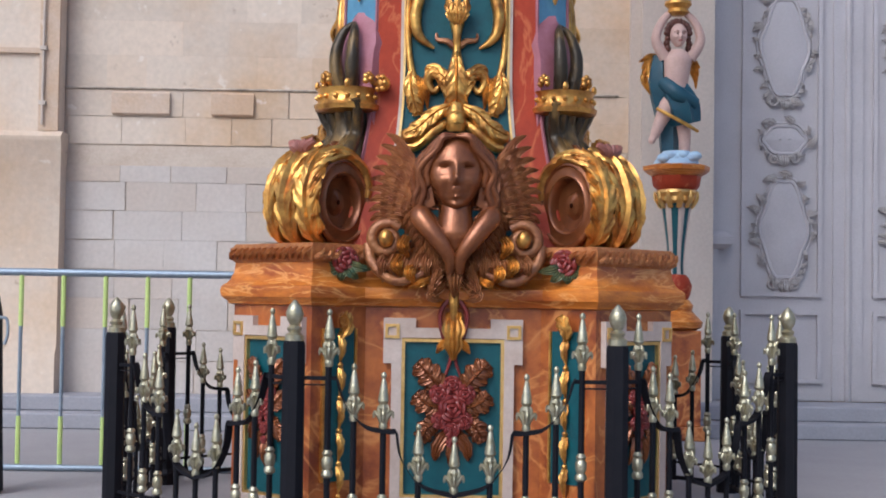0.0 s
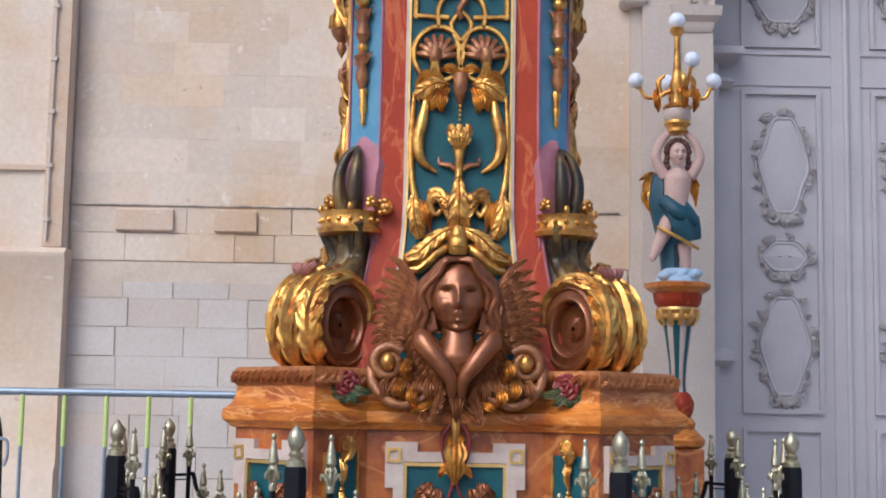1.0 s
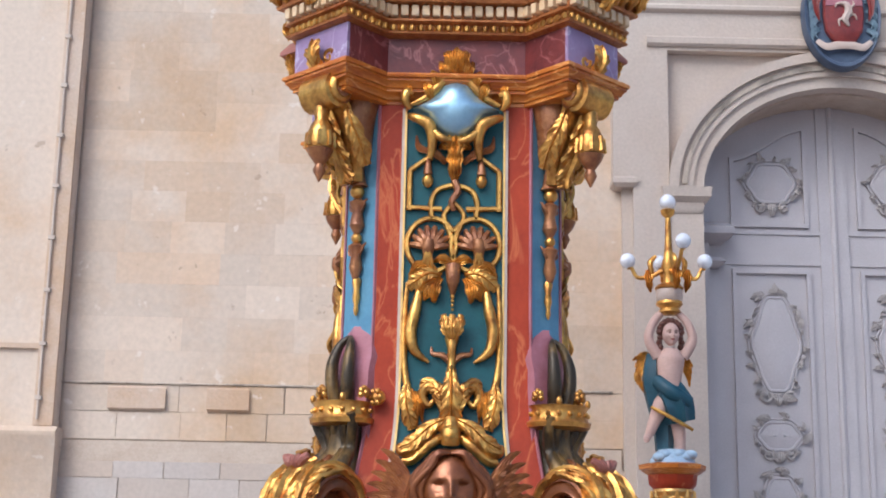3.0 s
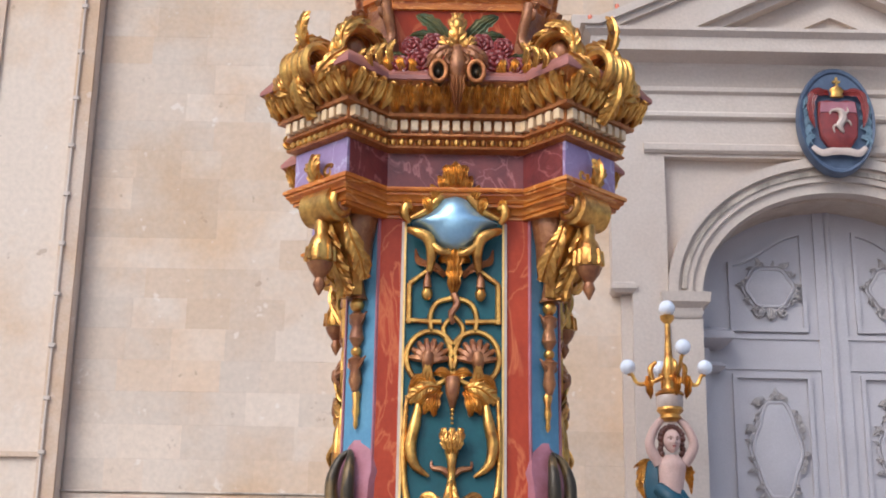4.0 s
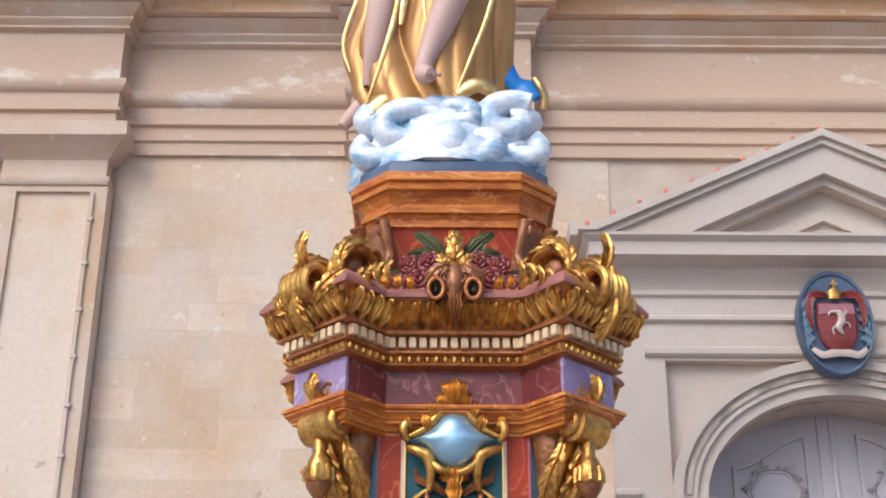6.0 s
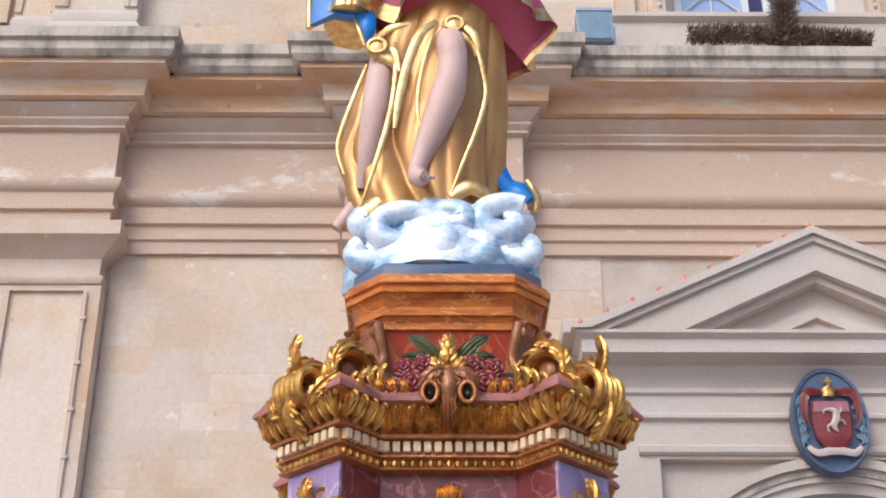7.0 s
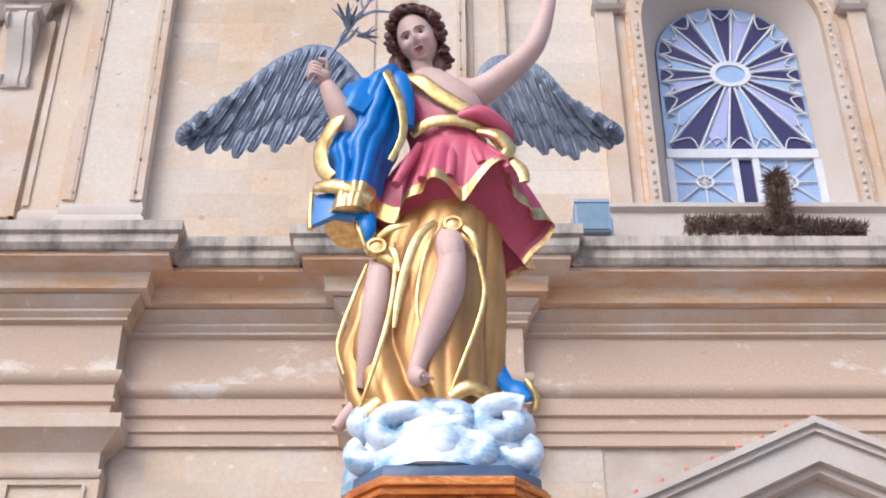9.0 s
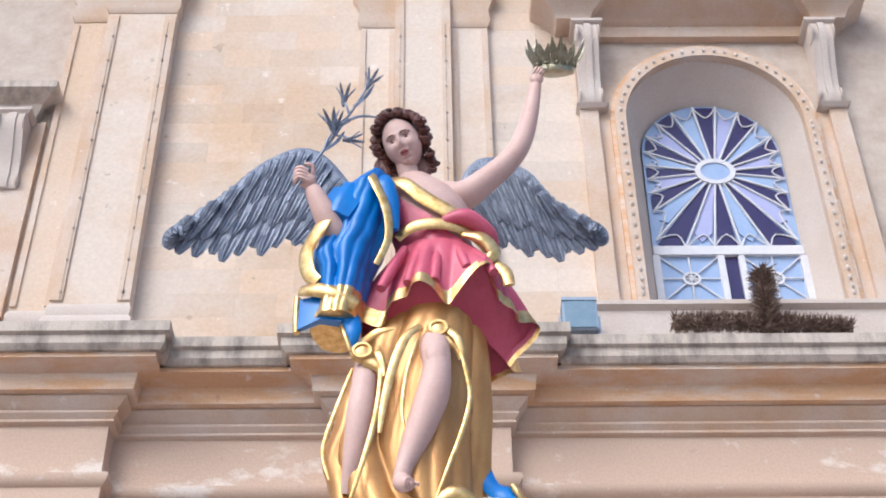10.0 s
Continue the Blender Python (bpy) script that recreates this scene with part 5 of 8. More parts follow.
    # middle line
    for z, w in ((3.08, 0.06), (3.03, 0.05), (2.97, 0.045)):
        leaf(bm, [f(0, z + 0.06, 0.03), f(0, z, 0.06), f(0, z - 0.09, 0.02)], w, (0, -1, 0), 3, 0.012, G)
    for s in (-1, 1):
        leaf(bm, [f(0, 3.11, 0.02), f(s * 0.04, 3.07, 0.05), f(s * 0.075, 3.06, 0.02)], 0.035, (0, -1, 0), 2, 0.01, G)
    tube(bm, [f(0, 2.90, 0.03), f(0.015, 2.85, 0.04), f(-0.012, 2.80, 0.04), f(0, 2.76, 0.03)], [0.018, 0.016, 0.012], 6, 4, Bn)
    tube(bm, [f(0, 2.50, 0.04), f(0, 2.43, 0.05), f(0, 2.36, 0.02)], [0.036, 0.03, 0.006], 8, 4, Bn)
    for i in range(5):
        ball(bm, f(0, 2.38 - i * 0.02, 0.03), 0.012 - i * 0.0012, G, 6, 4)
    ball(bm, f(0, 2.215, 0.045), (0.05, 0.035, 0.05), G, 12, 8)
    for s in (-1, 0, 1):
        acanthus(bm, [f(s * 0.012, 2.16, 0.06), f(s * 0.034, 2.21, 0.085), f(s * 0.04, 2.27, 0.06)], 0.022, (s * 0.4, -1, 0), 3, G)
    tube(bm, [f(0, 2.17, 0.03), f(0, 2.12, 0.045), f(0, 2.06, 0.04), f(0, 1.98, 0.045)], [0.034, 0.020, 0.016, 0.024], 8, 5, G)
    acanthus(bm, [f(0, 2.04, 0.055), f(0, 1.96, 0.085), f(0, 1.88, 0.09), f(0, 1.80, 0.06), f(0, 1.76, 0.04)], 0.05, (0, -1, 0), 4, G)
    for s in (-1, 1):
        acanthus(bm, [f(s * 0.02, 1.80, 0.04), f(s * 0.035, 1.86, 0.06), f(s * 0.06, 1.93, 0.065), f(s * 0.105, 1.955, 0.045), f(s * 0.125, 1.92, 0.03)], 0.034, (0, -1, 0), 4, G)
    tube(bm, [f(0, 1.80, 0.06), f(0, 1.74, 0.075), f(0, 1.69, 0.06)], [0.035, 0.045, 0.04], 10, 4, G)
    for z in (1.715, 1.755):
        tube(bm, [f(-0.05, z, 0.06), f(0, z + 0.008, 0.115), f(0.05, z, 0.06)], 0.010, 6, 4, G)


bm = B()
relief(bm)
first = part("gilded_relief", bm, [GOLD, BROWN], ped, "gilded scrollwork relief", 45)
for j in (1, 2, 3):
    o = first.copy()
    scene.collection.objects.link(o)
    o.rotation_euler.z = j * math.pi / 2


# silvered shield with gilded rim, on each main face
def shield_outline(k):
    pts = [(0, 3.375), (0.055, 3.355), (0.09, 3.31), (0.135, 3.27), (0.20, 3.235), (0.135, 3.205), (0.10, 3.15), (0.05, 3.11), (0, 3.10)]
    return [(x * k, 3.24 + (z - 3.24) * k) for x, z in pts] + [(-x * k, 3.24 + (z - 3.24) * k) for x, z in pts[-2:0:-1]]


def shield_plate(bm):
    loft(bm, [[(x, -0.5 - y, z) for x, z in shield_outline(k)] for k, y in ((1.0, 0.0), (1.0, 0.06), (0.9, 0.085), (0.6, 0.115), (0.25, 0.128))])


def shield_rim(bm):
    for s in (-1, 1):
        tube(bm, [(s * x, -0.575, z) for x, z in ((0.0, 3.39), (0.06, 3.37), (0.10, 3.32), (0.14, 3.285), (0.205, 3.25))], [0.018, 0.022, 0.022, 0.016, 0.010], 8, 4)
        for j in range(4):
            x, z = ((0.02, 3.45), (0.06, 3.43), (0.095, 3.385), (0.13, 3.33))[j]
            leaf(bm, [(s * (x - 0.015), -0.57, z - 0.06), (s * x, -0.60, z - 0.01), (s * (x + 0.02), -0.57, z + 0.035)], 0.028, (0, -1, 0), 2, 0.008)
        tube(bm, [(s * 0.21, -0.56, 3.235), (s * 0.235, -0.575, 3.27), (s * 0.225, -0.575, 3.31), (s * 0.20, -0.57, 3.30)], [0.012, 0.022, 0.024, 0.010], 8, 5)
        leaf(bm, [(s * 0.21, -0.55, 3.29), (s * 0.222, -0.575, 3.33), (s * 0.215, -0.56, 3.37)], 0.022, (0, -1, 0), 2)
        tube(bm, [(s * 0.215, -0.56, 3.20), (s * 0.17, -0.58, 3.18), (s * 0.12, -0.58, 3.15), (s * 0.105, -0.57, 3.08), (s * 0.115, -0.55, 3.0)], [0.014, 0.024, 0.03, 0.024, 0.012], 8, 5)
        tube(bm, [(s * 0.11, -0.58, 3.13), (s * 0.06, -0.59, 3.085), (s * 0.02, -0.58, 3.08)], [0.016, 0.02, 0.012], 8, 4)
    for j in range(3):
        leaf(bm, [((j - 1) * 0.02, -0.56, 3.38), ((j - 1) * 0.035, -0.61, 3.47), ((j - 1) * 0.045, -0.58, 3.535 - abs(j - 1) * 0.02)], 0.036, (0, -1, 0), 3, 0.01)


for nm, mk, m, lb in (("shield", shield_plate, SILVER, "smooth blue-silver shield"), ("shield_rim", shield_rim, GOLD, "gilded leafy shield rim")):
    bm = B()
    mk(bm)
    first = part(nm, bm, m, ped, lb, 50)
    for j in (1, 2, 3):
        o = first.copy()
        scene.collection.objects.link(o)
        o.rotation_euler.z = j * math.pi / 2

# ---- corner ornaments of the foot ----
def volute_body(bm):
    c = (0.86, 0, 1.375)
    turn = [2 * math.pi * k / 28 for k in range(28)]
    loft(bm, [[(c[0] + 0.80 * r * math.cos(a), sy, c[2] + r * math.sin(a)) for a in turn] for sy, r in ((-0.145, 0.190), (-0.10, 0.185), (0.10, 0.185), (0.145, 0.190))], 0, cap=False)
    for k in (-1, 1):
        loft(bm, [[(c[0] + 0.80 * r * math.cos(a), k * y, c[2] + r * math.sin(a)) for a in turn] for r, y in ((0.190, 0.145), (0.186, 0.158), (0.172, 0.162), (0.165, 0.152), (0.135, 0.150), (0.125, 0.156), (0.116, 0.15), (0.108, 0.105), (0.06, 0.10), (0.045, 0.118), (0.01, 0.122))], 0, cap=False)
    box(bm, 0.66, 0.92, -0.12, 0.12, 1.17, 1.26, bev=0.01)
    tube(bm, [(0.80, 0, 1.50), (0.72, 0, 1.58), (0.66, 0, 1.66)], [0.10, 0.10, 0.08], 10, 4)


quarter("volute", volute_body, BRONZE, "dark bronze scroll volute with a hollow eye", by=(-0.032, 0, -0.01))


def volute_leaves(bm):
    c = (0.86, 1.375)

    def rim(a, r, y):
        a = radians(a)
        return (c[0] + 0.82 * r * math.cos(a), y, c[1] + r * math.sin(a))

    acanthus(bm, [rim(-78, 0.205, 0), rim(-40, 0.225, 0), rim(0, 0.235, 0), rim(40, 0.235, 0), rim(75, 0.25, 0), (0.93, 0, 1.66)], 0.075, (1, 0, 0.2), 8)
    for s in (-1, 1):
        acanthus(bm, [rim(-70, 0.20, s * 0.10), rim(-35, 0.215, s * 0.115), rim(5, 0.22, s * 0.12), rim(45, 0.22, s * 0.115), rim(80, 0.23, s * 0.10)], 0.062, (1, 0.35 * s, 0.2), 8)
        acanthus(bm, [rim(20, 0.215, s * 0.05), rim(50, 0.225, s * 0.10), rim(78, 0.225, s * 0.13), rim(110, 0.215, s * 0.14), rim(140, 0.20, s * 0.145)], 0.045, (0.2, 0.4 * s, 1), 6)
        tube(bm, [rim(60, 0.195, s * 0.15), rim(95, 0.20, s * 0.155), rim(130, 0.20, s * 0.155), rim(155, 0.19, s * 0.155), rim(172, 0.17, s * 0.155)], [0.014, 0.02, 0.024, 0.022, 0.012], 8, 4)
        for i in range(7):
            ball(bm, rim(-30 + i * 14, 0.205, s * (0.06 + 0.004 * i)), 0.015 + 0.003 * (i % 2), 0, 7, 5)
        for i in range(4):
            leaf(bm, [rim(-45 + i * 22, 0.19, s * 0.135), rim(-38 + i * 22, 0.205, s * 0.165), rim(-22 + i * 22, 0.195, s * 0.17)], 0.026, (0.4, s, 0), 3, 0.007, 0, 4)


quarter("acanthus", volute_leaves, GOLD, "gilded acanthus over the volute", by=(-0.032, 0, -0.01))


def volute_shell(bm):
    for k in range(5):
        a = radians(-50 + k * 25)
        tube(bm, [(0.93, 0.0, 1.56), (0.96 + 0.02 * math.cos(a), 0.05 * math.sin(a), 1.61), (0.93 + 0.05 * math.cos(a), 0.10 * math.sin(a), 1.635)], [0.012, 0.022, 0.014], 7, 3)


quarter("shell", volute_shell, COPPER_PINK, "brownish pink shell curl", by=(-0.032, 0, -0.01))


def olive_stem(bm):
    for s in (-0.11, -0.06, 0.0, 0.06, 0.11):
        tube(bm, [(0.80, s * 0.5, 1.50), (0.78, s * 0.9, 1.60), (0.70, s * 0.7, 1.70), (0.72, s, 1.79), (0.75, s * 1.15, 1.85)], [0.03, 0.034, 0.028, 0.026, 0.02], 8, 5)
    tube(bm, [(0.70, 0, 1.55), (0.65, 0, 1.7), (0.64, 0, 1.85)], [0.11, 0.09, 0.10], 10, 4)
    for s in (-1, 1):
        tube(bm, [(0.68, s * 0.025, 1.86), (0.705, s * 0.05, 1.98), (0.705, s * 0.055, 2.08), (0.68, s * 0.035, 2.17), (0.65, s * 0.0, 2.21)], [0.03, 0.032, 0.028, 0.02, 0.010], 8, 5)


quarter("olive_stem", olive_stem, OLIVE, "dark olive and gold stems", by=(-0.005, 0, -0.03))


def lilac_back(bm):
    pr = []
    for i in range(15):
        z = 1.55 + 0.68 * i / 14
        d = 0.62 + 0.05 * math.sin(math.pi * i / 14)
        w = 0.125 - 0.02 * (i / 14) ** 2 if i < 11 else 0.125 * math.sqrt(max(0.02, 1 - ((i - 10.2) / 3.9) ** 2))
        pr.append([(d + 0.02, -w, z), (d + 0.05, 0, z), (d + 0.02, w, z), (d - 0.14, w, z), (d - 0.14, -w, z)])
    loft(bm, pr)


quarter("lilac_scroll", lilac_back, PINK_MARBLE, "pink marbled rounded scroll back", by=(-0.045, 0, 0))


def coronet(bm):
    c = (0.73, 0)
    loft(bm, [[(c[0] + r * math.cos(a), r * 1.12 * math.sin(a), z) for a in [2 * math.pi * k / 20 for k in range(20)]] for r, z in ((0.10, 1.815), (0.135, 1.825), (0.14, 1.845), (0.125, 1.86), (0.12, 1.90), (0.13, 1.92), (0.10, 1.925))])
    for k in range(16):
        a = 2 * math.pi * k / 16
        ball(bm, (c[0] + 0.125 * math.cos(a), 0.14 * math.sin(a), 1.882), (0.013, 0.013, 0.012), 0, 6, 4)
    for k in range(8):
        a = 2 * math.pi * k / 8
        x, y = c[0] + 0.125 * math.cos(a), 0.14 * math.sin(a)
        if k % 2 == 0:
            for j in range(5):
                b = radians(-20 + j * 55)
                ball(bm, (x - 0.020 * math.cos(b) * math.sin(a), y + 0.020 * math.cos(b) * math.cos(a), 1.955 + 0.022 * math.sin(b)), 0.015, 0, 7, 5)
            ball(bm, (x * 1.0 + 0.012 * math.cos(a), y + 0.012 * math.sin(a), 1.957), 0.014, 0, 7, 5)
        else:
            ball(bm, (x, y, 1.935), (0.014, 0.014, 0.020), 0, 7, 5)


quarter("coronet", coronet, GOLD, "gilded coronet", by=(-0.05, 0, -0.045))


def corner_rosette(bm):
    ball(bm, (0.62, 0.165, 1.895), (0.035, 0.035, 0.035), 0, 8, 6)
    for k in range(6):
        a = k * math.pi / 3
        ball(bm, (0.64, 0.17 + 0.028 * math.cos(a), 1.895 + 0.028 * math.sin(a)), 0.015, 0, 6, 4)


quarter("rosette", corner_rosette, GOLD)


# ---- cherub mask with wings and foliage, one on each main face ----
def cherub(bm):
    O = Vector((0, -0.87, 1.465))
    sculpted_head(bm, Matrix.Translation(O + Vector((0, -0.01, 0.012))) @ Matrix.Rotation(radians(2), 4, "X"), (0.166, 0.132, 0.166))
    tube(bm, [O + Vector((0, 0.02, -0.09)), O + Vector((0, -0.01, -0.16)), O + Vector((0, -0.01, -0.24)), O + Vector((0, 0.0, -0.34))], [0.075, 0.07, 0.095, 0.05], 16, 5)
    for s in (-1, 1):
        tube(bm, [O + Vector((s * 0.150, 0.0, -0.135)), O + Vector((s * 0.140, -0.045, -0.175)), O + Vector((s * 0.095, -0.075, -0.235)), O + Vector((s * 0.050, -0.085, -0.295)), O + Vector((s * 0.022, -0.075, -0.345)), O + Vector((s * 0.020, -0.05, -0.40))], [0.035, 0.050, 0.044, 0.036, 0.028, 0.018], 14, 6)


def cherub_hair(bm):
    O = Vector((0, -0.87, 1.465))
    for s in (-1, 1):
        for i in range(24):
            u = i / 23
            a = radians(84 - 118 * u)
            r = 0.142 + 0.010 * math.sin(i * 2.2)
            b = Vector((s * 0.003, -0.088 + 0.10 * u, 0.158 + 0.012 * math.sin(3 * u)))
            m1 = Vector((s * 0.055 * (1 + 0.4 * u), -0.098 + 0.11 * u, 0.150 + 0.010 * math.sin(i * 1.9)))
            p = Vector((s * r * max(math.cos(a * 0.7), 0.55), -0.088 + 0.10 * u, 0.105 - 0.06 * u))
            q = Vector((s * (r + 0.012 * math.cos(i * 1.3)), -0.070 + 0.09 * u, 0.02 - 0.03 * u))
            v = Vector((s * (r - 0.012 + 0.014 * math.sin(i * 1.7)), -0.060 + 0.08 * u, -0.06 + 0.012 * (i % 4)))
            f = Vector((s * (r + 0.004 + 0.022 * math.sin(i * 0.9)), -0.05 + 0.06 * u, -0.12 + 0.016 * (i % 3)))
            h = Vector((s * (r - 0.03 + 0.03 * math.cos(i)), -0.03, -0.175 + 0.018 * (i % 4)))
            tube(bm, [O + w for w in (b, m1, p, q, v, f, h)], [0.007, 0.012, 0.015, 0.016, 0.015, 0.013, 0.004], 7, 4)
        tube(bm, [O + Vector((s * 0.125, 0.03, 0.06)), O + Vector((s * 0.142, 0.02, -0.04)), O + Vector((s * 0.12, 0.01, -0.14))], [0.055, 0.07, 0.06], 18, 6, ridges=6)
    ball(bm, O + Vector((0, 0.03, 0.035)), (0.132, 0.115, 0.145), 0, 16, 12)


def cherub_wings(bm, sides):
    for s in sides:
        for row, (n, l, w, lift) in enumerate(((10, 0.27, 0.028, 0.0), (9, 0.205, 0.025, -0.022), (8, 0.145, 0.022, -0.04), (7, 0.085, 0.020, -0.055))):
            for i in range(n):
                a = radians(57 - i * 6.5 - row * 2)
                b = Vector((s * (0.135 + 0.006 * i), -0.80 + lift, 1.43 - i * 0.019))
                d = Vector((s * math.cos(a), 0, math.sin(a)))
                o = Vector((-s * math.sin(a), 0, math.cos(a)))
                ln = l * (1 - 0.045 * i)
                leaf(bm, [b, b + d * ln * 0.4 + o * 0.012 + Vector((0, -0.035, 0)), b + d * ln * 0.8 + o * 0.01 + Vector((0, -0.02, 0)), b + d * ln - o * 0.015], w, (0, -1, 0), 7, 0.006, 0, 5)
        for i in range(8):
            b = Vector((s * (0.145 - i * 0.012), -0.85, 1.33 - i * 0.028))
            leaf(bm, [b, b + Vector((s * 0.045, -0.035, -0.03)), b + Vector((s * 0.075, 0, -0.085))], 0.022, (0, -1, 0), 5, 0.007)
            leaf(bm, [b + Vector((-s * 0.02, -0.02, -0.02)), b + Vector((s * 0.005, -0.05, -0.06)), b + Vector((s * 0.015, -0.02, -0.115))], 0.020, (0, -1, 0), 5, 0.007)


def cherub_foliage(bm):
    for s in (-1, 1):
        tube(bm, [Vector(p) for p in spiral((s * 0.285, -0.84, 1.20), 0.075, 0.02, 2.4 if s > 0 else math.pi - 2.4, -1.35 * s, (1, 0, 0), (0, 0, 1), 18)], [0.022, 0.026, 0.02], 8, 2)
        tube(bm, [(s * 0.36, -0.82, 1.18), (s * 0.34, -0.85, 1.10), (s * 0.25, -0.88, 1.03), (s * 0.15, -0.88, 1.05), (s * 0.11, -0.88, 1.10)], [0.024, 0.024, 0.022, 0.018, 0.01], 8, 5)
        for i in range(5):
            x = 0.10 + i * 0.045
            leaf(bm, [(s * x, -0.84, 1.17 - i * 0.01), (s * (x + 0.02), -0.90, 1.10), (s * (x + 0.015), -0.86, 1.02 + 0.02 * (i % 2))], 0.03, (0, -1, 0), 4, 0.008)
        for i in range(4):
            leaf(bm, [(s * 0.03, -0.84, 1.10 - i * 0.025), (s * (0.07 + 0.01 * i), -0.89, 1.06 - i * 0.03), (s * (0.10 - 0.018 * i), -0.86, 0.995 - i * 0.015)], 0.028, (0, -1, 0), 4, 0.008)
    leaf(bm, [(0, -0.86, 1.12), (0, -0.91, 1.05), (0, -0.86, 0.96)], 0.04, (0, -1, 0), 4, 0.01)


def cherub_gold(bm, sides):
    for s in sides:
        for x, z in ((0.20, 1.17), (0.225, 1.09), (0.17, 1.06)):
            leaf(bm, [(s * x, -0.88, z + 0.04), (s * (x + 0.015), -0.925, z), (s * (x - 0.01), -0.89, z - 0.045)], 0.03, (0, -1, 0), 2, 0.012)
        ball(bm, (s * 0.285, -0.875, 1.205), (0.032, 0.03, 0.038), 0, 10, 8)
        leaf(bm, [(s * 0.10, -0.88, 1.04), (s * 0.14, -0.91, 1.02), (s * 0.19, -0.88, 1.0)], 0.02, (0, -1, 0), 2, 0.008)


def roses_foot(bm, sides):
    for s in sides:
        rose(bm, (s * 0.455, -0.86, 1.11), 0.062, (-s * 0.45, -0.9, 0), 0)
        for k in range(5):
            a = radians(200 + k * 40) if s > 0 else radians(-20 - k * 40)
            leaf(bm, [(s * 0.455, -0.85, 1.10), (s * 0.455 + math.cos(a) * 0.06, -0.88, 1.10 + math.sin(a) * 0.05), (s * 0.455 + math.cos(a) * 0.115, -0.86, 1.10 + math.sin(a) * 0.075)], 0.026, (0, -1, 0), 4, 0.007, 1)


for nm, mk, m, lb in (("cherub_mask", cherub, BRONZE, "polished bronze-brown cherub face"), ("cherub_hair", cherub_hair, BRONZE, ""), ("cherub_wing", lambda b: cherub_wings(b, (-1,)), BROWN, "feathered brown wing"), ("cherub_wing", lambda b: cherub_wings(b, (1,)), BROWN, "feathered brown wing"),
                      ("foliage", cherub_foliage, BROWN, "curling brown foliage"), ("gilt_bud", lambda b: cherub_gold(b, (-1,)), GOLD, ""), ("gilt_bud", lambda b: cherub_gold(b, (1,)), GOLD, ""), ("rose_spray", lambda b: roses_foot(b, (-1,)), [ROSE, GREEN], "dark rose with green leaves"), ("rose_spray", lambda b: roses_foot(b, (1,)), [ROSE, GREEN], "dark rose with green leaves")):
    bm = B()
    mk(bm)
    part(nm, bm, m, ped, lb, 60)

# ---- entablature of the pedestal ----
EB = (0.55, 0.32, 0.755, 0.50)
stack("lower_moulding", EB, [(-0.06, 3.27), (-0.045, 3.272), (-0.045, 3.288), (-0.03, 3.29), (-0.022, 3.305), (-0.008, 3.316), (0.008, 3.318), (0.008, 3.332), (0.02, 3.334), (0.03, 3.35), (0.046, 3.36), (0.046, 3.372), (0.058, 3.374), (0.062, 3.384), (0.058, 3.394), (0.03, 3.402), (0.0, 3.41)], WOODY, "orange grained moulding")
frz = stack("frieze", EB, [(0.0, 3.41), (0.0, 3.58)], MAROON, "maroon marbled frieze")
stack("frieze_top", EB, [(0.0, 3.58), (0.05, 3.59), (0.055, 3.60), (0.02, 3.605), (0.03, 3.64), (0.06, 3.65), (0.06, 3.66), (0.04, 3.665), (0.04, 3.725), (0.10, 3.73), (0.105, 3.745), (0.09, 3.75)], CARVED)
stack("corona", EB, [(0.09, 3.75), (0.11, 3.79), (0.16, 3.85), (0.175, 3.87), (0.185, 3.875), (0.185, 3.90), (0.13, 3.95), (0.0, 3.98)], CARVED)
stack("corona_top", EB, [(0.186, 3.877), (0.195, 3.88), (0.195, 3.90), (0.14, 3.955), (0.02, 3.985)], COPPER_PINK, "brownish pink weathering of the cornice")
for k in range(4):
    bm = B()
    q = plan(EB[0] + 0.004, EB[1], EB[2] + 0.004, EB[3])
    a, b = q[1], q[2]
    loft(bm, [[(a[0], a[1], z), (b[0], b[1], z), (b[0] * 0.95, b[1] * 0.95, z), (a[0] * 0.95, a[1] * 0.95, z)] for z in (3.412, 3.578)])
    o = part("pier_field", bm, LILAC, ped, "lilac field of the frieze")
    o.rotation_euler.z = k * math.pi / 2
eb = B()
tm = template(lambda b: (ball(b, (0, 0, 0), (0.014, 0.014, 0.020), 0, 6, 4), tube(b, [(-0.019, 0.004, 0.018), (-0.019, -0.006, 0.0), (-0.019, 0.004, -0.018)], 0.004, 4, 1)))
for M, w in along(plan(EB[0] + 0.032, EB[1], EB[2] + 0.032, EB[3]), 3.625, 0.042):
    stamp(eb, tm, M)
part("egg_band", eb, GOLD, ped, "gilded egg band", kind="stuff")
dm = B()
box(dm, -0.0165, 0.0165, -0.035, 0.012, -0.026, 0.026, bev=0.003)
bmesh.ops.recalc_face_normals(dm, faces=dm.faces)
dentil_mesh = bpy.data.meshes.new("dentil")
dm.to_mesh(dentil_mesh)
dm.free()
dentil_mesh.materials.append(CREAM)
for M, w in along(plan(EB[0] + 0.04, EB[1], EB[2] + 0.04, EB[3]), 3.697, 0.050):
    o = new("dentil", dentil_mesh)
    o.parent = ped
    o.matrix_basis = M
lb = B()
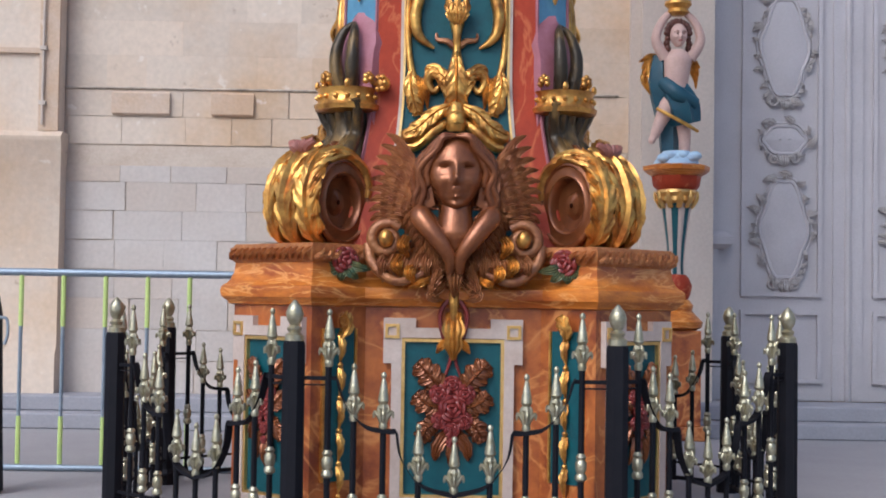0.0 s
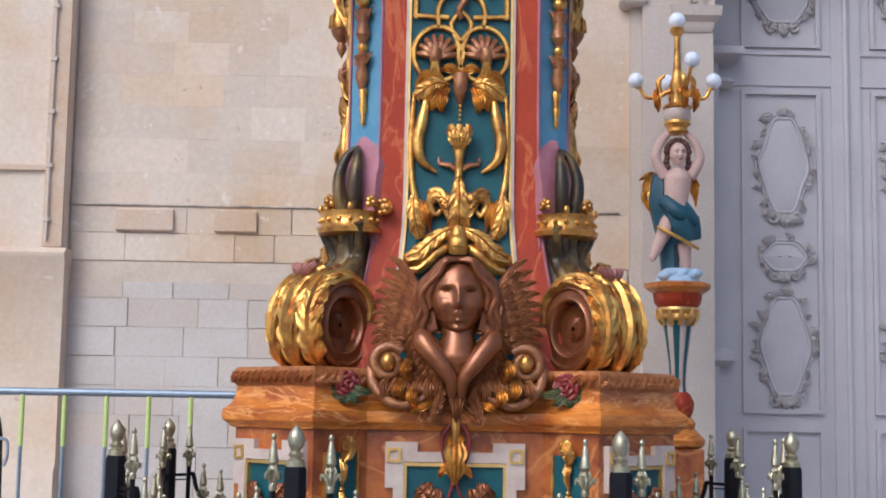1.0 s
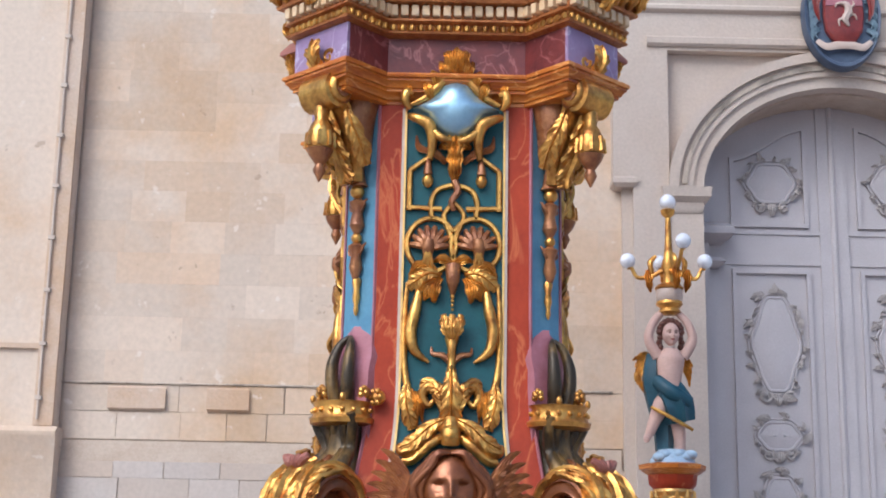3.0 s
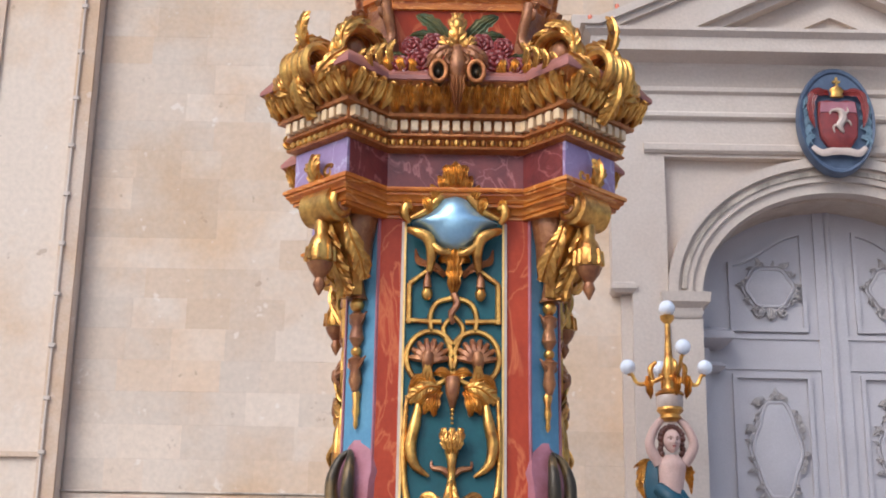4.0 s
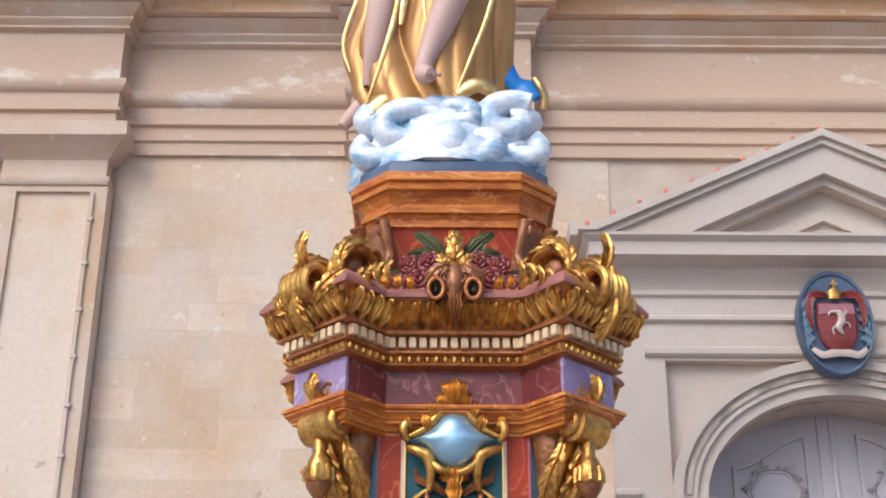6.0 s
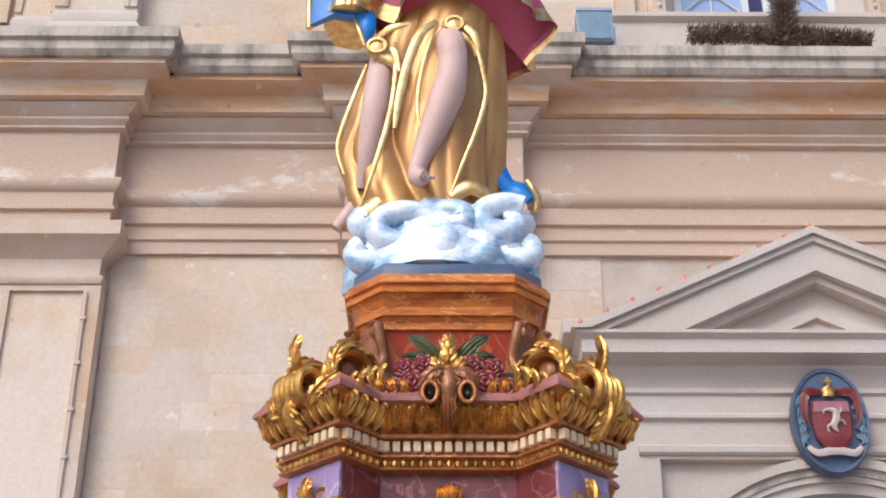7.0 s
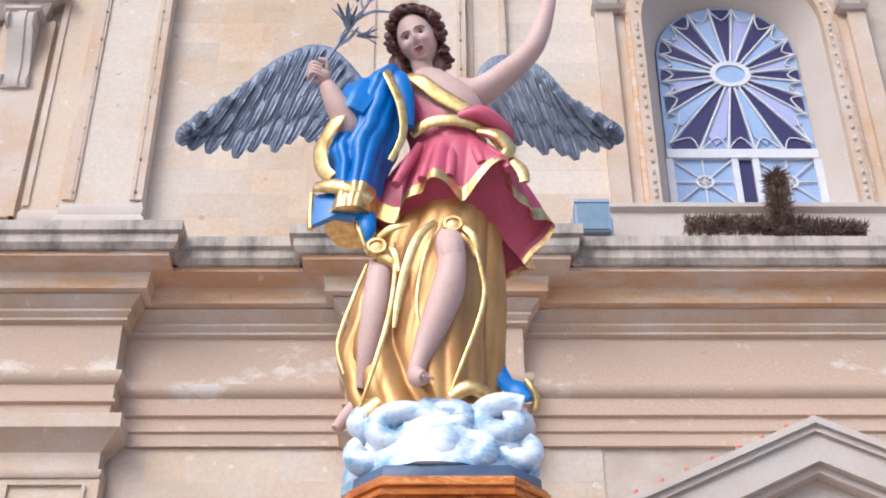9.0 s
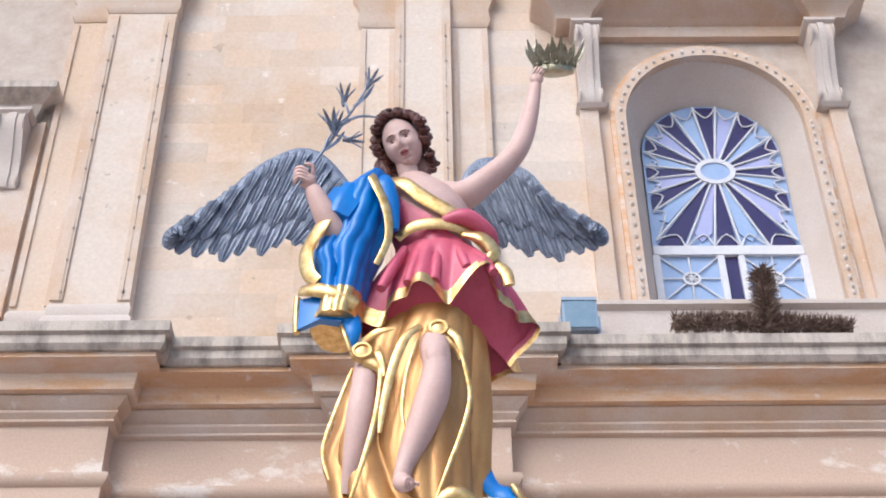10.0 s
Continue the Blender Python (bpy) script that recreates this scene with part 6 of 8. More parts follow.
tm = template(lambda b: (leaf(b, [(0, 0.03, -0.062), (0, -0.006, -0.03), (0, -0.03, 0.012), (0, -0.05, 0.045), (0, -0.078, 0.036)], 0.029, (0, -1, 0.4), 5, 0.008),
                         [leaf(b, [(s * 0.006, 0.02, -0.06), (s * 0.020, -0.014, -0.03), (s * 0.030, -0.036, 0.012), (s * 0.022, -0.056, 0.036)], 0.015, (s * 0.4, -1, 0.4), 3, 0.006, 0, 4) for s in (-1, 1)],
                         ball(b, (0.039, -0.036, 0.036), (0.012, 0.014, 0.018), 0, 6, 4), ball(b, (0.039, -0.005, -0.02), (0.008, 0.012, 0.026), 0, 6, 4)))
for M, w in along(plan(EB[0] + 0.125, EB[1], EB[2] + 0.125, EB[3]), 3.815, 0.062):
    stamp(lb, tm, M)
part("acanthus_band", lb, GOLD, ped, "gilded acanthus cornice band", kind="stuff")


# scroll brackets under the entablature, at the corners
def bracket(bm):
    # fluted S-shaped band, rolled at its head
    path = [(0.70, 3.35), (0.78, 3.36), (0.865, 3.345), (0.905, 3.29), (0.875, 3.235), (0.82, 3.235), (0.785, 3.20), (0.755, 3.12), (0.715, 3.04), (0.68, 2.97), (0.665, 2.90)]
    c = spline([(x, 0, z) for x, z in path], 5)
    rings = []
    for i, p in enumerate(c):
        t = i / (len(c) - 1)
        d = (c[min(i + 1, len(c) - 1)] - c[max(i - 1, 0)]).normalized()
        n = Vector((-d.z, 0, d.x)) * -1
        w = 0.105 * (1 - 0.62 * max(0, t - 0.45) / 0.55)
        rings.append([p - n * -0.012 * (1 if k % 2 else 1.9) + Vector((0, w * (-1 + k / 3), 0)) for k in range(7)] + [p + n * -0.03 + Vector((0, w * 0.9, 0)), p + n * -0.03 - Vector((0, w * 0.9, 0))])
    loft(bm, rings)
    for s in (-1, 1):
        tube(bm, [Vector(p) for p in spiral((0.84, s * 0.10, 3.285), 0.062, 0.018, 1.6, -1.25, (1, 0, 0), (0, 0, 1), 16)], [0.022, 0.020, 0.014], 8, 1)
        acanthus(bm, [(0.80, s * 0.085, 3.22), (0.785, s * 0.115, 3.13), (0.73, s * 0.12, 3.04), (0.68, s * 0.10, 2.96)], 0.045, (0.6, s, 0), 6)
    acanthus(bm, [(0.86, 0, 3.225), (0.82, 0, 3.13), (0.775, 0, 3.03), (0.72, 0, 2.94), (0.71, 0, 2.88)], 0.065, (1, 0, 0.2), 7)
    acanthus(bm, [(0.84, 0, 3.36), (0.91, 0, 3.40), (0.945, 0, 3.46), (0.925, 0, 3.52)], 0.05, (1, 0, 0), 5)
    for s in (-1, 1):
        tube(bm, [Vector(p) for p in spiral((0.885, s * 0.055, 3.44), 0.035, 0.01, 0.5, 1.1 * s, (0, 1, 0), (0, 0, 1), 12)], [0.014, 0.012, 0.008], 7, 1)


quarter("scroll_bracket", bracket, GOLD, "gilded scroll bracket")


def bracket_core(bm):
    for s in (-1, 1):
        ball(bm, (0.83, s * 0.10, 3.27), (0.05, 0.02, 0.05), 0, 10, 6)
    tube(bm, [(0.62, 0, 3.38), (0.66, 0, 3.2), (0.62, 0, 3.0)], [0.12, 0.10, 0.05], 10, 4)
    turned(bm, 0.87, 0, [(0.004, 2.86), (0.03, 2.91), (0.02, 2.94), (0.05, 2.98), (0.062, 3.01)], 10)


quarter("bracket_core", bracket_core, BROWN)


def tassel(bm):
    turned(bm, 0.87, 0, [(0.058, 3.015), (0.066, 3.05), (0.055, 3.10), (0.045, 3.13), (0.03, 3.15), (0.035, 3.19), (0.02, 3.28)], 10)
    for k in range(8):
        a = k * math.pi / 4
        tube(bm, [(0.87 + 0.064 * math.cos(a), 0.064 * math.sin(a), 3.02), (0.87 + 0.058 * math.cos(a), 0.058 * math.sin(a), 3.09)], 0.011, 5, 2)


quarter("tassel", tassel, GOLD)


# corner scrolls and leaves standing on the cornice
def top_scroll(bm):
    # hollow corner volute with a hanging tongue
    for y, r in ((-0.075, 0.024), (-0.04, 0.016), (0.0, 0.020), (0.04, 0.016), (0.075, 0.024)):
        tube(bm, [Vector(p) for p in spiral((0.985, y, 3.945), 0.105, 0.045, -1.3, 0.95, (1, 0, 0), (0, 0, 1), 18)], [r, r, r * 0.7], 7, 1)
    acanthus(bm, [(1.05, 0, 3.90), (1.055, 0, 3.82), (1.01, 0, 3.75), (0.955, 0, 3.70)], 0.055, (1, 0, -0.2), 5)
    acanthus(bm, [(1.0, 0, 4.03), (1.04, 0, 4.09), (1.045, 0, 4.16), (1.02, 0, 4.22)], 0.045, (1, 0, 0), 4)
    for s in (-1, 1):
        acanthus(bm, [(0.98, s * 0.08, 3.83), (1.04, s * 0.14, 3.86), (1.02, s * 0.20, 3.92), (0.97, s * 0.25, 3.97)], 0.045, (1, s * 0.4, 0.2), 5)
        for o in (0.0, 0.03, -0.03):
            tube(bm, [(0.90, s * (0.12 + o), 3.98), (0.93, s * (0.13 + o), 4.07 - abs(o)), (0.87, s * (0.135 + o), 4.165 - abs(o)), (0.77, s * (0.13 + o), 4.18 - abs(o)), (0.70, s * (0.12 + o), 4.12), (0.72, s * (0.12 + o), 4.05)], [0.016, 0.022, 0.024, 0.024, 0.02, 0.010], 8, 4)
        acanthus(bm, [(0.92, s * 0.15, 4.0), (0.935, s * 0.17, 4.09), (0.88, s * 0.18, 4.17), (0.79, s * 0.17, 4.21)], 0.045, (0.5, s * 0.6, 0.5), 6)
        acanthus(bm, [(0.80, s * 0.13, 4.17), (0.72, s * 0.14, 4.19), (0.645, s * 0.13, 4.15), (0.60, s * 0.12, 4.08)], 0.040, (0, s * 0.3, 1), 5)
        for i in range(4):
            acanthus(bm, [(0.875 - 0.012 * i, s * (0.24 + i * 0.055), 3.90), (0.90 - 0.012 * i, s * (0.25 + i * 0.055), 3.955), (0.875 - 0.012 * i, s * (0.255 + i * 0.055), 4.0)], 0.024, (1, 0, 0), 3)


quarter("top_scroll", top_scroll, GOLD, "gilded corner scrolls with leaves")


def top_eye(bm):
    for s in (-1, 1):
        ball(bm, (0.80, s * 0.10, 4.07), (0.07, 0.05, 0.07), 0, 10, 8)
        tube(bm, [Vector(p) for p in spiral((0.66, s * 0.14, 4.07), 0.06, 0.015, 1.5, 1.3, (1, 0, 0), (0, 0, 1), 16)], [0.024, 0.02, 0.014], 7, 2)


quarter("scroll_eye", top_eye, BROWN)

# ---- neck and top slab ----
bm = B()
NK = [(3.97, 0.47, 0.36), (4.06, 0.46, 0.355), (4.10, 0.40, 0.33), (4.2, 0.40, 0.325), (4.3, 0.415, 0.32), (4.40, 0.44, 0.32)]
loft(bm, [[(x, y, z) for x, y in octagon(a, h)] for z, a, h in NK])
part("neck", bm, RED, ped, "red marbled neck")
bm = B()
for k in range(4):
    for x in (-0.345, -0.28, 0.28, 0.345):
        c, s = math.cos(k * math.pi / 2), math.sin(k * math.pi / 2)
        q = [(x - 0.018, -0.475), (x + 0.018, -0.475), (x + 0.018, -0.44), (x - 0.018, -0.44)]
        loft(bm, [[(u * c - v * s, u * s + v * c, z) for u, v in q] for z in (3.98, 4.12)])
part("blue_pilaster", bm, BLUE, ped, "small blue pilasters at the neck")
bm = B()
loft(bm, [[(x, y, z) for x, y in octagon(a, h)] for z, a, h in ((4.36, 0.43, 0.315), (4.385, 0.432, 0.315), (4.388, 0.452, 0.325), (4.41, 0.455, 0.325), (4.413, 0.438, 0.32), (4.43, 0.44, 0.32), (4.455, 0.456, 0.322), (4.458, 0.476, 0.33), (4.484, 0.48, 0.33), (4.488, 0.46, 0.328), (4.51, 0.462, 0.328), (4.55, 0.485, 0.332), (4.565, 0.50, 0.335), (4.568, 0.522, 0.34), (4.592, 0.528, 0.34), (4.596, 0.51, 0.336), (4.612, 0.512, 0.336), (4.616, 0.535, 0.34), (4.648, 0.538, 0.34), (4.652, 0.522, 0.34), (4.67, 0.52, 0.34))])
part("top_moulding", bm, WOODY, ped, "orange grained top moulding", 20)


def neck_scroll(bm):
    for s in (-1, 1):
        tube(bm, [(0.60, s * 0.09, 4.40), (0.585, s * 0.10, 4.33), (0.555, s * 0.10, 4.22), (0.60, s * 0.09, 4.15), (0.66, s * 0.08, 4.14)], [0.035, 0.03, 0.024, 0.024, 0.018], 8, 5)
        tube(bm, [Vector(p) for p in spiral((0.60, s * 0.085, 4.36), 0.05, 0.015, 0.5, 1.2, (1, 0, 0), (0, 0, 1), 14)], [0.018, 0.014], 7, 2)
    box(bm, 0.46, 0.57, -0.08, 0.08, 4.0, 4.40)


quarter("neck_scroll", neck_scroll, BROWN, "brown scrolls at the neck corners")
bm = B()
loft(bm, [[(x, y, z) for x, y in octagon(a, h)] for z, a, h in ((4.66, 0.495, 0.335), (4.74, 0.49, 0.33), (4.752, 0.48, 0.325))])
part("top_slab", bm, SLATE, ped, "slate blue top slab")


# rose and mask cluster on the cornice, before the neck
def four(name, make, m, label=""):
    bm = B()
    make(bm)
    f = part(name, bm, m, ped, label, 60)
    for j in (1, 2, 3):
        o = f.copy()
        scene.collection.objects.link(o)
        o.rotation_euler.z = j * math.pi / 2


for s in (-1, 1):
    for x, z, r in ((0.175, 3.99, 0.075), (0.275, 3.96, 0.066), (0.115, 4.085, 0.06), (0.35, 3.945, 0.05), (0.215, 4.07, 0.055)):
        four("crest_rose", lambda b: rose(b, (s * x, -0.685, z), r), ROSE)
    four("crest_volute", lambda b: tube(b, [(s * 0.088 + 0.036 * math.cos(a), -0.79, 3.905 + 0.052 * math.sin(a)) for a in [2 * math.pi * k / 18 for k in range(19)]], 0.011, 8, 1), CARVED)
    four("crest_eye", lambda b: loft(b, [[(s * 0.088 + r * 0.036 * math.cos(a), y, 3.905 + r * 0.052 * math.sin(a)) for a in [2 * math.pi * k / 16 for k in range(16)]] for r, y in ((1, -0.70), (1, -0.775), (0.8, -0.755), (0.4, -0.75), (0.3, -0.775), (0.1, -0.78))]), OLIVE)
    for i in range(3):
        four("crest_curl", lambda b: leaf(b, [(s * (0.20 + i * 0.06), -0.68, 3.90), (s * (0.21 + i * 0.06), -0.72, 3.97), (s * (0.22 + i * 0.06), -0.69, 4.02)], 0.026, (0, -1, 0), 3, 0.008), GOLD)
four("crest_tongue", lambda b: leaf(b, [(0, -0.74, 3.92), (0, -0.78, 3.87), (0, -0.76, 3.79), (0, -0.73, 3.73)], 0.042, (0, -1, 0), 4, 0.016), BROWN)


def crest_gold(bm):
    acanthus(bm, [(0, -0.62, 4.04), (0, -0.67, 4.12), (0, -0.66, 4.20), (0, -0.62, 4.28)], 0.045, (0, -1, 0), 5)
    ball(bm, (0, -0.655, 4.20), (0.030, 0.03, 0.042), 0, 10, 8)
    for s in (-1, 1):
        acanthus(bm, [(s * 0.02, -0.68, 4.04), (s * 0.05, -0.72, 4.07), (s * 0.075, -0.70, 4.12)], 0.03, (0, -1, 0.2), 4)


for s in (-1, 1):
    for pts, w in (([(0.05, -0.60, 4.15), (0.13, -0.62, 4.23), (0.20, -0.60, 4.28)], 0.05),
                   ([(0.05, -0.62, 4.10), (0.15, -0.64, 4.15), (0.24, -0.62, 4.15)], 0.04),
                   ([(0.2, -0.62, 4.0), (0.30, -0.64, 4.04), (0.34, -0.62, 4.02)], 0.035)):
        four("crest_leaf", lambda b: leaf(b, [(s * p[0], p[1], p[2]) for p in pts], w, (0, -1, 0), 5, 0.008, 1), [ROSE, GREEN], "dark green carved leaf")


def crest_mask(bm):
    tube(bm, [(0, -0.66, 4.06), (0, -0.73, 4.0), (0, -0.76, 3.93), (0, -0.75, 3.86)], [0.04, 0.055, 0.05, 0.03], 10, 5, ridges=4)
    for s in (-1, 1):
        acanthus(bm, [(s * 0.01, -0.73, 4.03), (s * 0.05, -0.78, 4.02), (s * 0.10, -0.79, 3.985), (s * 0.135, -0.76, 3.93)], 0.035, (0, -1, 0.4), 5)
        tube(bm, [Vector(p) for p in spiral((s * 0.03, -0.775, 3.965), 0.026, 0.008, 1.6, -1.1 * s, (1, 0, 0), (0, 0, 1), 10)], [0.010, 0.008], 6, 1)


for nm, mk, m, lb in (("crest_bud", crest_gold, GOLD, ""), ("crest_mask", crest_mask, BROWN, "brown carved scroll mask")):
    bm = B()
    mk(bm)
    first = part(nm, bm, m, ped, lb, 60)
    for j in (1, 2, 3):
        o = first.copy()
        scene.collection.objects.link(o)
        o.rotation_euler.z = j * math.pi / 2


# ---- the winged statue on its cloud, one carved and painted piece ----
S_MATS = [CLOUD, ROBE_GOLD, ROBE_TRIM, ROBE_PINK, ROBE_BLUE, SKIN, HAIR, FEATHER, LILY, FINIAL, WHITE, LIP]
mCL, mGO, mTR, mPI, mBL, mSK, mHA, mFE, mLI, mCR, mWH, mLP = range(12)
bm = B()
ry = random.Random(21)

def ridge(x):
    """Cloth folds: rounded crests with narrow valleys between them."""
    return 2 * abs(math.sin(x / 2)) ** 0.75 - 1.2


# cloud
SY = 6.2
rings = []
for i in range(9):
    z = 4.745 + 0.42 * i / 8
    k = 1.02 - 0.22 * (i / 8) ** 2
    ring = []
    for j in range(28):
        a = 2 * math.pi * j / 28
        q = 0.06 * noise.noise((math.cos(a) * 3, math.sin(a) * 3, z * 7))
        ring.append((-0.03 + (0.50 * k + q) * math.cos(a), SY + (0.44 * k + q) * math.sin(a), z + 0.02 * math.sin(3 * a)))
    rings.append(ring)
loft(bm, rings, mCL)
for cx, cz, r, y, a0, tn in ((-0.24, 4.99, 0.19, 5.86, 0.3, 1.15), (0.30, 5.06, 0.17, 5.88, 0.9, 1.1), (0.12, 4.89, 0.16, 5.84, 2.6, 1.0), (-0.40, 4.88, 0.10, 5.92, 2.2, 1.0), (0.36, 4.90, 0.10, 5.92, 1.0, -1.0), (-0.06, 4.86, 0.10, 5.83, 0.4, -1.0), (-0.40, 5.08, 0.09, 5.94, 0.9, 1.0), (0.02, 5.06, 0.09, 5.86, 2.4, -1.0)):
    tube(bm, [Vector(p) for p in spiral((cx, y, cz), r, 0.03, a0, tn, (1, 0, 0), (0, 0, 0.72), 16)], [0.06, 0.075, 0.065, 0.04], 10, 2, mCL)
for i in range(5):
    a = math.pi * (1.03 + 0.94 * i / 4)
    ball(bm, (-0.03 + 0.41 * math.cos(a), SY + 0.36 * math.sin(a), 4.86 + 0.14 * ry.random()), (0.13, 0.10, 0.12 + 0.03 * ry.random()), mCL, 12, 8)
for x, z in ((-0.40, 5.06), (-0.22, 5.11), (0.0, 5.07), (0.22, 5.14), (0.38, 5.10)):
    ball(bm, (x, 5.98, z), (0.10, 0.12, 0.07), mCL, 12, 8)


# gold skirt in deep pleats
def outline(tab, z):
    for (z0, a0, b0), (z1, a1, b1) in zip(tab, tab[1:]):
        if z <= z1:
            t = max(0.0, (z - z0) / (z1 - z0))
            t = t * t * (3 - 2 * t)
            return a0 + (a1 - a0) * t, b0 + (b1 - b0) * t
    return tab[-1][1:]


SK = [(5.0, -0.50, 0.27), (5.14, -0.47, 0.27), (5.38, -0.55, 0.29), (5.60, -0.60, 0.31), (5.94, -0.53, 0.33), (6.3, -0.44, 0.335), (6.6, -0.32, 0.32), (6.9, -0.24, 0.30)]
rings = []
NA = 180
for i in range(34):
    z = 5.0 + 1.85 * i / 33
    l, r = outline(SK, z)
    c, w = (l + r) / 2, (r - l) / 2
    dep = 0.24 + 0.05 * (6.6 - z) / 1.6
    ring = []
    for j in range(NA):
        a = 2 * math.pi * j / NA
        tw = (6.4 - z) * 0.35
        pl = 1 + min(1, (6.9 - z) * 1.2) * (0.15 * ridge(7 * a + tw * 4.2 + 1.8 * math.sin(2 * a + 0.6) + 0.5 * math.sin(3 * z)) + 0.03 * ridge(15 * a - tw * 2.4 + 1.2 * math.sin(5 * a)))
        ring.append((c + w * math.cos(a) * (0.5 + 0.5 * pl), 6.15 - dep * math.sin(a) * pl, z))
    rings.append(ring)
loft(bm, rings, mGO)
# legs
tube(bm, [(0.03, 6.0, 6.36), (0.02, 5.86, 6.22), (0.03, 5.81, 6.05), (0.0, 5.82, 5.85), (-0.08, 5.84, 5.62), (-0.15, 5.84, 5.42), (-0.165, 5.84, 5.34)], [0.10, 0.090, 0.082, 0.096, 0.082, 0.050, 0.048], 18, 6, mSK)
ball(bm, (0.026, 5.758, 6.10), (0.06, 0.03, 0.09), mSK, 12, 8)
tube(bm, [(-0.165, 5.86, 5.36), (-0.16, 5.80, 5.29), (-0.12, 5.74, 5.255)], [0.05, 0.052, 0.036], 10, 4, mSK)
for k in range(5):
    ball(bm, (-0.145 + k * 0.017, 5.725, 5.25 - k * 0.002), (0.010, 0.02, 0.012), mSK, 6, 4)
tube(bm, [(-0.37, 5.98, 6.20), (-0.385, 5.90, 6.0), (-0.40, 5.89, 5.78), (-0.43, 5.93, 5.55), (-0.46, 6.02, 5.35)], [0.075, 0.076, 0.084, 0.066, 0.042], 16, 6, mSK)
tube(bm, [(-0.48, 6.10, 5.32), (-0.56, 6.12, 5.22), (-0.61, 6.12, 5.15)], [0.045, 0.045, 0.03], 10, 4, mSK)
# gold trims of the slit skirt
for pts, w in (([(0.10, 5.85, 6.36), (0.155, 5.80, 6.20), (0.20, 5.81, 6.0), (0.215, 5.83, 5.85), (0.17, 5.83, 5.65), (0.09, 5.83, 5.42), (0.02, 5.84, 5.22)], 0.022),
               ([(-0.05, 5.84, 6.34), (-0.10, 5.80, 6.18), (-0.145, 5.80, 5.98), (-0.165, 5.80, 5.75), (-0.14, 5.80, 5.6)], 0.020),
               ([(-0.31, 5.87, 6.24), (-0.29, 5.83, 6.1), (-0.30, 5.82, 5.85), (-0.34, 5.82, 5.6), (-0.42, 5.85, 5.3), (-0.48, 5.90, 5.12)], 0.026),
               ([(-0.46, 5.96, 6.15), (-0.53, 5.96, 5.92), (-0.61, 5.98, 5.62), (-0.57, 5.98, 5.42)], 0.022)):
    tube(bm, pts, [w * 0.4, w * 0.65, w * 0.65, w * 0.3], 10, 8, mTR, squash=0.4)
for pts, w in (([(-0.06, 5.83, 6.36), (-0.15, 5.80, 6.25), (-0.22, 5.80, 6.05), (-0.27, 5.81, 5.80), (-0.29, 5.82, 5.62)], 0.055),
               ([(0.09, 5.82, 6.33), (0.15, 5.79, 6.24), (0.18, 5.80, 6.12)], 0.05),
               ([(-0.36, 5.86, 6.20), (-0.30, 5.82, 6.14), (-0.27, 5.82, 6.0)], 0.05),
               ([(-0.40, 5.88, 6.28), (-0.32, 5.84, 6.32), (-0.22, 5.83, 6.34)], 0.05)):
    tube(bm, pts, [w * 0.4, w * 0.55, w * 0.45, w * 0.2], 12, 8, mTR, squash=0.3)
tube(bm, [(-0.50, 5.98, 5.10), (-0.43, 5.91, 5.13), (-0.36, 5.88, 5.19)], [0.06, 0.075, 0.05], 8, 4, mTR, squash=0.5)
tube(bm, [(0.02, 5.86, 5.20), (0.12, 5.85, 5.26), (0.22, 5.87, 5.22)], [0.04, 0.05, 0.04], 8, 4, mTR, squash=0.5)
for x, z in ((0.04, 6.33), (-0.40, 6.17)):
    ball(bm, (x, 5.835, z), (0.075, 0.03, 0.07), mTR, 12, 8)
    tube(bm, [(x + 0.05 * math.cos(a), 5.81, z + 0.046 * math.sin(a)) for a in [2 * math.pi * i / 10 for i in range(11)]], 0.014, 6, 2, mTR)
    tube(bm, [(x + 0.02, 5.84, z - 0.05), (x + 0.11, 5.84, z - 0.10), (x + 0.13, 5.85, z - 0.20)], [0.045, 0.04, 0.015], 8, 4, mTR, squash=0.5)

# pink tunic skirt: ruffled hem with a broad gold border
HEM = [6.50, 6.60, 6.74, 6.60, 6.54, 6.46, 6.44, 6.44, 6.42, 6.40, 6.36, 6.36]
rings, rm = [], []
NT, NR = 168, 16
for i in range(NR + 3):
    t = min(i / NR, 1.0)
    inner = 0.0 if i <= NR else 0.035 * (i - NR)
    ring = []
    for j in range(NT):
        a = 2 * math.pi * j / NT
        x = a / (2 * math.pi) * 12
        hz = HEM[int(x) % 12] + (HEM[(int(x) + 1) % 12] - HEM[int(x) % 12]) * (x - int(x))
        rf = 1.1 * math.sin(7 * a + 0.6) + 0.6 * math.sin(11 * a + 1.3)
        cx0, wx0, wy0 = 0.07, 0.285, 0.24
        cx1 = 0.06
        wx1 = 0.52 if math.cos(a) > 0 else 0.49
        wy1 = 0.34
        f = t ** 0.8
        k = 1 + 0.085 * rf * t + (0.05 * ridge(11 * a + 3.5 * t + math.sin(3 * a)) + 0.025 * ridge(23 * a - 2.5 * t)) * min(1, 3 * t) - inner
        ring.append(((cx0 + (cx1 - cx0) * f) + (wx0 + (wx1 - wx0) * f) * math.cos(a) * k, 6.13 - (wy0 + (wy1 - wy0) * f) * math.sin(a) * k, 7.08 - 0.10 * math.cos(a) * 0.3 + (hz + 0.05 * rf - 7.08) * t + inner * 0.8))
    rings.append(ring)
    rm.append(mTR if NR - 3 <= i <= NR else mPI)
loft(bm, rings, mPI, True, rm)


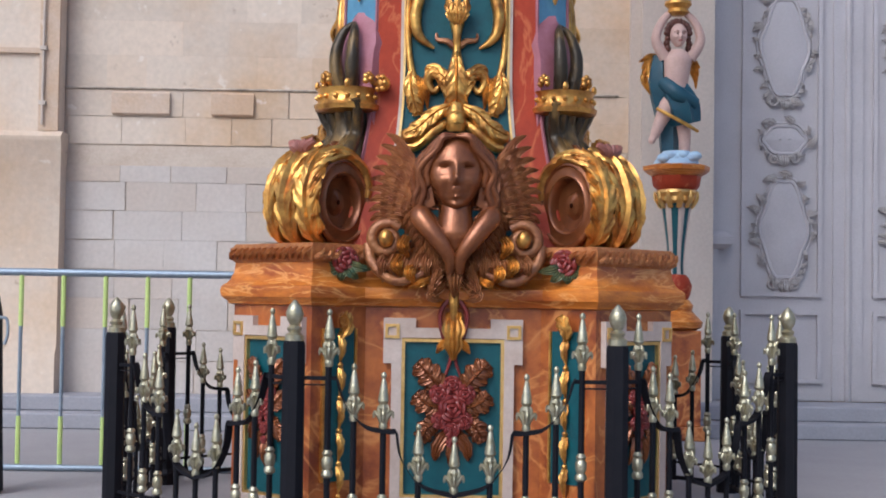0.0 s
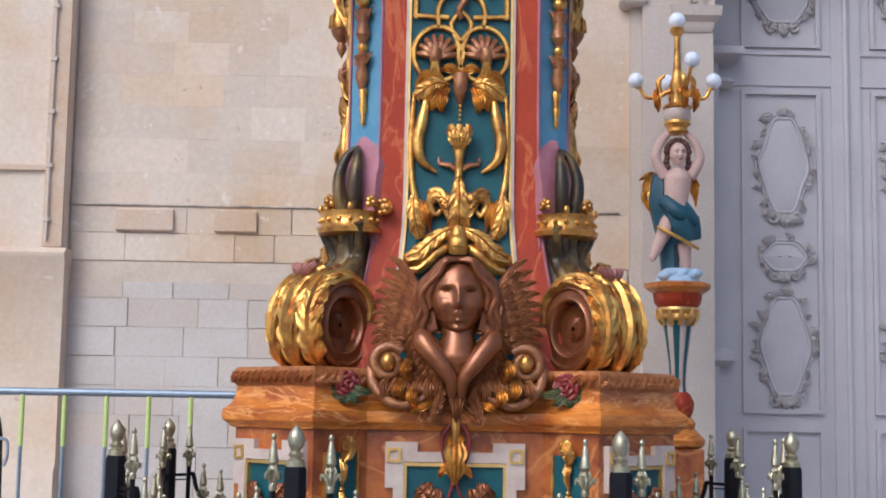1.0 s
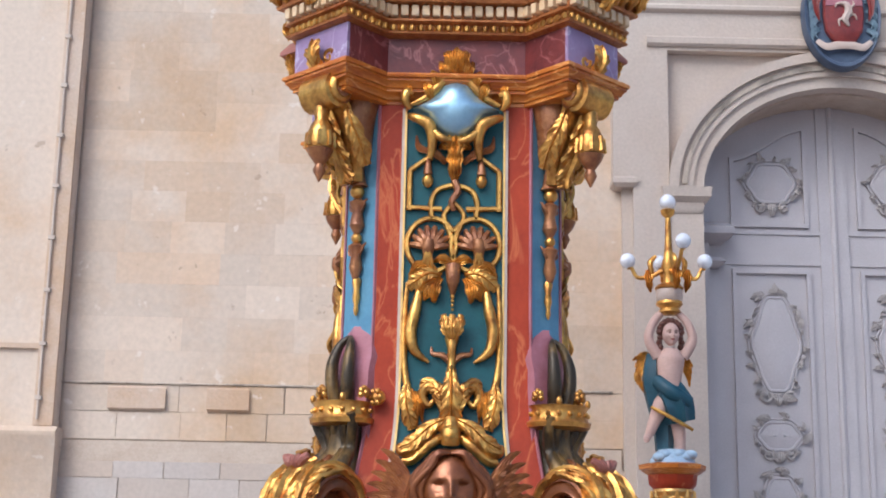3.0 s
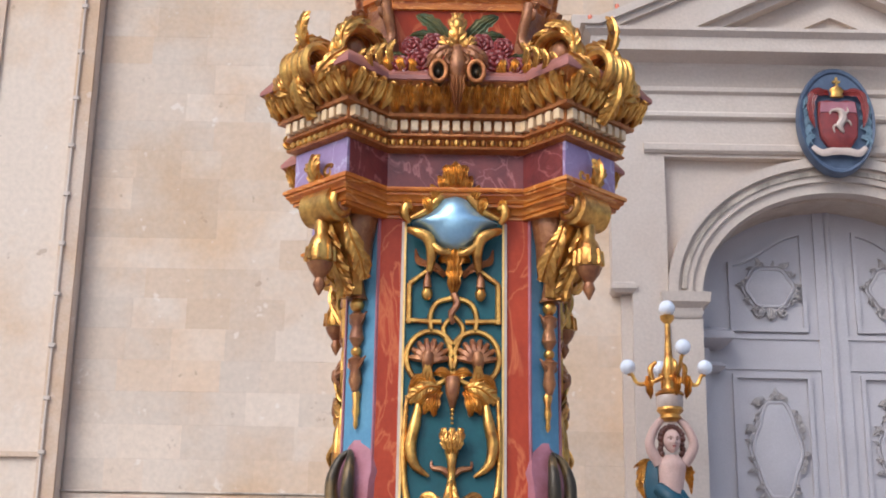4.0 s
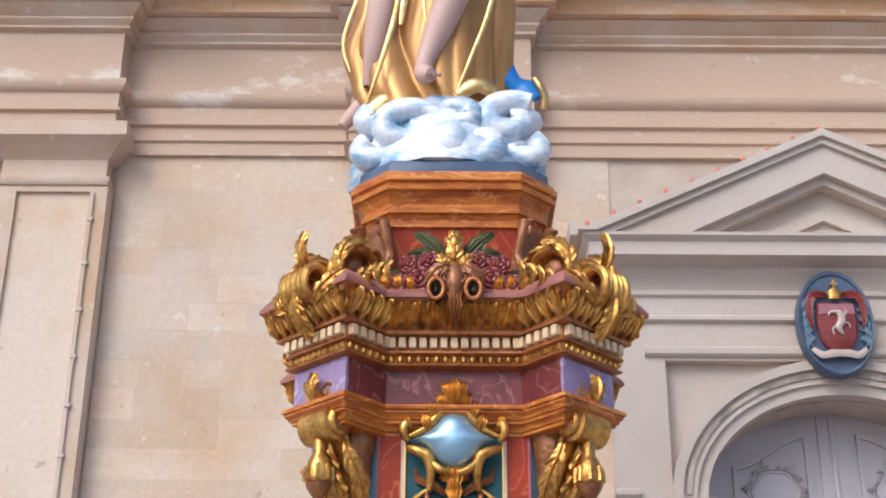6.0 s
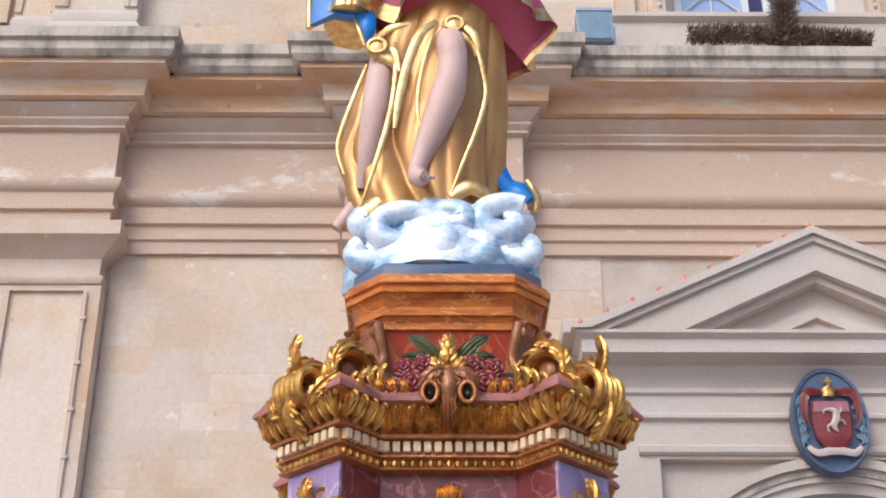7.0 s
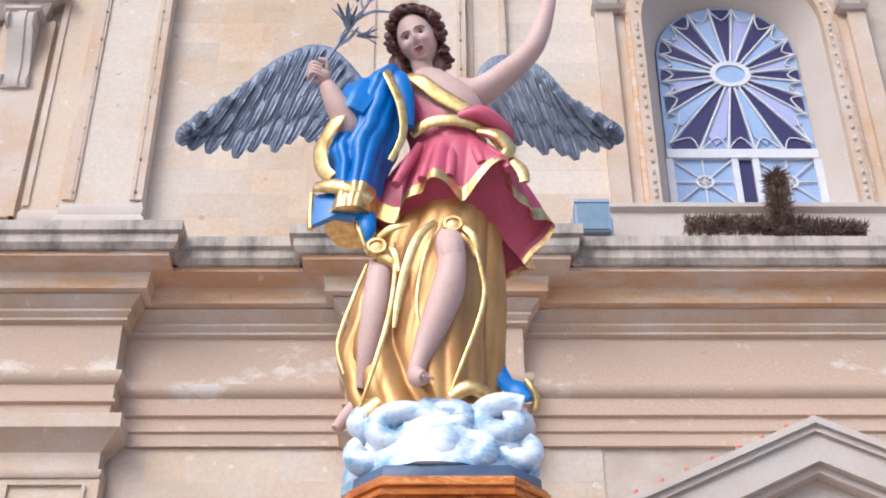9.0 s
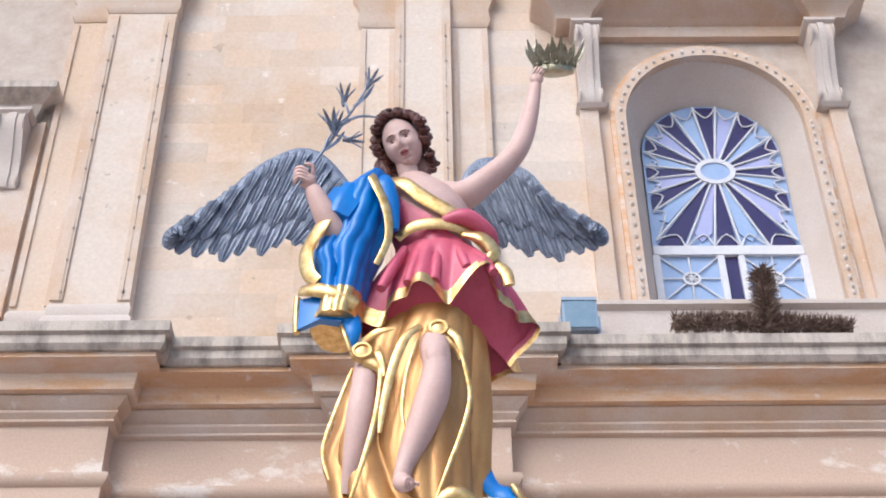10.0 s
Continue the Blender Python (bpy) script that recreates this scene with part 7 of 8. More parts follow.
# torso, bodice and belt
def torso(z):
    t = (z - 7.0) / 0.75
    c = 0.07 - 0.17 * t
    w = ramp_at([0.25, 0.235, 0.25, 0.29, 0.27, 0.12], min(max(t, 0), 1))
    d = ramp_at([0.19, 0.185, 0.20, 0.21, 0.17, 0.10], min(max(t, 0), 1))
    return c, w, d


def body_ring(z, grow, a, k=1):
    c, w, d = torso(z)
    return (c + (w + grow) * math.cos(a), 6.10 - (d + grow) * math.sin(a), z)


loft(bm, [[body_ring(7.0 + 0.75 * i / 16, 0, 2 * math.pi * j / 28) for j in range(28)] for i in range(17)], mSK)
rings = []
for i in range(10):
    ring = []
    for j in range(48):
        a = 2 * math.pi * j / 48
        deg = math.degrees(a)
        top = 7.10 + 0.50 * min(max((deg - 62) / 95, 0), 1) if deg < 200 else (7.60 if deg < 300 else 7.60 - 0.50 * (deg - 300) / 60)
        z = 7.02 + (top - 7.02) * min(i / 8, 1)
        ring.append(body_ring(z, (0.018 + 0.010 * math.sin(9 * a + z * 6)) if i < 9 else -0.03, a))
    rings.append(ring)
loft(bm, rings, mPI)
tube(bm, [(-0.27, 5.93, 7.60), (-0.17, 5.865, 7.52), (-0.03, 5.86, 7.38), (0.14, 5.87, 7.26), (0.28, 5.95, 7.18)], [0.035, 0.05, 0.055, 0.05, 0.035], 12, 6, mTR, squash=0.22)
tube(bm, [(-0.21, 5.92, 7.10), (-0.10, 5.87, 7.16), (0.08, 5.86, 7.17), (0.24, 5.91, 7.14), (0.35, 6.02, 7.08)], [0.03, 0.042, 0.042, 0.042, 0.03], 12, 6, mTR, squash=0.3)
tube(bm, [(0.08, 5.87, 7.20), (0.22, 5.86, 7.22), (0.36, 5.95, 7.15), (0.40, 6.05, 7.08)], [0.03, 0.06, 0.06, 0.03], 8, 5, mPI)
tube(bm, [(0.20, 5.88, 7.10), (0.31, 5.86, 7.05), (0.38, 5.88, 6.96), (0.35, 5.88, 6.89)], [0.025, 0.045, 0.045, 0.025], 12, 6, mTR, squash=0.5, ridges=3)
tube(bm, [(0.38, 5.92, 6.92), (0.45, 5.88, 6.80), (0.47, 5.86, 6.68)], [0.03, 0.045, 0.035], 12, 5, mTR, squash=0.35)
for x, z, x2, z2 in ((-0.16, 7.02, -0.30, 6.62), (-0.06, 7.03, -0.14, 6.66), (0.05, 7.03, 0.02, 6.68), (0.16, 7.03, 0.22, 6.78), (0.26, 7.0, 0.38, 6.74)):
    tube(bm, [(x, 5.92, z), ((x + x2) / 2, 5.86, (z + z2) / 2), (x2, 5.81, z2)], [0.025, 0.04, 0.03], 8, 4, mPI)

# head
HC = Vector((-0.185, 6.0, 8.0))
TR = Matrix.Rotation(radians(-20), 3, "Z") @ Matrix.Rotation(radians(-15), 3, "Y") @ Matrix.Rotation(radians(28), 3, "X")


def hp(x, y, z):
    return HC + TR @ Vector((x, y, z))


sculpted_head(bm, Matrix.Translation(HC) @ TR.to_4x4() @ Matrix.Translation((0, -0.01, -0.015)), (0.170, 0.150, 0.188), mSK, mLP, mHA, mWH, mHA, 84, 66)
tube(bm, [(-0.09, 6.10, 7.62), (-0.13, 6.08, 7.76), (-0.17, 6.05, 7.90)], [0.11, 0.074, 0.070], 16, 5, mSK)
ball(bm, hp(0, 0.055, 0.05), (0.142, 0.135, 0.155), mHA, 16, 12, TR)
for i in range(64):
    u = ry.random()
    a = radians(-30 + 240 * u)
    rad = 0.155 + 0.02 * ry.random()
    p = hp(rad * math.cos(a), -0.06 + 0.12 * ry.random(), 0.03 + (rad + 0.02) * math.sin(a))
    tube(bm, [Vector(q) for q in spiral(p, 0.03 + 0.014 * ry.random(), 0.010, 6.28 * ry.random(), 1.0, (1, 0.2, 0), (0, 0.3, 1), 7)], [0.016, 0.018, 0.012], 6, 1, mHA)
for s in (-1, 1):
    for i in range(7):
        z = 0.0 - i * 0.038
        p = hp(s * (0.135 + 0.012 * (i % 2)) - 0.006 * i * s * 0.5, 0.01 + 0.02 * (i % 3), z - 0.02)
        tube(bm, [Vector(q) for q in spiral(p, 0.034, 0.012, i * 1.3, 1.0 * s, (1, 0.1, 0), (0, 0.2, 1), 8)], [0.018, 0.018, 0.012], 6, 1, mHA)

for i in range(10):
    s = 1 if i % 3 else -1
    x = HC.x + s * (0.10 + 0.012 * (i % 4))
    tube(bm, [(x - s * 0.02, 6.06, 7.95), (x + s * 0.03, 6.05, 7.86 - 0.01 * i), (x, 6.05, 7.78 - 0.008 * i), (x + s * 0.035, 6.04, 7.71 - 0.008 * i), (x + s * 0.01, 6.03, 7.66 - 0.006 * i)], [0.024, 0.026, 0.024, 0.020, 0.008], 8, 5, mHA, ridges=3)
# raised arm with the crown
tube(bm, [(0.08, 6.10, 7.60), (0.20, 6.08, 7.59), (0.33, 6.04, 7.66), (0.54, 6.0, 7.86), (0.63, 6.0, 8.06), (0.69, 6.0, 8.30), (0.735, 6.0, 8.55)], [0.115, 0.105, 0.088, 0.072, 0.068, 0.055, 0.040], 16, 6, mSK)
ball(bm, (0.745, 5.99, 8.61), (0.05, 0.035, 0.06), mSK, 10, 8)
for k in range(4):
    tube(bm, [(0.72 + k * 0.02, 5.97, 8.63), (0.74 + k * 0.028, 5.95, 8.67), (0.78 + k * 0.03, 5.97, 8.69)], [0.014, 0.013, 0.010], 6, 3, mSK)
CT = Matrix.Translation((0.88, 6.02, 8.72)) @ Matrix.Rotation(radians(34), 4, "X") @ Matrix.Translation((-0.88, -6.02, -8.72))
loft(bm, [[CT @ Vector((0.88 + r * math.cos(2 * math.pi * k / 20), 6.02 + r * math.sin(2 * math.pi * k / 20), z)) for k in range(20)] for r, z in ((0.10, 8.69), (0.135, 8.70), (0.14, 8.725), (0.125, 8.74), (0.13, 8.77), (0.11, 8.77), (0.105, 8.72))], mCR)
for k in range(12):
    a = 2 * math.pi * k / 12
    d = Vector((math.cos(a), math.sin(a), 0))
    p = Vector((0.88, 6.02, 8.75)) + d * 0.125
    for q in (-0.02, 0.02):
        leaf(bm, [CT @ p, CT @ (p + d * 0.03 + Vector((q, 0, 0.06))), CT @ (p + d * (0.05 + 0.02 * (k % 2)) + Vector((q * 1.6, 0, 0.13 + 0.04 * (k % 2))))], 0.034, CT.to_3x3() @ d, 3, 0.006, mCR)
    ball(bm, CT @ (p + d * 0.02), 0.014, mCR, 6, 4)

# lowered arm, hand and lily
tube(bm, [(-0.42, 6.06, 7.58), (-0.52, 5.95, 7.28), (-0.58, 5.86, 7.08), (-0.66, 5.78, 7.20), (-0.74, 5.74, 7.36)], [0.10, 0.092, 0.088, 0.076, 0.050], 14, 6, mSK)
tube(bm, [(-0.50, 5.90, 7.42), (-0.545, 5.85, 7.26), (-0.585, 5.82, 7.14)], [0.12, 0.125, 0.10], 16, 5, mBL, ridges=7)
ball(bm, (-0.775, 5.73, 7.42), (0.065, 0.045, 0.055), mSK, 10, 8)
for k in range(4):
    z = 7.39 + k * 0.028
    tube(bm, [(-0.77, 5.70, z), (-0.82, 5.675, z + 0.01), (-0.845, 5.70, z - 0.004), (-0.83, 5.73, z - 0.01)], [0.017, 0.016, 0.015, 0.012], 6, 3, mSK)
tube(bm, [(-0.74, 5.72, 7.45), (-0.74, 5.68, 7.50), (-0.79, 5.67, 7.51)], [0.018, 0.016, 0.012], 6, 3, mSK)
tube(bm, [(-0.88, 5.68, 7.20), (-0.80, 5.69, 7.40), (-0.72, 5.70, 7.57), (-0.59, 5.72, 7.86), (-0.47, 5.74, 8.14), (-0.38, 5.74, 8.36)], [0.008, 0.010, 0.011, 0.010, 0.008, 0.005], 7, 5, mLI)


def lily(c, d, l, n=6):
    c, d = Vector(c), Vector(d).normalized()
    s = d.cross(Vector((0, 1, 0))).normalized()
    u = s.cross(d)
    for k in range(n):
        a = 2 * math.pi * k / n
        o = s * math.cos(a) + u * math.sin(a)
        leaf(bm, [c, c + d * l * 0.55 + o * l * 0.16, c + d * l + o * l * 0.45], l * 0.12, o, 1, 0.003, mLI)


lily((-0.57, 5.73, 8.08), (0.1, -0.2, 1), 0.15)
lily((-0.62, 5.70, 7.80), (-0.25, -0.4, 1), 0.16)
lily((-0.56, 5.72, 7.76), (0.9, -0.3, -0.25), 0.13)
lily((-0.42, 5.74, 8.25), (0.35, -0.1, 1), 0.15)
lily((-0.61, 5.72, 7.84), (0.2, -0.3, 1), 0.13)
for a, b in (((-0.60, 5.72, 7.80), (-0.50, 5.70, 7.73)), ((-0.58, 5.72, 7.90), (-0.40, 5.72, 7.98)), ((-0.53, 5.73, 8.0), (-0.56, 5.72, 8.10)), ((-0.68, 5.71, 7.66), (-0.63, 5.70, 7.80))):
    tube(bm, [a, ((a[0] + b[0]) / 2, a[1] - 0.02, (a[2] + b[2]) / 2 + 0.01), b], [0.008, 0.009, 0.006], 6, 3, mLI)
for p in ([(-0.59, 5.72, 7.88), (-0.47, 5.70, 7.95), (-0.33, 5.72, 7.965)], [(-0.68, 5.71, 7.66), (-0.60, 5.70, 7.72), (-0.55, 5.70, 7.82)], [(-0.5, 5.74, 8.08), (-0.42, 5.72, 8.16), (-0.37, 5.73, 8.28)]):
    leaf(bm, p, 0.024, (0, -1, 0.3), 1, 0.004, mLI)

# blue cloak over the shoulder
CK = [(6.44, -0.72, -0.42), (6.62, -0.70, -0.40), (6.78, -0.70, -0.38), (6.92, -0.75, -0.34), (7.1, -0.70, -0.28), (7.3, -0.64, -0.25), (7.44, -0.58, -0.25), (7.55, -0.50, -0.25), (7.62, -0.42, -0.27)]
rings, rm = [], []
for i in range(53):
    z = 6.44 + 1.18 * i / 52
    l, r = outline(CK, z)
    ring = []
    for j in range(128):
        a = 2 * math.pi * j / 128
        pl = 1 + min(1, (7.72 - z) * 2) * min(1, 0.35 + (z - 6.44) * 2.2) * (0.10 * ridge(6 * a + (7.6 - z) * 3.4 + math.sin(3 * a)) + 0.045 * ridge(13 * a + z * 5))
        dep = (0.22 if z < 7.5 else 0.22 - (z - 7.5) * 0.5)
        ring.append(((l + r) / 2 + (r - l) / 2 * math.cos(a) * (0.4 + 0.6 * pl), 5.99 - dep * math.sin(a) * pl, z))
    rings.append(ring)
    rm.append(mTR if i < 8 else mBL)
loft(bm, rings, mBL, True, rm)
tube(bm, [(-0.36, 5.88, 7.63), (-0.375, 5.79, 7.53), (-0.33, 5.755, 7.38), (-0.27, 5.77, 7.2), (-0.26, 5.80, 7.0), (-0.33, 5.80, 6.8)], [0.022, 0.032, 0.030, 0.028, 0.024, 0.018], 10, 6, mTR, squash=0.22)
tube(bm, [(-0.30, 5.90, 7.60), (-0.29, 5.81, 7.46), (-0.255, 5.82, 7.3), (-0.235, 5.84, 7.1)], [0.04, 0.065, 0.065, 0.04], 10, 5, mBL, squash=0.6)
tube(bm, [(-0.60, 5.88, 7.42), (-0.56, 5.80, 7.30), (-0.62, 5.76, 7.16), (-0.68, 5.76, 7.05), (-0.76, 5.84, 6.92), (-0.74, 5.86, 6.78), (-0.68, 5.84, 6.70)], [0.022, 0.03, 0.04, 0.05, 0.055, 0.05, 0.035], 12, 6, mTR, squash=0.22)
# swirled lower ends of the cloak
loft(bm, [[(-0.80, 5.92, 6.62), (-0.80, 5.98, 6.62), (-0.80, 5.98, 6.42), (-0.80, 5.92, 6.40)], [(-0.66, 5.84, 6.60), (-0.66, 5.92, 6.62), (-0.66, 5.92, 6.44), (-0.66, 5.84, 6.42)], [(-0.48, 5.86, 6.52), (-0.48, 5.94, 6.52), (-0.48, 5.94, 6.42), (-0.48, 5.86, 6.42)]], mBL)
tube(bm, [(-0.805, 5.93, 6.64), (-0.805, 5.93, 6.50), (-0.80, 5.94, 6.39)], 0.022, 8, 3, mTR)
tube(bm, [(-0.78, 5.88, 6.66), (-0.66, 5.81, 6.61), (-0.54, 5.80, 6.56), (-0.44, 5.82, 6.50)], [0.04, 0.055, 0.06, 0.04], 8, 4, mTR, squash=0.55)
tube(bm, [(-0.48, 5.88, 6.45), (-0.46, 5.86, 6.34), (-0.47, 5.88, 6.24)], [0.06, 0.05, 0.02], 8, 4, mBL, squash=0.5)
tube(bm, [(-0.53, 5.88, 6.40), (-0.50, 5.86, 6.30), (-0.47, 5.87, 6.21)], [0.016, 0.018, 0.014], 6, 4, mTR)
tube(bm, [(0.28, 6.15, 5.7), (0.32, 6.08, 5.44), (0.40, 6.02, 5.34), (0.46, 6.0, 5.27)], [0.02, 0.05, 0.07, 0.04], 8, 4, mBL, squash=0.5)
tube(bm, [(0.44, 5.98, 5.38), (0.49, 5.98, 5.28), (0.485, 6.0, 5.2)], [0.02, 0.024, 0.02], 6, 4, mTR)


# wings: three layers of carved feathers each
def wing(arm, tips, s):
    A = spline([(x, 6.42, z) for x, z in arm], 10)
    T = spline([(x, 6.46, z) for x, z in tips], 10)
    for layer, (reach, n, w, off) in enumerate(((1.0, 13, 0.105, 0.0), (0.74, 13, 0.085, -0.035), (0.50, 12, 0.068, -0.06), (0.28, 11, 0.055, -0.08))):
        for i in range(n):
            t = i / (n - 1)
            p = A[int(t * (len(A) - 1))]
            q = T[int(min(1.0, 0.14 + 0.95 * t) * (len(T) - 1))]
            e = p.lerp(q, reach * (0.94 + 0.06 * math.sin(i * 2.1)))
            mid = p.lerp(e, 0.5) + Vector((-s * 0.02, off - 0.03, 0.05 * reach))
            leaf(bm, [p + Vector((0, off, 0)), mid, e + Vector((0, off, 0))], w, (0, -1, 0.15), 1, 0.008, mFE, 6, 0.8, 0.2)
    tube(bm, [(x, 6.40, z - 0.01) for x, z in arm], [0.07, 0.085, 0.07, 0.03], 10, 6, mFE, squash=0.6)
    mid = [((a[0] * 0.6 + b[0] * 0.4), (a[1] * 0.6 + b[1] * 0.4)) for a, b in zip(arm, (tips[0], tips[1], tips[3], tips[4], tips[5]) if len(arm) == 5 else tips)]
    tube(bm, [(x, 6.47, z) for x, z in mid], [0.05, 0.12, 0.13, 0.10, 0.03], 10, 6, mFE, squash=0.25)


wing([(-0.52, 7.82), (-0.82, 8.24), (-1.10, 8.16), (-1.38, 7.86), (-1.70, 7.52)], [(-0.80, 7.40), (-0.92, 7.50), (-1.10, 7.42), (-1.30, 7.37), (-1.53, 7.36), (-1.77, 7.47)], -1)
wing([(0.22, 7.82), (0.36, 8.15), (0.63, 8.06), (0.80, 7.80), (1.10, 7.53)], [(0.40, 7.38), (0.50, 7.47), (0.64, 7.40), (0.80, 7.34), (0.98, 7.37), (1.17, 7.48)], 1)
tube(bm, [(-0.5, 6.40, 7.85), (-0.2, 6.26, 7.6), (0.0, 6.22, 7.5)], [0.06, 0.09, 0.12], 10, 4, mFE)
tube(bm, [(0.25, 6.40, 7.85), (0.12, 6.28, 7.65), (0.0, 6.22, 7.5)], [0.06, 0.09, 0.12], 10, 4, mFE)
tagged(part("winged_statue", bm, S_MATS, None, "", 60), "painted winged statue in blue, pink and gold robes on a cloud", "statue")


# ---- iron fence round the pedestal ----
fence = empty("iron_fence", "low black iron fence with silver-gilt spear tips and swagged rails", "fence", at=(0, C, 0))
HS, AP = 0.6, 1.45


def shared(name, make, m, sharp=40):
    b = B()
    make(b)
    bmesh.ops.recalc_face_normals(b, faces=b.faces)
    me = bpy.data.meshes.new(name)
    b.to_mesh(me)
    b.free()
    me.materials.append(m)
    me.polygons.foreach_set("use_smooth", [True] * len(me.polygons))
    me.set_sharp_from_angle(angle=radians(sharp))
    return me


def put(name, me, parent, m):
    o = new(name, me)
    o.parent = parent
    o.matrix_basis = m
    return o


post_me = shared("post", lambda b: (turned(b, 0, 0, [(0.06, 0.0), (0.06, 0.06), (0.045, 0.08), (0.043, 0.79), (0.038, 0.805)], 8)), IRON, 30)
knob_me = shared("finial", lambda b: turned(b, 0, 0, [(0.036, 0.80), (0.036, 0.825), (0.022, 0.835), (0.03, 0.85), (0.016, 0.862), (0.028, 0.88), (0.034, 0.905), (0.026, 0.93), (0.010, 0.95), (0.003, 0.957)], 14), FINIAL)


def spear(b):
    turned(b, 0, 0, [(0.014, -0.215), (0.017, -0.20), (0.012, -0.185)], 10)
    turned(b, 0, 0, [(0.010, -0.15), (0.019, -0.135), (0.011, -0.122), (0.021, -0.108), (0.017, -0.08), (0.009, -0.035), (0.006, -0.025), (0.011, -0.018), (0.010, -0.008), (0.003, 0.0)], 10)
    turned(b, 0, 0, [(0.009, -0.19), (0.009, -0.15)], 8)
    for k in range(4):
        a = k * math.pi / 2
        d = Vector((math.cos(a), math.sin(a), 0))
        tube(b, [d * 0.006 + Vector((0, 0, -0.195)), d * 0.016 + Vector((0, 0, -0.165)), d * 0.032 + Vector((0, 0, -0.150)), d * 0.036 + Vector((0, 0, -0.172))], [0.006, 0.010, 0.008, 0.003], 6, 3)
        tube(b, [d * 0.004 + Vector((0, 0, -0.165)), d * 0.018 + Vector((0, 0, -0.140)), d * 0.012 + Vector((0, 0, -0.118))], [0.006, 0.008, 0.002], 6, 3)


spear_me = shared("spear_tip", spear, FINIAL)
rod_me = {}
collar_me = shared("collar", lambda b: turned(b, 0, 0, [(0.012, 0.0), (0.022, 0.008), (0.022, 0.02), (0.015, 0.03), (0.021, 0.045), (0.021, 0.07), (0.014, 0.08), (0.020, 0.09), (0.010, 0.105)], 10), FINIAL)
TIPS = [(-0.47, 0.925), (-0.375, 0.725), (-0.265, 0.695), (-0.133, 0.505), (0.0, 0.46), (0.133, 0.505), (0.265, 0.695), (0.375, 0.725), (0.47, 0.925)]


def rod(top):
    k = round(top, 3)
    if k not in rod_me:
        rod_me[k] = shared("rod", lambda b: turned(b, 0, 0, [(0.0115, 0.03), (0.0115, top - 0.2)], 8), IRON)
    return rod_me[k]


def rail(b):
    for s in (-1, 1):
        box(b, min(s * 0.6, s * 0.44), max(s * 0.6, s * 0.44), -0.006, 0.006, 0.66, 0.675)
        box(b, min(s * 0.6, s * 0.46), max(s * 0.6, s * 0.46), -0.004, 0.004, 0.64, 0.646)
        for pts in ([(s * 0.44, 0.672), (s * 0.41, 0.58), (s * 0.34, 0.495), (s * 0.265, 0.475), (s * 0.215, 0.475)], [(s * 0.215, 0.475), (s * 0.195, 0.37), (s * 0.12, 0.275), (0, 0.24)]):
            c = spline([(x, 0, z) for x, z in pts], 6)
            loft(b, [[p + Vector((-0.006 * s, -0.016, -0.009)), p + Vector((0.006 * s, -0.016, 0.009)), p + Vector((0.006 * s, 0.016, 0.009)), p + Vector((-0.006 * s, 0.016, -0.009))] for p in c])
    box(b, -0.6, 0.6, -0.010, 0.010, 0.035, 0.055)
    box(b, -0.6, 0.6, -0.006, 0.006, 0.12, 0.132)


rail_me = shared("swag_rail", rail, IRON)
for k in range(8):
    R = Matrix.Rotation(k * math.pi / 4, 4, "Z") @ Matrix.Translation((0, -AP, -0.012))
    P = R @ Matrix.Translation((-HS, 0, 0)) @ Matrix.Rotation(math.pi / 8, 4, "Z")
    p = put("post", post_me, fence, P)
    put("finial", knob_me, p, Matrix.Identity(4))
    put("swag_rail", rail_me, fence, R)
    for x, z in TIPS:
        r = put("rod", rod(z), fence, R @ Matrix.Translation((x, 0, 0)))
        put("spear_tip", spear_me, r, Matrix.Translation((0, 0, z)))
        if z > 0.6:
            put("collar", collar_me, r, Matrix.Translation((0, 0, 0.30 if z > 0.8 else 0.14)))

# ---- crowd barrier ----
BX0, BX1, BY = -3.75, -1.12, 7.3
bar = empty("crowd_barrier", "galvanised crowd barrier with fluorescent yellow banded bars", "barrier", at=(BX0, BY, -0.012))
bm = B()
L_ = BX1 - BX0
tube(bm, [(0, 0, 1.085), (L_ / 2, 0, 1.085), (L_, 0, 1.085)], 0.021, 12, 3)
tube(bm, [(0, 0, 0.03), (0, 0, 0.6), (0, 0, 1.085)], 0.019, 10, 3)
tube(bm, [(L_, 0, 0.03), (L_, 0, 0.6), (L_, 0, 1.085)], 0.019, 10, 3)
tube(bm, [(0, 0, 0.02), (L_ / 2, 0, 0.02), (L_, 0, 0.02)], 0.018, 10, 3)
part("frame", bm, GALV, bar)
x = L_ - 0.30
while x > 0.1:
    bm = B()
    tube(bm, [(x, 0, 0.30), (x, 0, 0.79)], 0.011, 8, 2)
    b1 = part("upright", bm, GALV, bar)
    bm = B()
    tube(bm, [(x, 0, 0.79), (x, 0, 1.07)], 0.0135, 8, 2)
    part("yellow_band", bm, YELLOW, b1, "fluorescent yellow band")
    bm = B()
    tube(bm, [(x, 0, 0.04), (x, 0, 0.30)], 0.0135, 8, 2)
    part("yellow_band", bm, YELLOW, b1, "fluorescent yellow band")
    x -= 0.23
for fx in (0.3, L_ - 0.3):
    bm = B()
    tube(bm, [(fx, -0.3, 0.012), (fx, -0.1, 0.03), (fx, 0.1, 0.03), (fx, 0.3, 0.012)], 0.014, 8, 4)
    part("foot", bm, GALV, bar)

# dark rounded stand at the edge of the square
st = empty("queue_post", "dark grey rounded post with a small hook", "post", at=(-2.262, 6.4, -0.012))
bm = B()
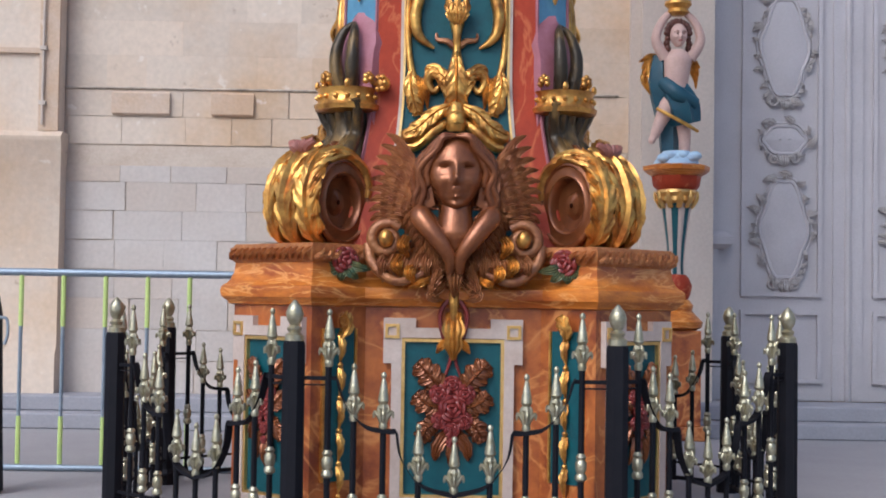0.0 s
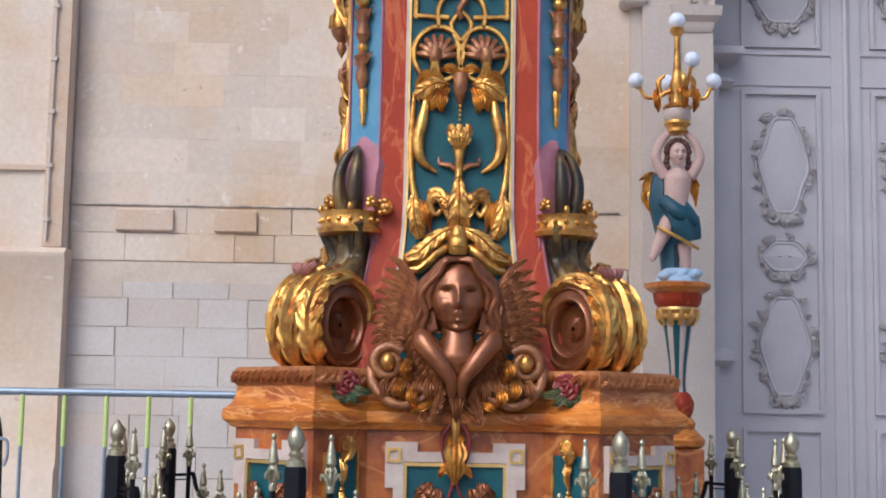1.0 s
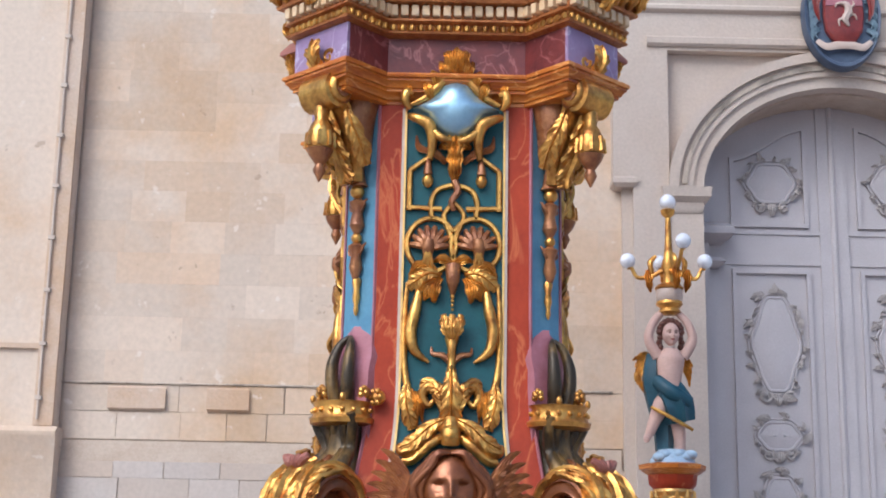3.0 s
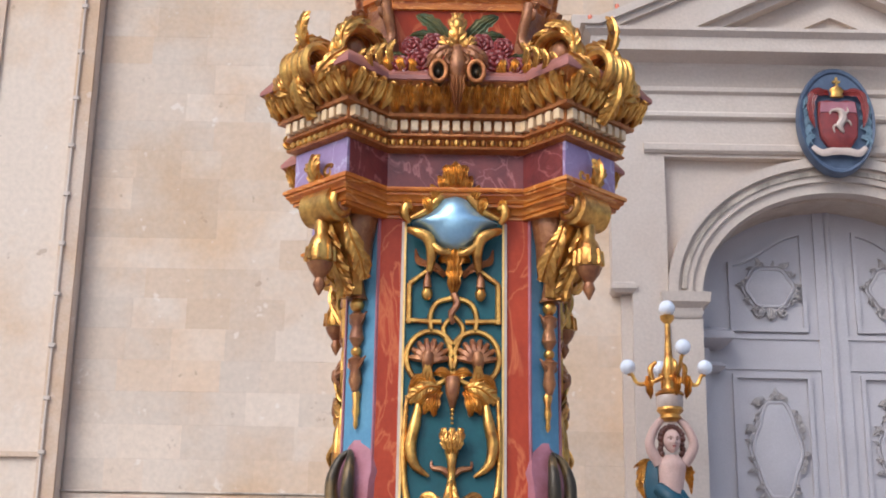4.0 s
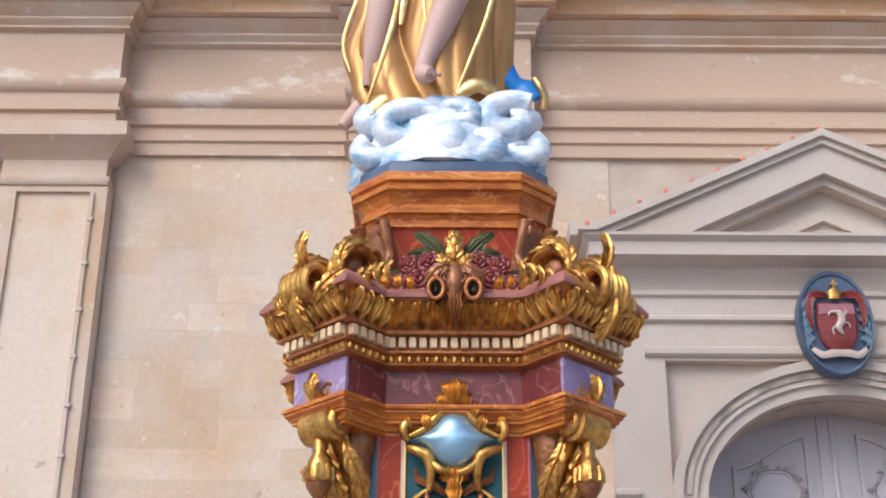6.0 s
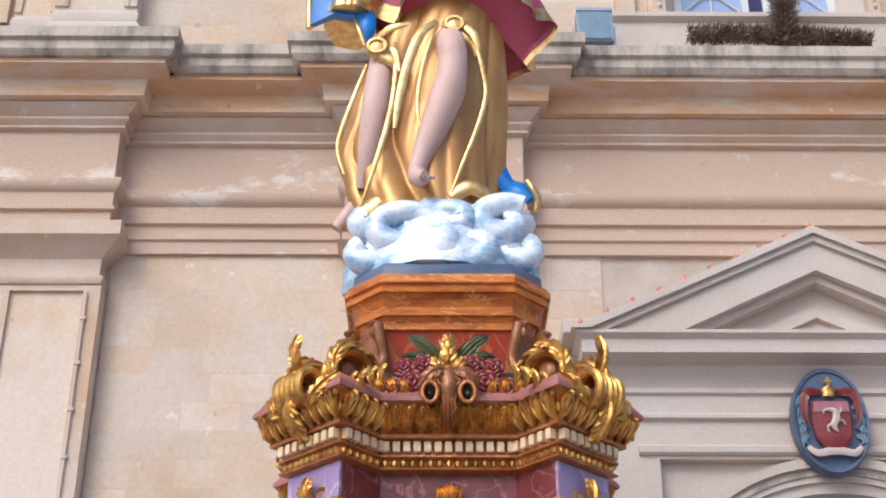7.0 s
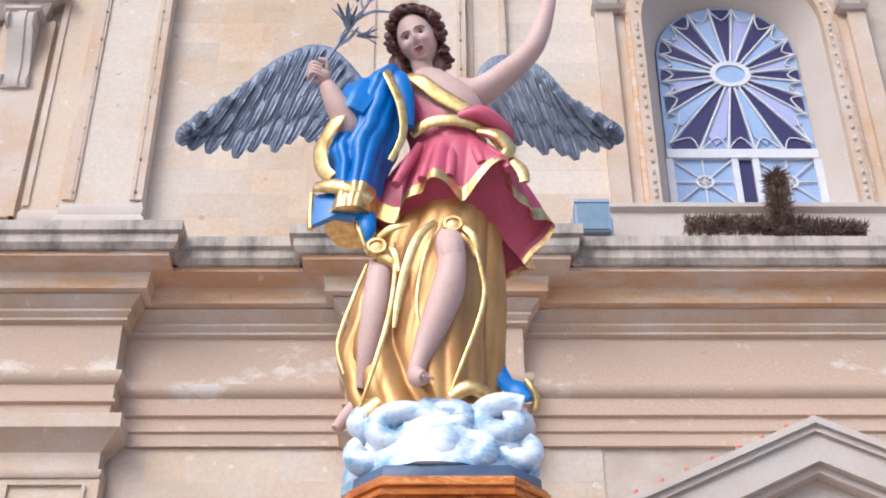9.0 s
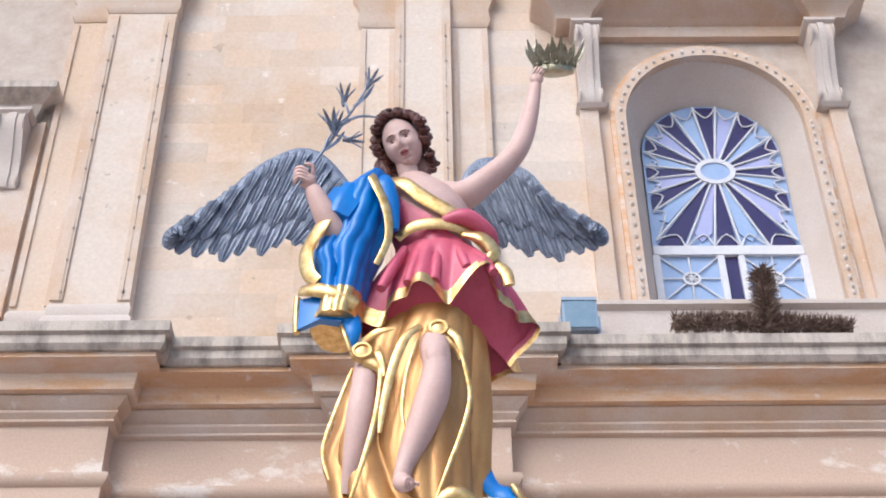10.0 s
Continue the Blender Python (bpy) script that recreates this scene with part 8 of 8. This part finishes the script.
loft(bm, [[(w * math.cos(a), 0.06 * math.sin(a), z) for a in [2 * math.pi * k / 16 for k in range(16)]] for w, z in ((0.10, 0.0), (0.12, 0.02), (0.11, 0.3), (0.10, 0.7), (0.095, 0.87), (0.08, 0.95), (0.05, 0.99), (0.01, 1.005))])
part("body", bm, PLASTIC, st)
bm = B()
tube(bm, [(0.09, -0.03, 0.85), (0.125, -0.03, 0.84), (0.13, -0.03, 0.77), (0.115, -0.03, 0.72)], 0.008, 6, 4)
part("hook", bm, GALV, st)

# ---- angel lamp on its column ----
LX, LY = 1.665, 9.72
col = empty("lamp_column", "slender painted column, teal and white under a red and gold capital", "column", at=(LX, LY, -0.012))
bm = B()
box(bm, -0.20, 0.20, -0.20, 0.20, 0.0, 0.10, bev=0.01)
box(bm, -0.16, 0.16, -0.16, 0.16, 0.10, 0.78, bev=0.008)
part("base", bm, ORANGE, col)
bm = B()
turned(bm, 0, 0, [(0.15, 0.78), (0.19, 0.80), (0.20, 0.84), (0.16, 0.88), (0.12, 0.92), (0.13, 0.96), (0.10, 1.0)], 20)
part("base_ring", bm, WOODY, col)
bm = B()
turned(bm, 0, 0, [(0.09, 1.0), (0.11, 1.04), (0.12, 1.10), (0.10, 1.15), (0.075, 1.18)], 20)
part("ring", bm, RED, col)
prof = [(0.06, 1.18), (0.055, 1.25), (0.065, 1.40), (0.085, 1.55), (0.10, 1.66), (0.11, 1.70)]
bm = B()
rr = []
for r, z in prof:
    rr.append([(r * (1 + 0.06 * (k % 2)) * math.cos(2 * math.pi * k / 24), r * (1 + 0.06 * (k % 2)) * math.sin(2 * math.pi * k / 24), z) for k in range(24)])
vv = loft(bm, rr)
bm.faces.ensure_lookup_table()
for f in bm.faces:
    a = math.atan2(f.calc_center_median().y, f.calc_center_median().x)
    f.material_index = int((a + math.pi) / (math.pi / 6)) % 2
part("shaft", bm, [TEAL, WHITE], col, "teal and white fluted shaft")
bm = B()
turned(bm, 0, 0, [(0.11, 1.69), (0.135, 1.71), (0.13, 1.74), (0.15, 1.77), (0.14, 1.79)], 20)
for k in range(12):
    a = k * math.pi / 6
    leaf(bm, [(0.11 * math.cos(a), 0.11 * math.sin(a), 1.66), (0.15 * math.cos(a), 0.15 * math.sin(a), 1.72), (0.16 * math.cos(a), 0.16 * math.sin(a), 1.78)], 0.03, (math.cos(a), math.sin(a), 0), 2, 0.006)
part("gilt_leaves", bm, GOLD_PALE, col)
bm = B()
turned(bm, 0, 0, [(0.14, 1.79), (0.17, 1.82), (0.18, 1.89)], 8)
part("neck", bm, RED, col)
bm = B()
turned(bm, 0, 0, [(0.18, 1.89), (0.20, 1.90), (0.24, 1.93), (0.245, 1.96), (0.20, 1.972)], 8)
part("capital", bm, WOODY, col)

bm = B()
A_M = [SKIN, TEAL_CLOTH, HAIR, GOLD, PALE_BLUE, LIP]
turned(bm, LX, LY, [(0.17, 1.955), (0.16, 1.99), (0.12, 2.03), (0.10, 2.06)], 10, 4)
for k in range(6):
    ball(bm, (LX - 0.11 + k * 0.045, LY - 0.10, 2.0 + 0.02 * (k % 2)), (0.05, 0.05, 0.035), 4, 8, 6)
ax, ay = LX, LY
tube(bm, [(ax + 0.06, ay, 2.05), (ax + 0.05, ay - 0.01, 2.22), (ax + 0.02, ay, 2.42)], [0.035, 0.05, 0.075], 10, 4, 0)
tube(bm, [(ax - 0.17, ay - 0.03, 2.16), (ax - 0.13, ay - 0.03, 2.26), (ax - 0.05, ay, 2.42)], [0.03, 0.045, 0.075], 10, 4, 0)
tube(bm, [(ax - 0.17, ay - 0.03, 2.17), (ax - 0.19, ay - 0.05, 2.13), (ax - 0.2, ay - 0.08, 2.12)], [0.028, 0.026, 0.015], 8, 3, 0)
tube(bm, [(ax, ay, 2.38), (ax - 0.01, ay - 0.01, 2.55), (ax, ay, 2.72), (ax, ay, 2.80)], [0.085, 0.085, 0.105, 0.05], 14, 5, 0)
tube(bm, [(ax + 0.06, ay, 2.26), (ax + 0.03, ay - 0.01, 2.38), (ax - 0.03, ay - 0.01, 2.50)], [0.10, 0.12, 0.10], 21, 6, 1, ridges=7)
tube(bm, [(ax - 0.10, ay - 0.02, 2.56), (ax - 0.02, ay - 0.10, 2.47), (ax + 0.12, ay - 0.06, 2.40)], [0.05, 0.06, 0.05], 8, 4, 1)
tube(bm, [(ax - 0.12, ay + 0.05, 2.76), (ax - 0.13, ay + 0.05, 2.55), (ax - 0.06, ay + 0.06, 2.25), (ax - 0.05, ay + 0.05, 2.06)], [0.05, 0.07, 0.07, 0.06], 10, 5, 1, ridges=5)
tube(bm, [(ax - 0.16, ay - 0.08, 2.36), (ax - 0.02, ay - 0.12, 2.28), (ax + 0.14, ay - 0.08, 2.20)], [0.012, 0.014, 0.012], 6, 4, 3)
for s in (-1, 1):
    tube(bm, [(ax + s * 0.09, ay, 2.74), (ax + s * 0.16, ay - 0.02, 2.86), (ax + s * 0.13, ay - 0.02, 2.98), (ax + s * 0.06, ay, 3.07)], [0.045, 0.036, 0.032, 0.026], 10, 5, 0)
sculpted_head(bm, Matrix.Translation((ax, ay - 0.035, 2.90)) @ Matrix.Rotation(radians(8), 4, "Z"), (0.084, 0.074, 0.086), 0, 5, 2, None, 2, 48, 40)
ball(bm, (ax, ay + 0.0, 2.935), (0.072, 0.066, 0.078), 2, 12, 8)
for k in range(10):
    a = k * math.pi / 9
    ball(bm, (ax + 0.08 * math.cos(a), ay - 0.02, 2.92 + 0.085 * math.sin(a)), 0.026, 2, 8, 6)
for s in (-1, 1):
    for k in range(3):
        ball(bm, (ax + s * (0.074 + 0.008 * (k % 2)), ay - 0.01, 2.88 - 0.035 * k), (0.024, 0.028, 0.026), 2, 8, 6)
for i in range(6):
    leaf(bm, [(ax - 0.08, ay + 0.08, 2.72), (ax - 0.18 - 0.01 * i, ay + 0.09, 2.76 - 0.03 * i), (ax - 0.27 + 0.02 * i, ay + 0.08, 2.72 - 0.05 * i)], 0.035, (0, -1, 0), 2, 0.006, 3)
for i in range(4):
    leaf(bm, [(ax + 0.08, ay + 0.08, 2.72), (ax + 0.14, ay + 0.09, 2.72 - 0.03 * i), (ax + 0.18 - 0.01 * i, ay + 0.08, 2.68 - 0.05 * i)], 0.03, (0, -1, 0), 2, 0.006, 3)
tagged(part("angel_statue", bm, A_M, None, "", 60), "small painted angel with teal drapery holding up a lamp", "statue")

lamp = empty("lamp_candelabrum", "gilded candelabrum with white globes, held up by the angel", "lamp", at=(LX, LY, 3.05))
bm = B()
turned(bm, 0, 0, [(0.05, 0.0), (0.085, 0.02), (0.07, 0.05), (0.10, 0.08), (0.095, 0.10)], 16)
turned(bm, 0, 0, [(0.10, 0.19), (0.11, 0.20), (0.09, 0.225), (0.05, 0.24), (0.035, 0.3), (0.06, 0.36), (0.04, 0.43), (0.03, 0.5), (0.024, 0.6), (0.02, 0.74), (0.05, 0.77), (0.055, 0.80), (0.03, 0.81)], 16)
part("stem", bm, GOLD, lamp)
bm = B()
turned(bm, 0, 0, [(0.09, 0.10), (0.10, 0.12), (0.10, 0.18), (0.095, 0.19)], 16)
part("white_band", bm, WHITE, lamp)
bm = B()
ball(bm, (0, 0, 0.862), 0.062, 0, 16, 12)
part("globe", bm, BULB, lamp)
for k, (dx, dy, gz) in enumerate(((-0.30, 0.04, 0.385), (0.265, -0.02, 0.375), (0.06, -0.28, 0.47), (-0.02, 0.28, 0.43))):
    bm = B()
    tube(bm, [(0, 0, 0.36), (dx * 0.4, dy * 0.4, 0.30), (dx * 0.75, dy * 0.75, gz - 0.10), (dx * 0.9, dy * 0.9, gz - 0.03), (dx, dy, gz - 0.02)], [0.016, 0.018, 0.015, 0.014, 0.02], 8, 5)
    tube(bm, [(dx * 0.4, dy * 0.4, 0.31), (dx * 0.45, dy * 0.45, 0.40), (dx * 0.3, dy * 0.3, 0.45)], [0.018, 0.022, 0.012], 8, 4)
    leaf(bm, [(dx * 0.5, dy * 0.5, 0.34), (dx * 0.5, dy * 0.5 - 0.02, 0.25), (dx * 0.45, dy * 0.45, 0.17)], 0.04, (0, -1, 0), 3, 0.02)
    a = part("arm", bm, GOLD, lamp)
    bm = B()
    ball(bm, (dx, dy, gz + 0.03), 0.058, 0, 16, 12)
    part("globe", bm, BULB, a)


# ---- ashlar blocks of the walls, and paving slabs ----
block_me = []
for v in range(3):
    bb = B()
    e = (0.0, 0.0012, 0.0024)[v]
    g = e * 1.6
    loft(bb, [[(-0.5, 0.5, -0.5), (0.5, 0.5, -0.5), (0.5, 0.5, 0.5), (-0.5, 0.5, 0.5)], [(-0.5, -0.2, -0.5), (0.5, -0.2, -0.5), (0.5, -0.2, 0.5), (-0.5, -0.2, 0.5)],
               [(-0.5 + e, -0.5, -0.5 + g), (0.5 - e, -0.5, -0.5 + g), (0.5 - e, -0.5, 0.5 - g), (-0.5 + e, -0.5, 0.5 - g)]])
    bmesh.ops.recalc_face_normals(bb, faces=bb.faces)
    me = bpy.data.meshes.new("block")
    bb.to_mesh(me)
    bb.free()
    me.materials.append(STONE)
    block_me.append(me)
rb = random.Random(33)


def ashlar(wall, x0, x1, z0, z1, course, wmin, wmax, y, meshes=block_me, gap=0.0):
    z = z0
    while z < z1 - 0.05:
        h = min(course * rb.uniform(0.94, 1.06), z1 - z)
        if z1 - z - h < 0.08:
            h = z1 - z
        x = x0
        while x < x1 - 0.01:
            w = rb.uniform(wmin, wmax)
            if x1 - x - w < wmin * 0.6:
                w = x1 - x
            o = new("block", rb.choice(meshes))
            o.parent = wall
            d = 0.014 + rb.uniform(0, 0.0006)
            gx, gz, back = gap * rb.random() ** 3 * 1.6, gap * rb.random() ** 3 * 1.1, gap * rb.random() ** 2 * 0.4
            o.matrix_basis = Matrix.LocRotScale((x + w / 2 + gx * 0.3, y - d / 2 + 0.002 + back, z + h / 2), None, (w - gx, d, h - gz))
            x += w
        z += h


ashlar(wall_lower, -2.95, 1.42, 2.13, 2.56, 0.215, 0.30, 0.50, W, gap=0.010)
ashlar(wall_lower, -2.95, 1.42, 2.56, 7.34, 0.262, 0.30, 0.54, W)
pale_me = []
for me in block_me:
    c = me.copy()
    c.materials[0] = STONE_PALE
    pale_me.append(c)
ashlar(wall_lower, -2.95, 1.42, 0.21, 1.96, 0.235, 0.32, 0.56, W - 0.052, pale_me, gap=0.011)
ashlar(wall_upper, -2.98, -0.80, 9.33, 15.0, 0.30, 0.40, 0.62, W)
ashlar(wall_upper, 0.70, 1.70, 9.33, 15.0, 0.30, 0.40, 0.62, W)
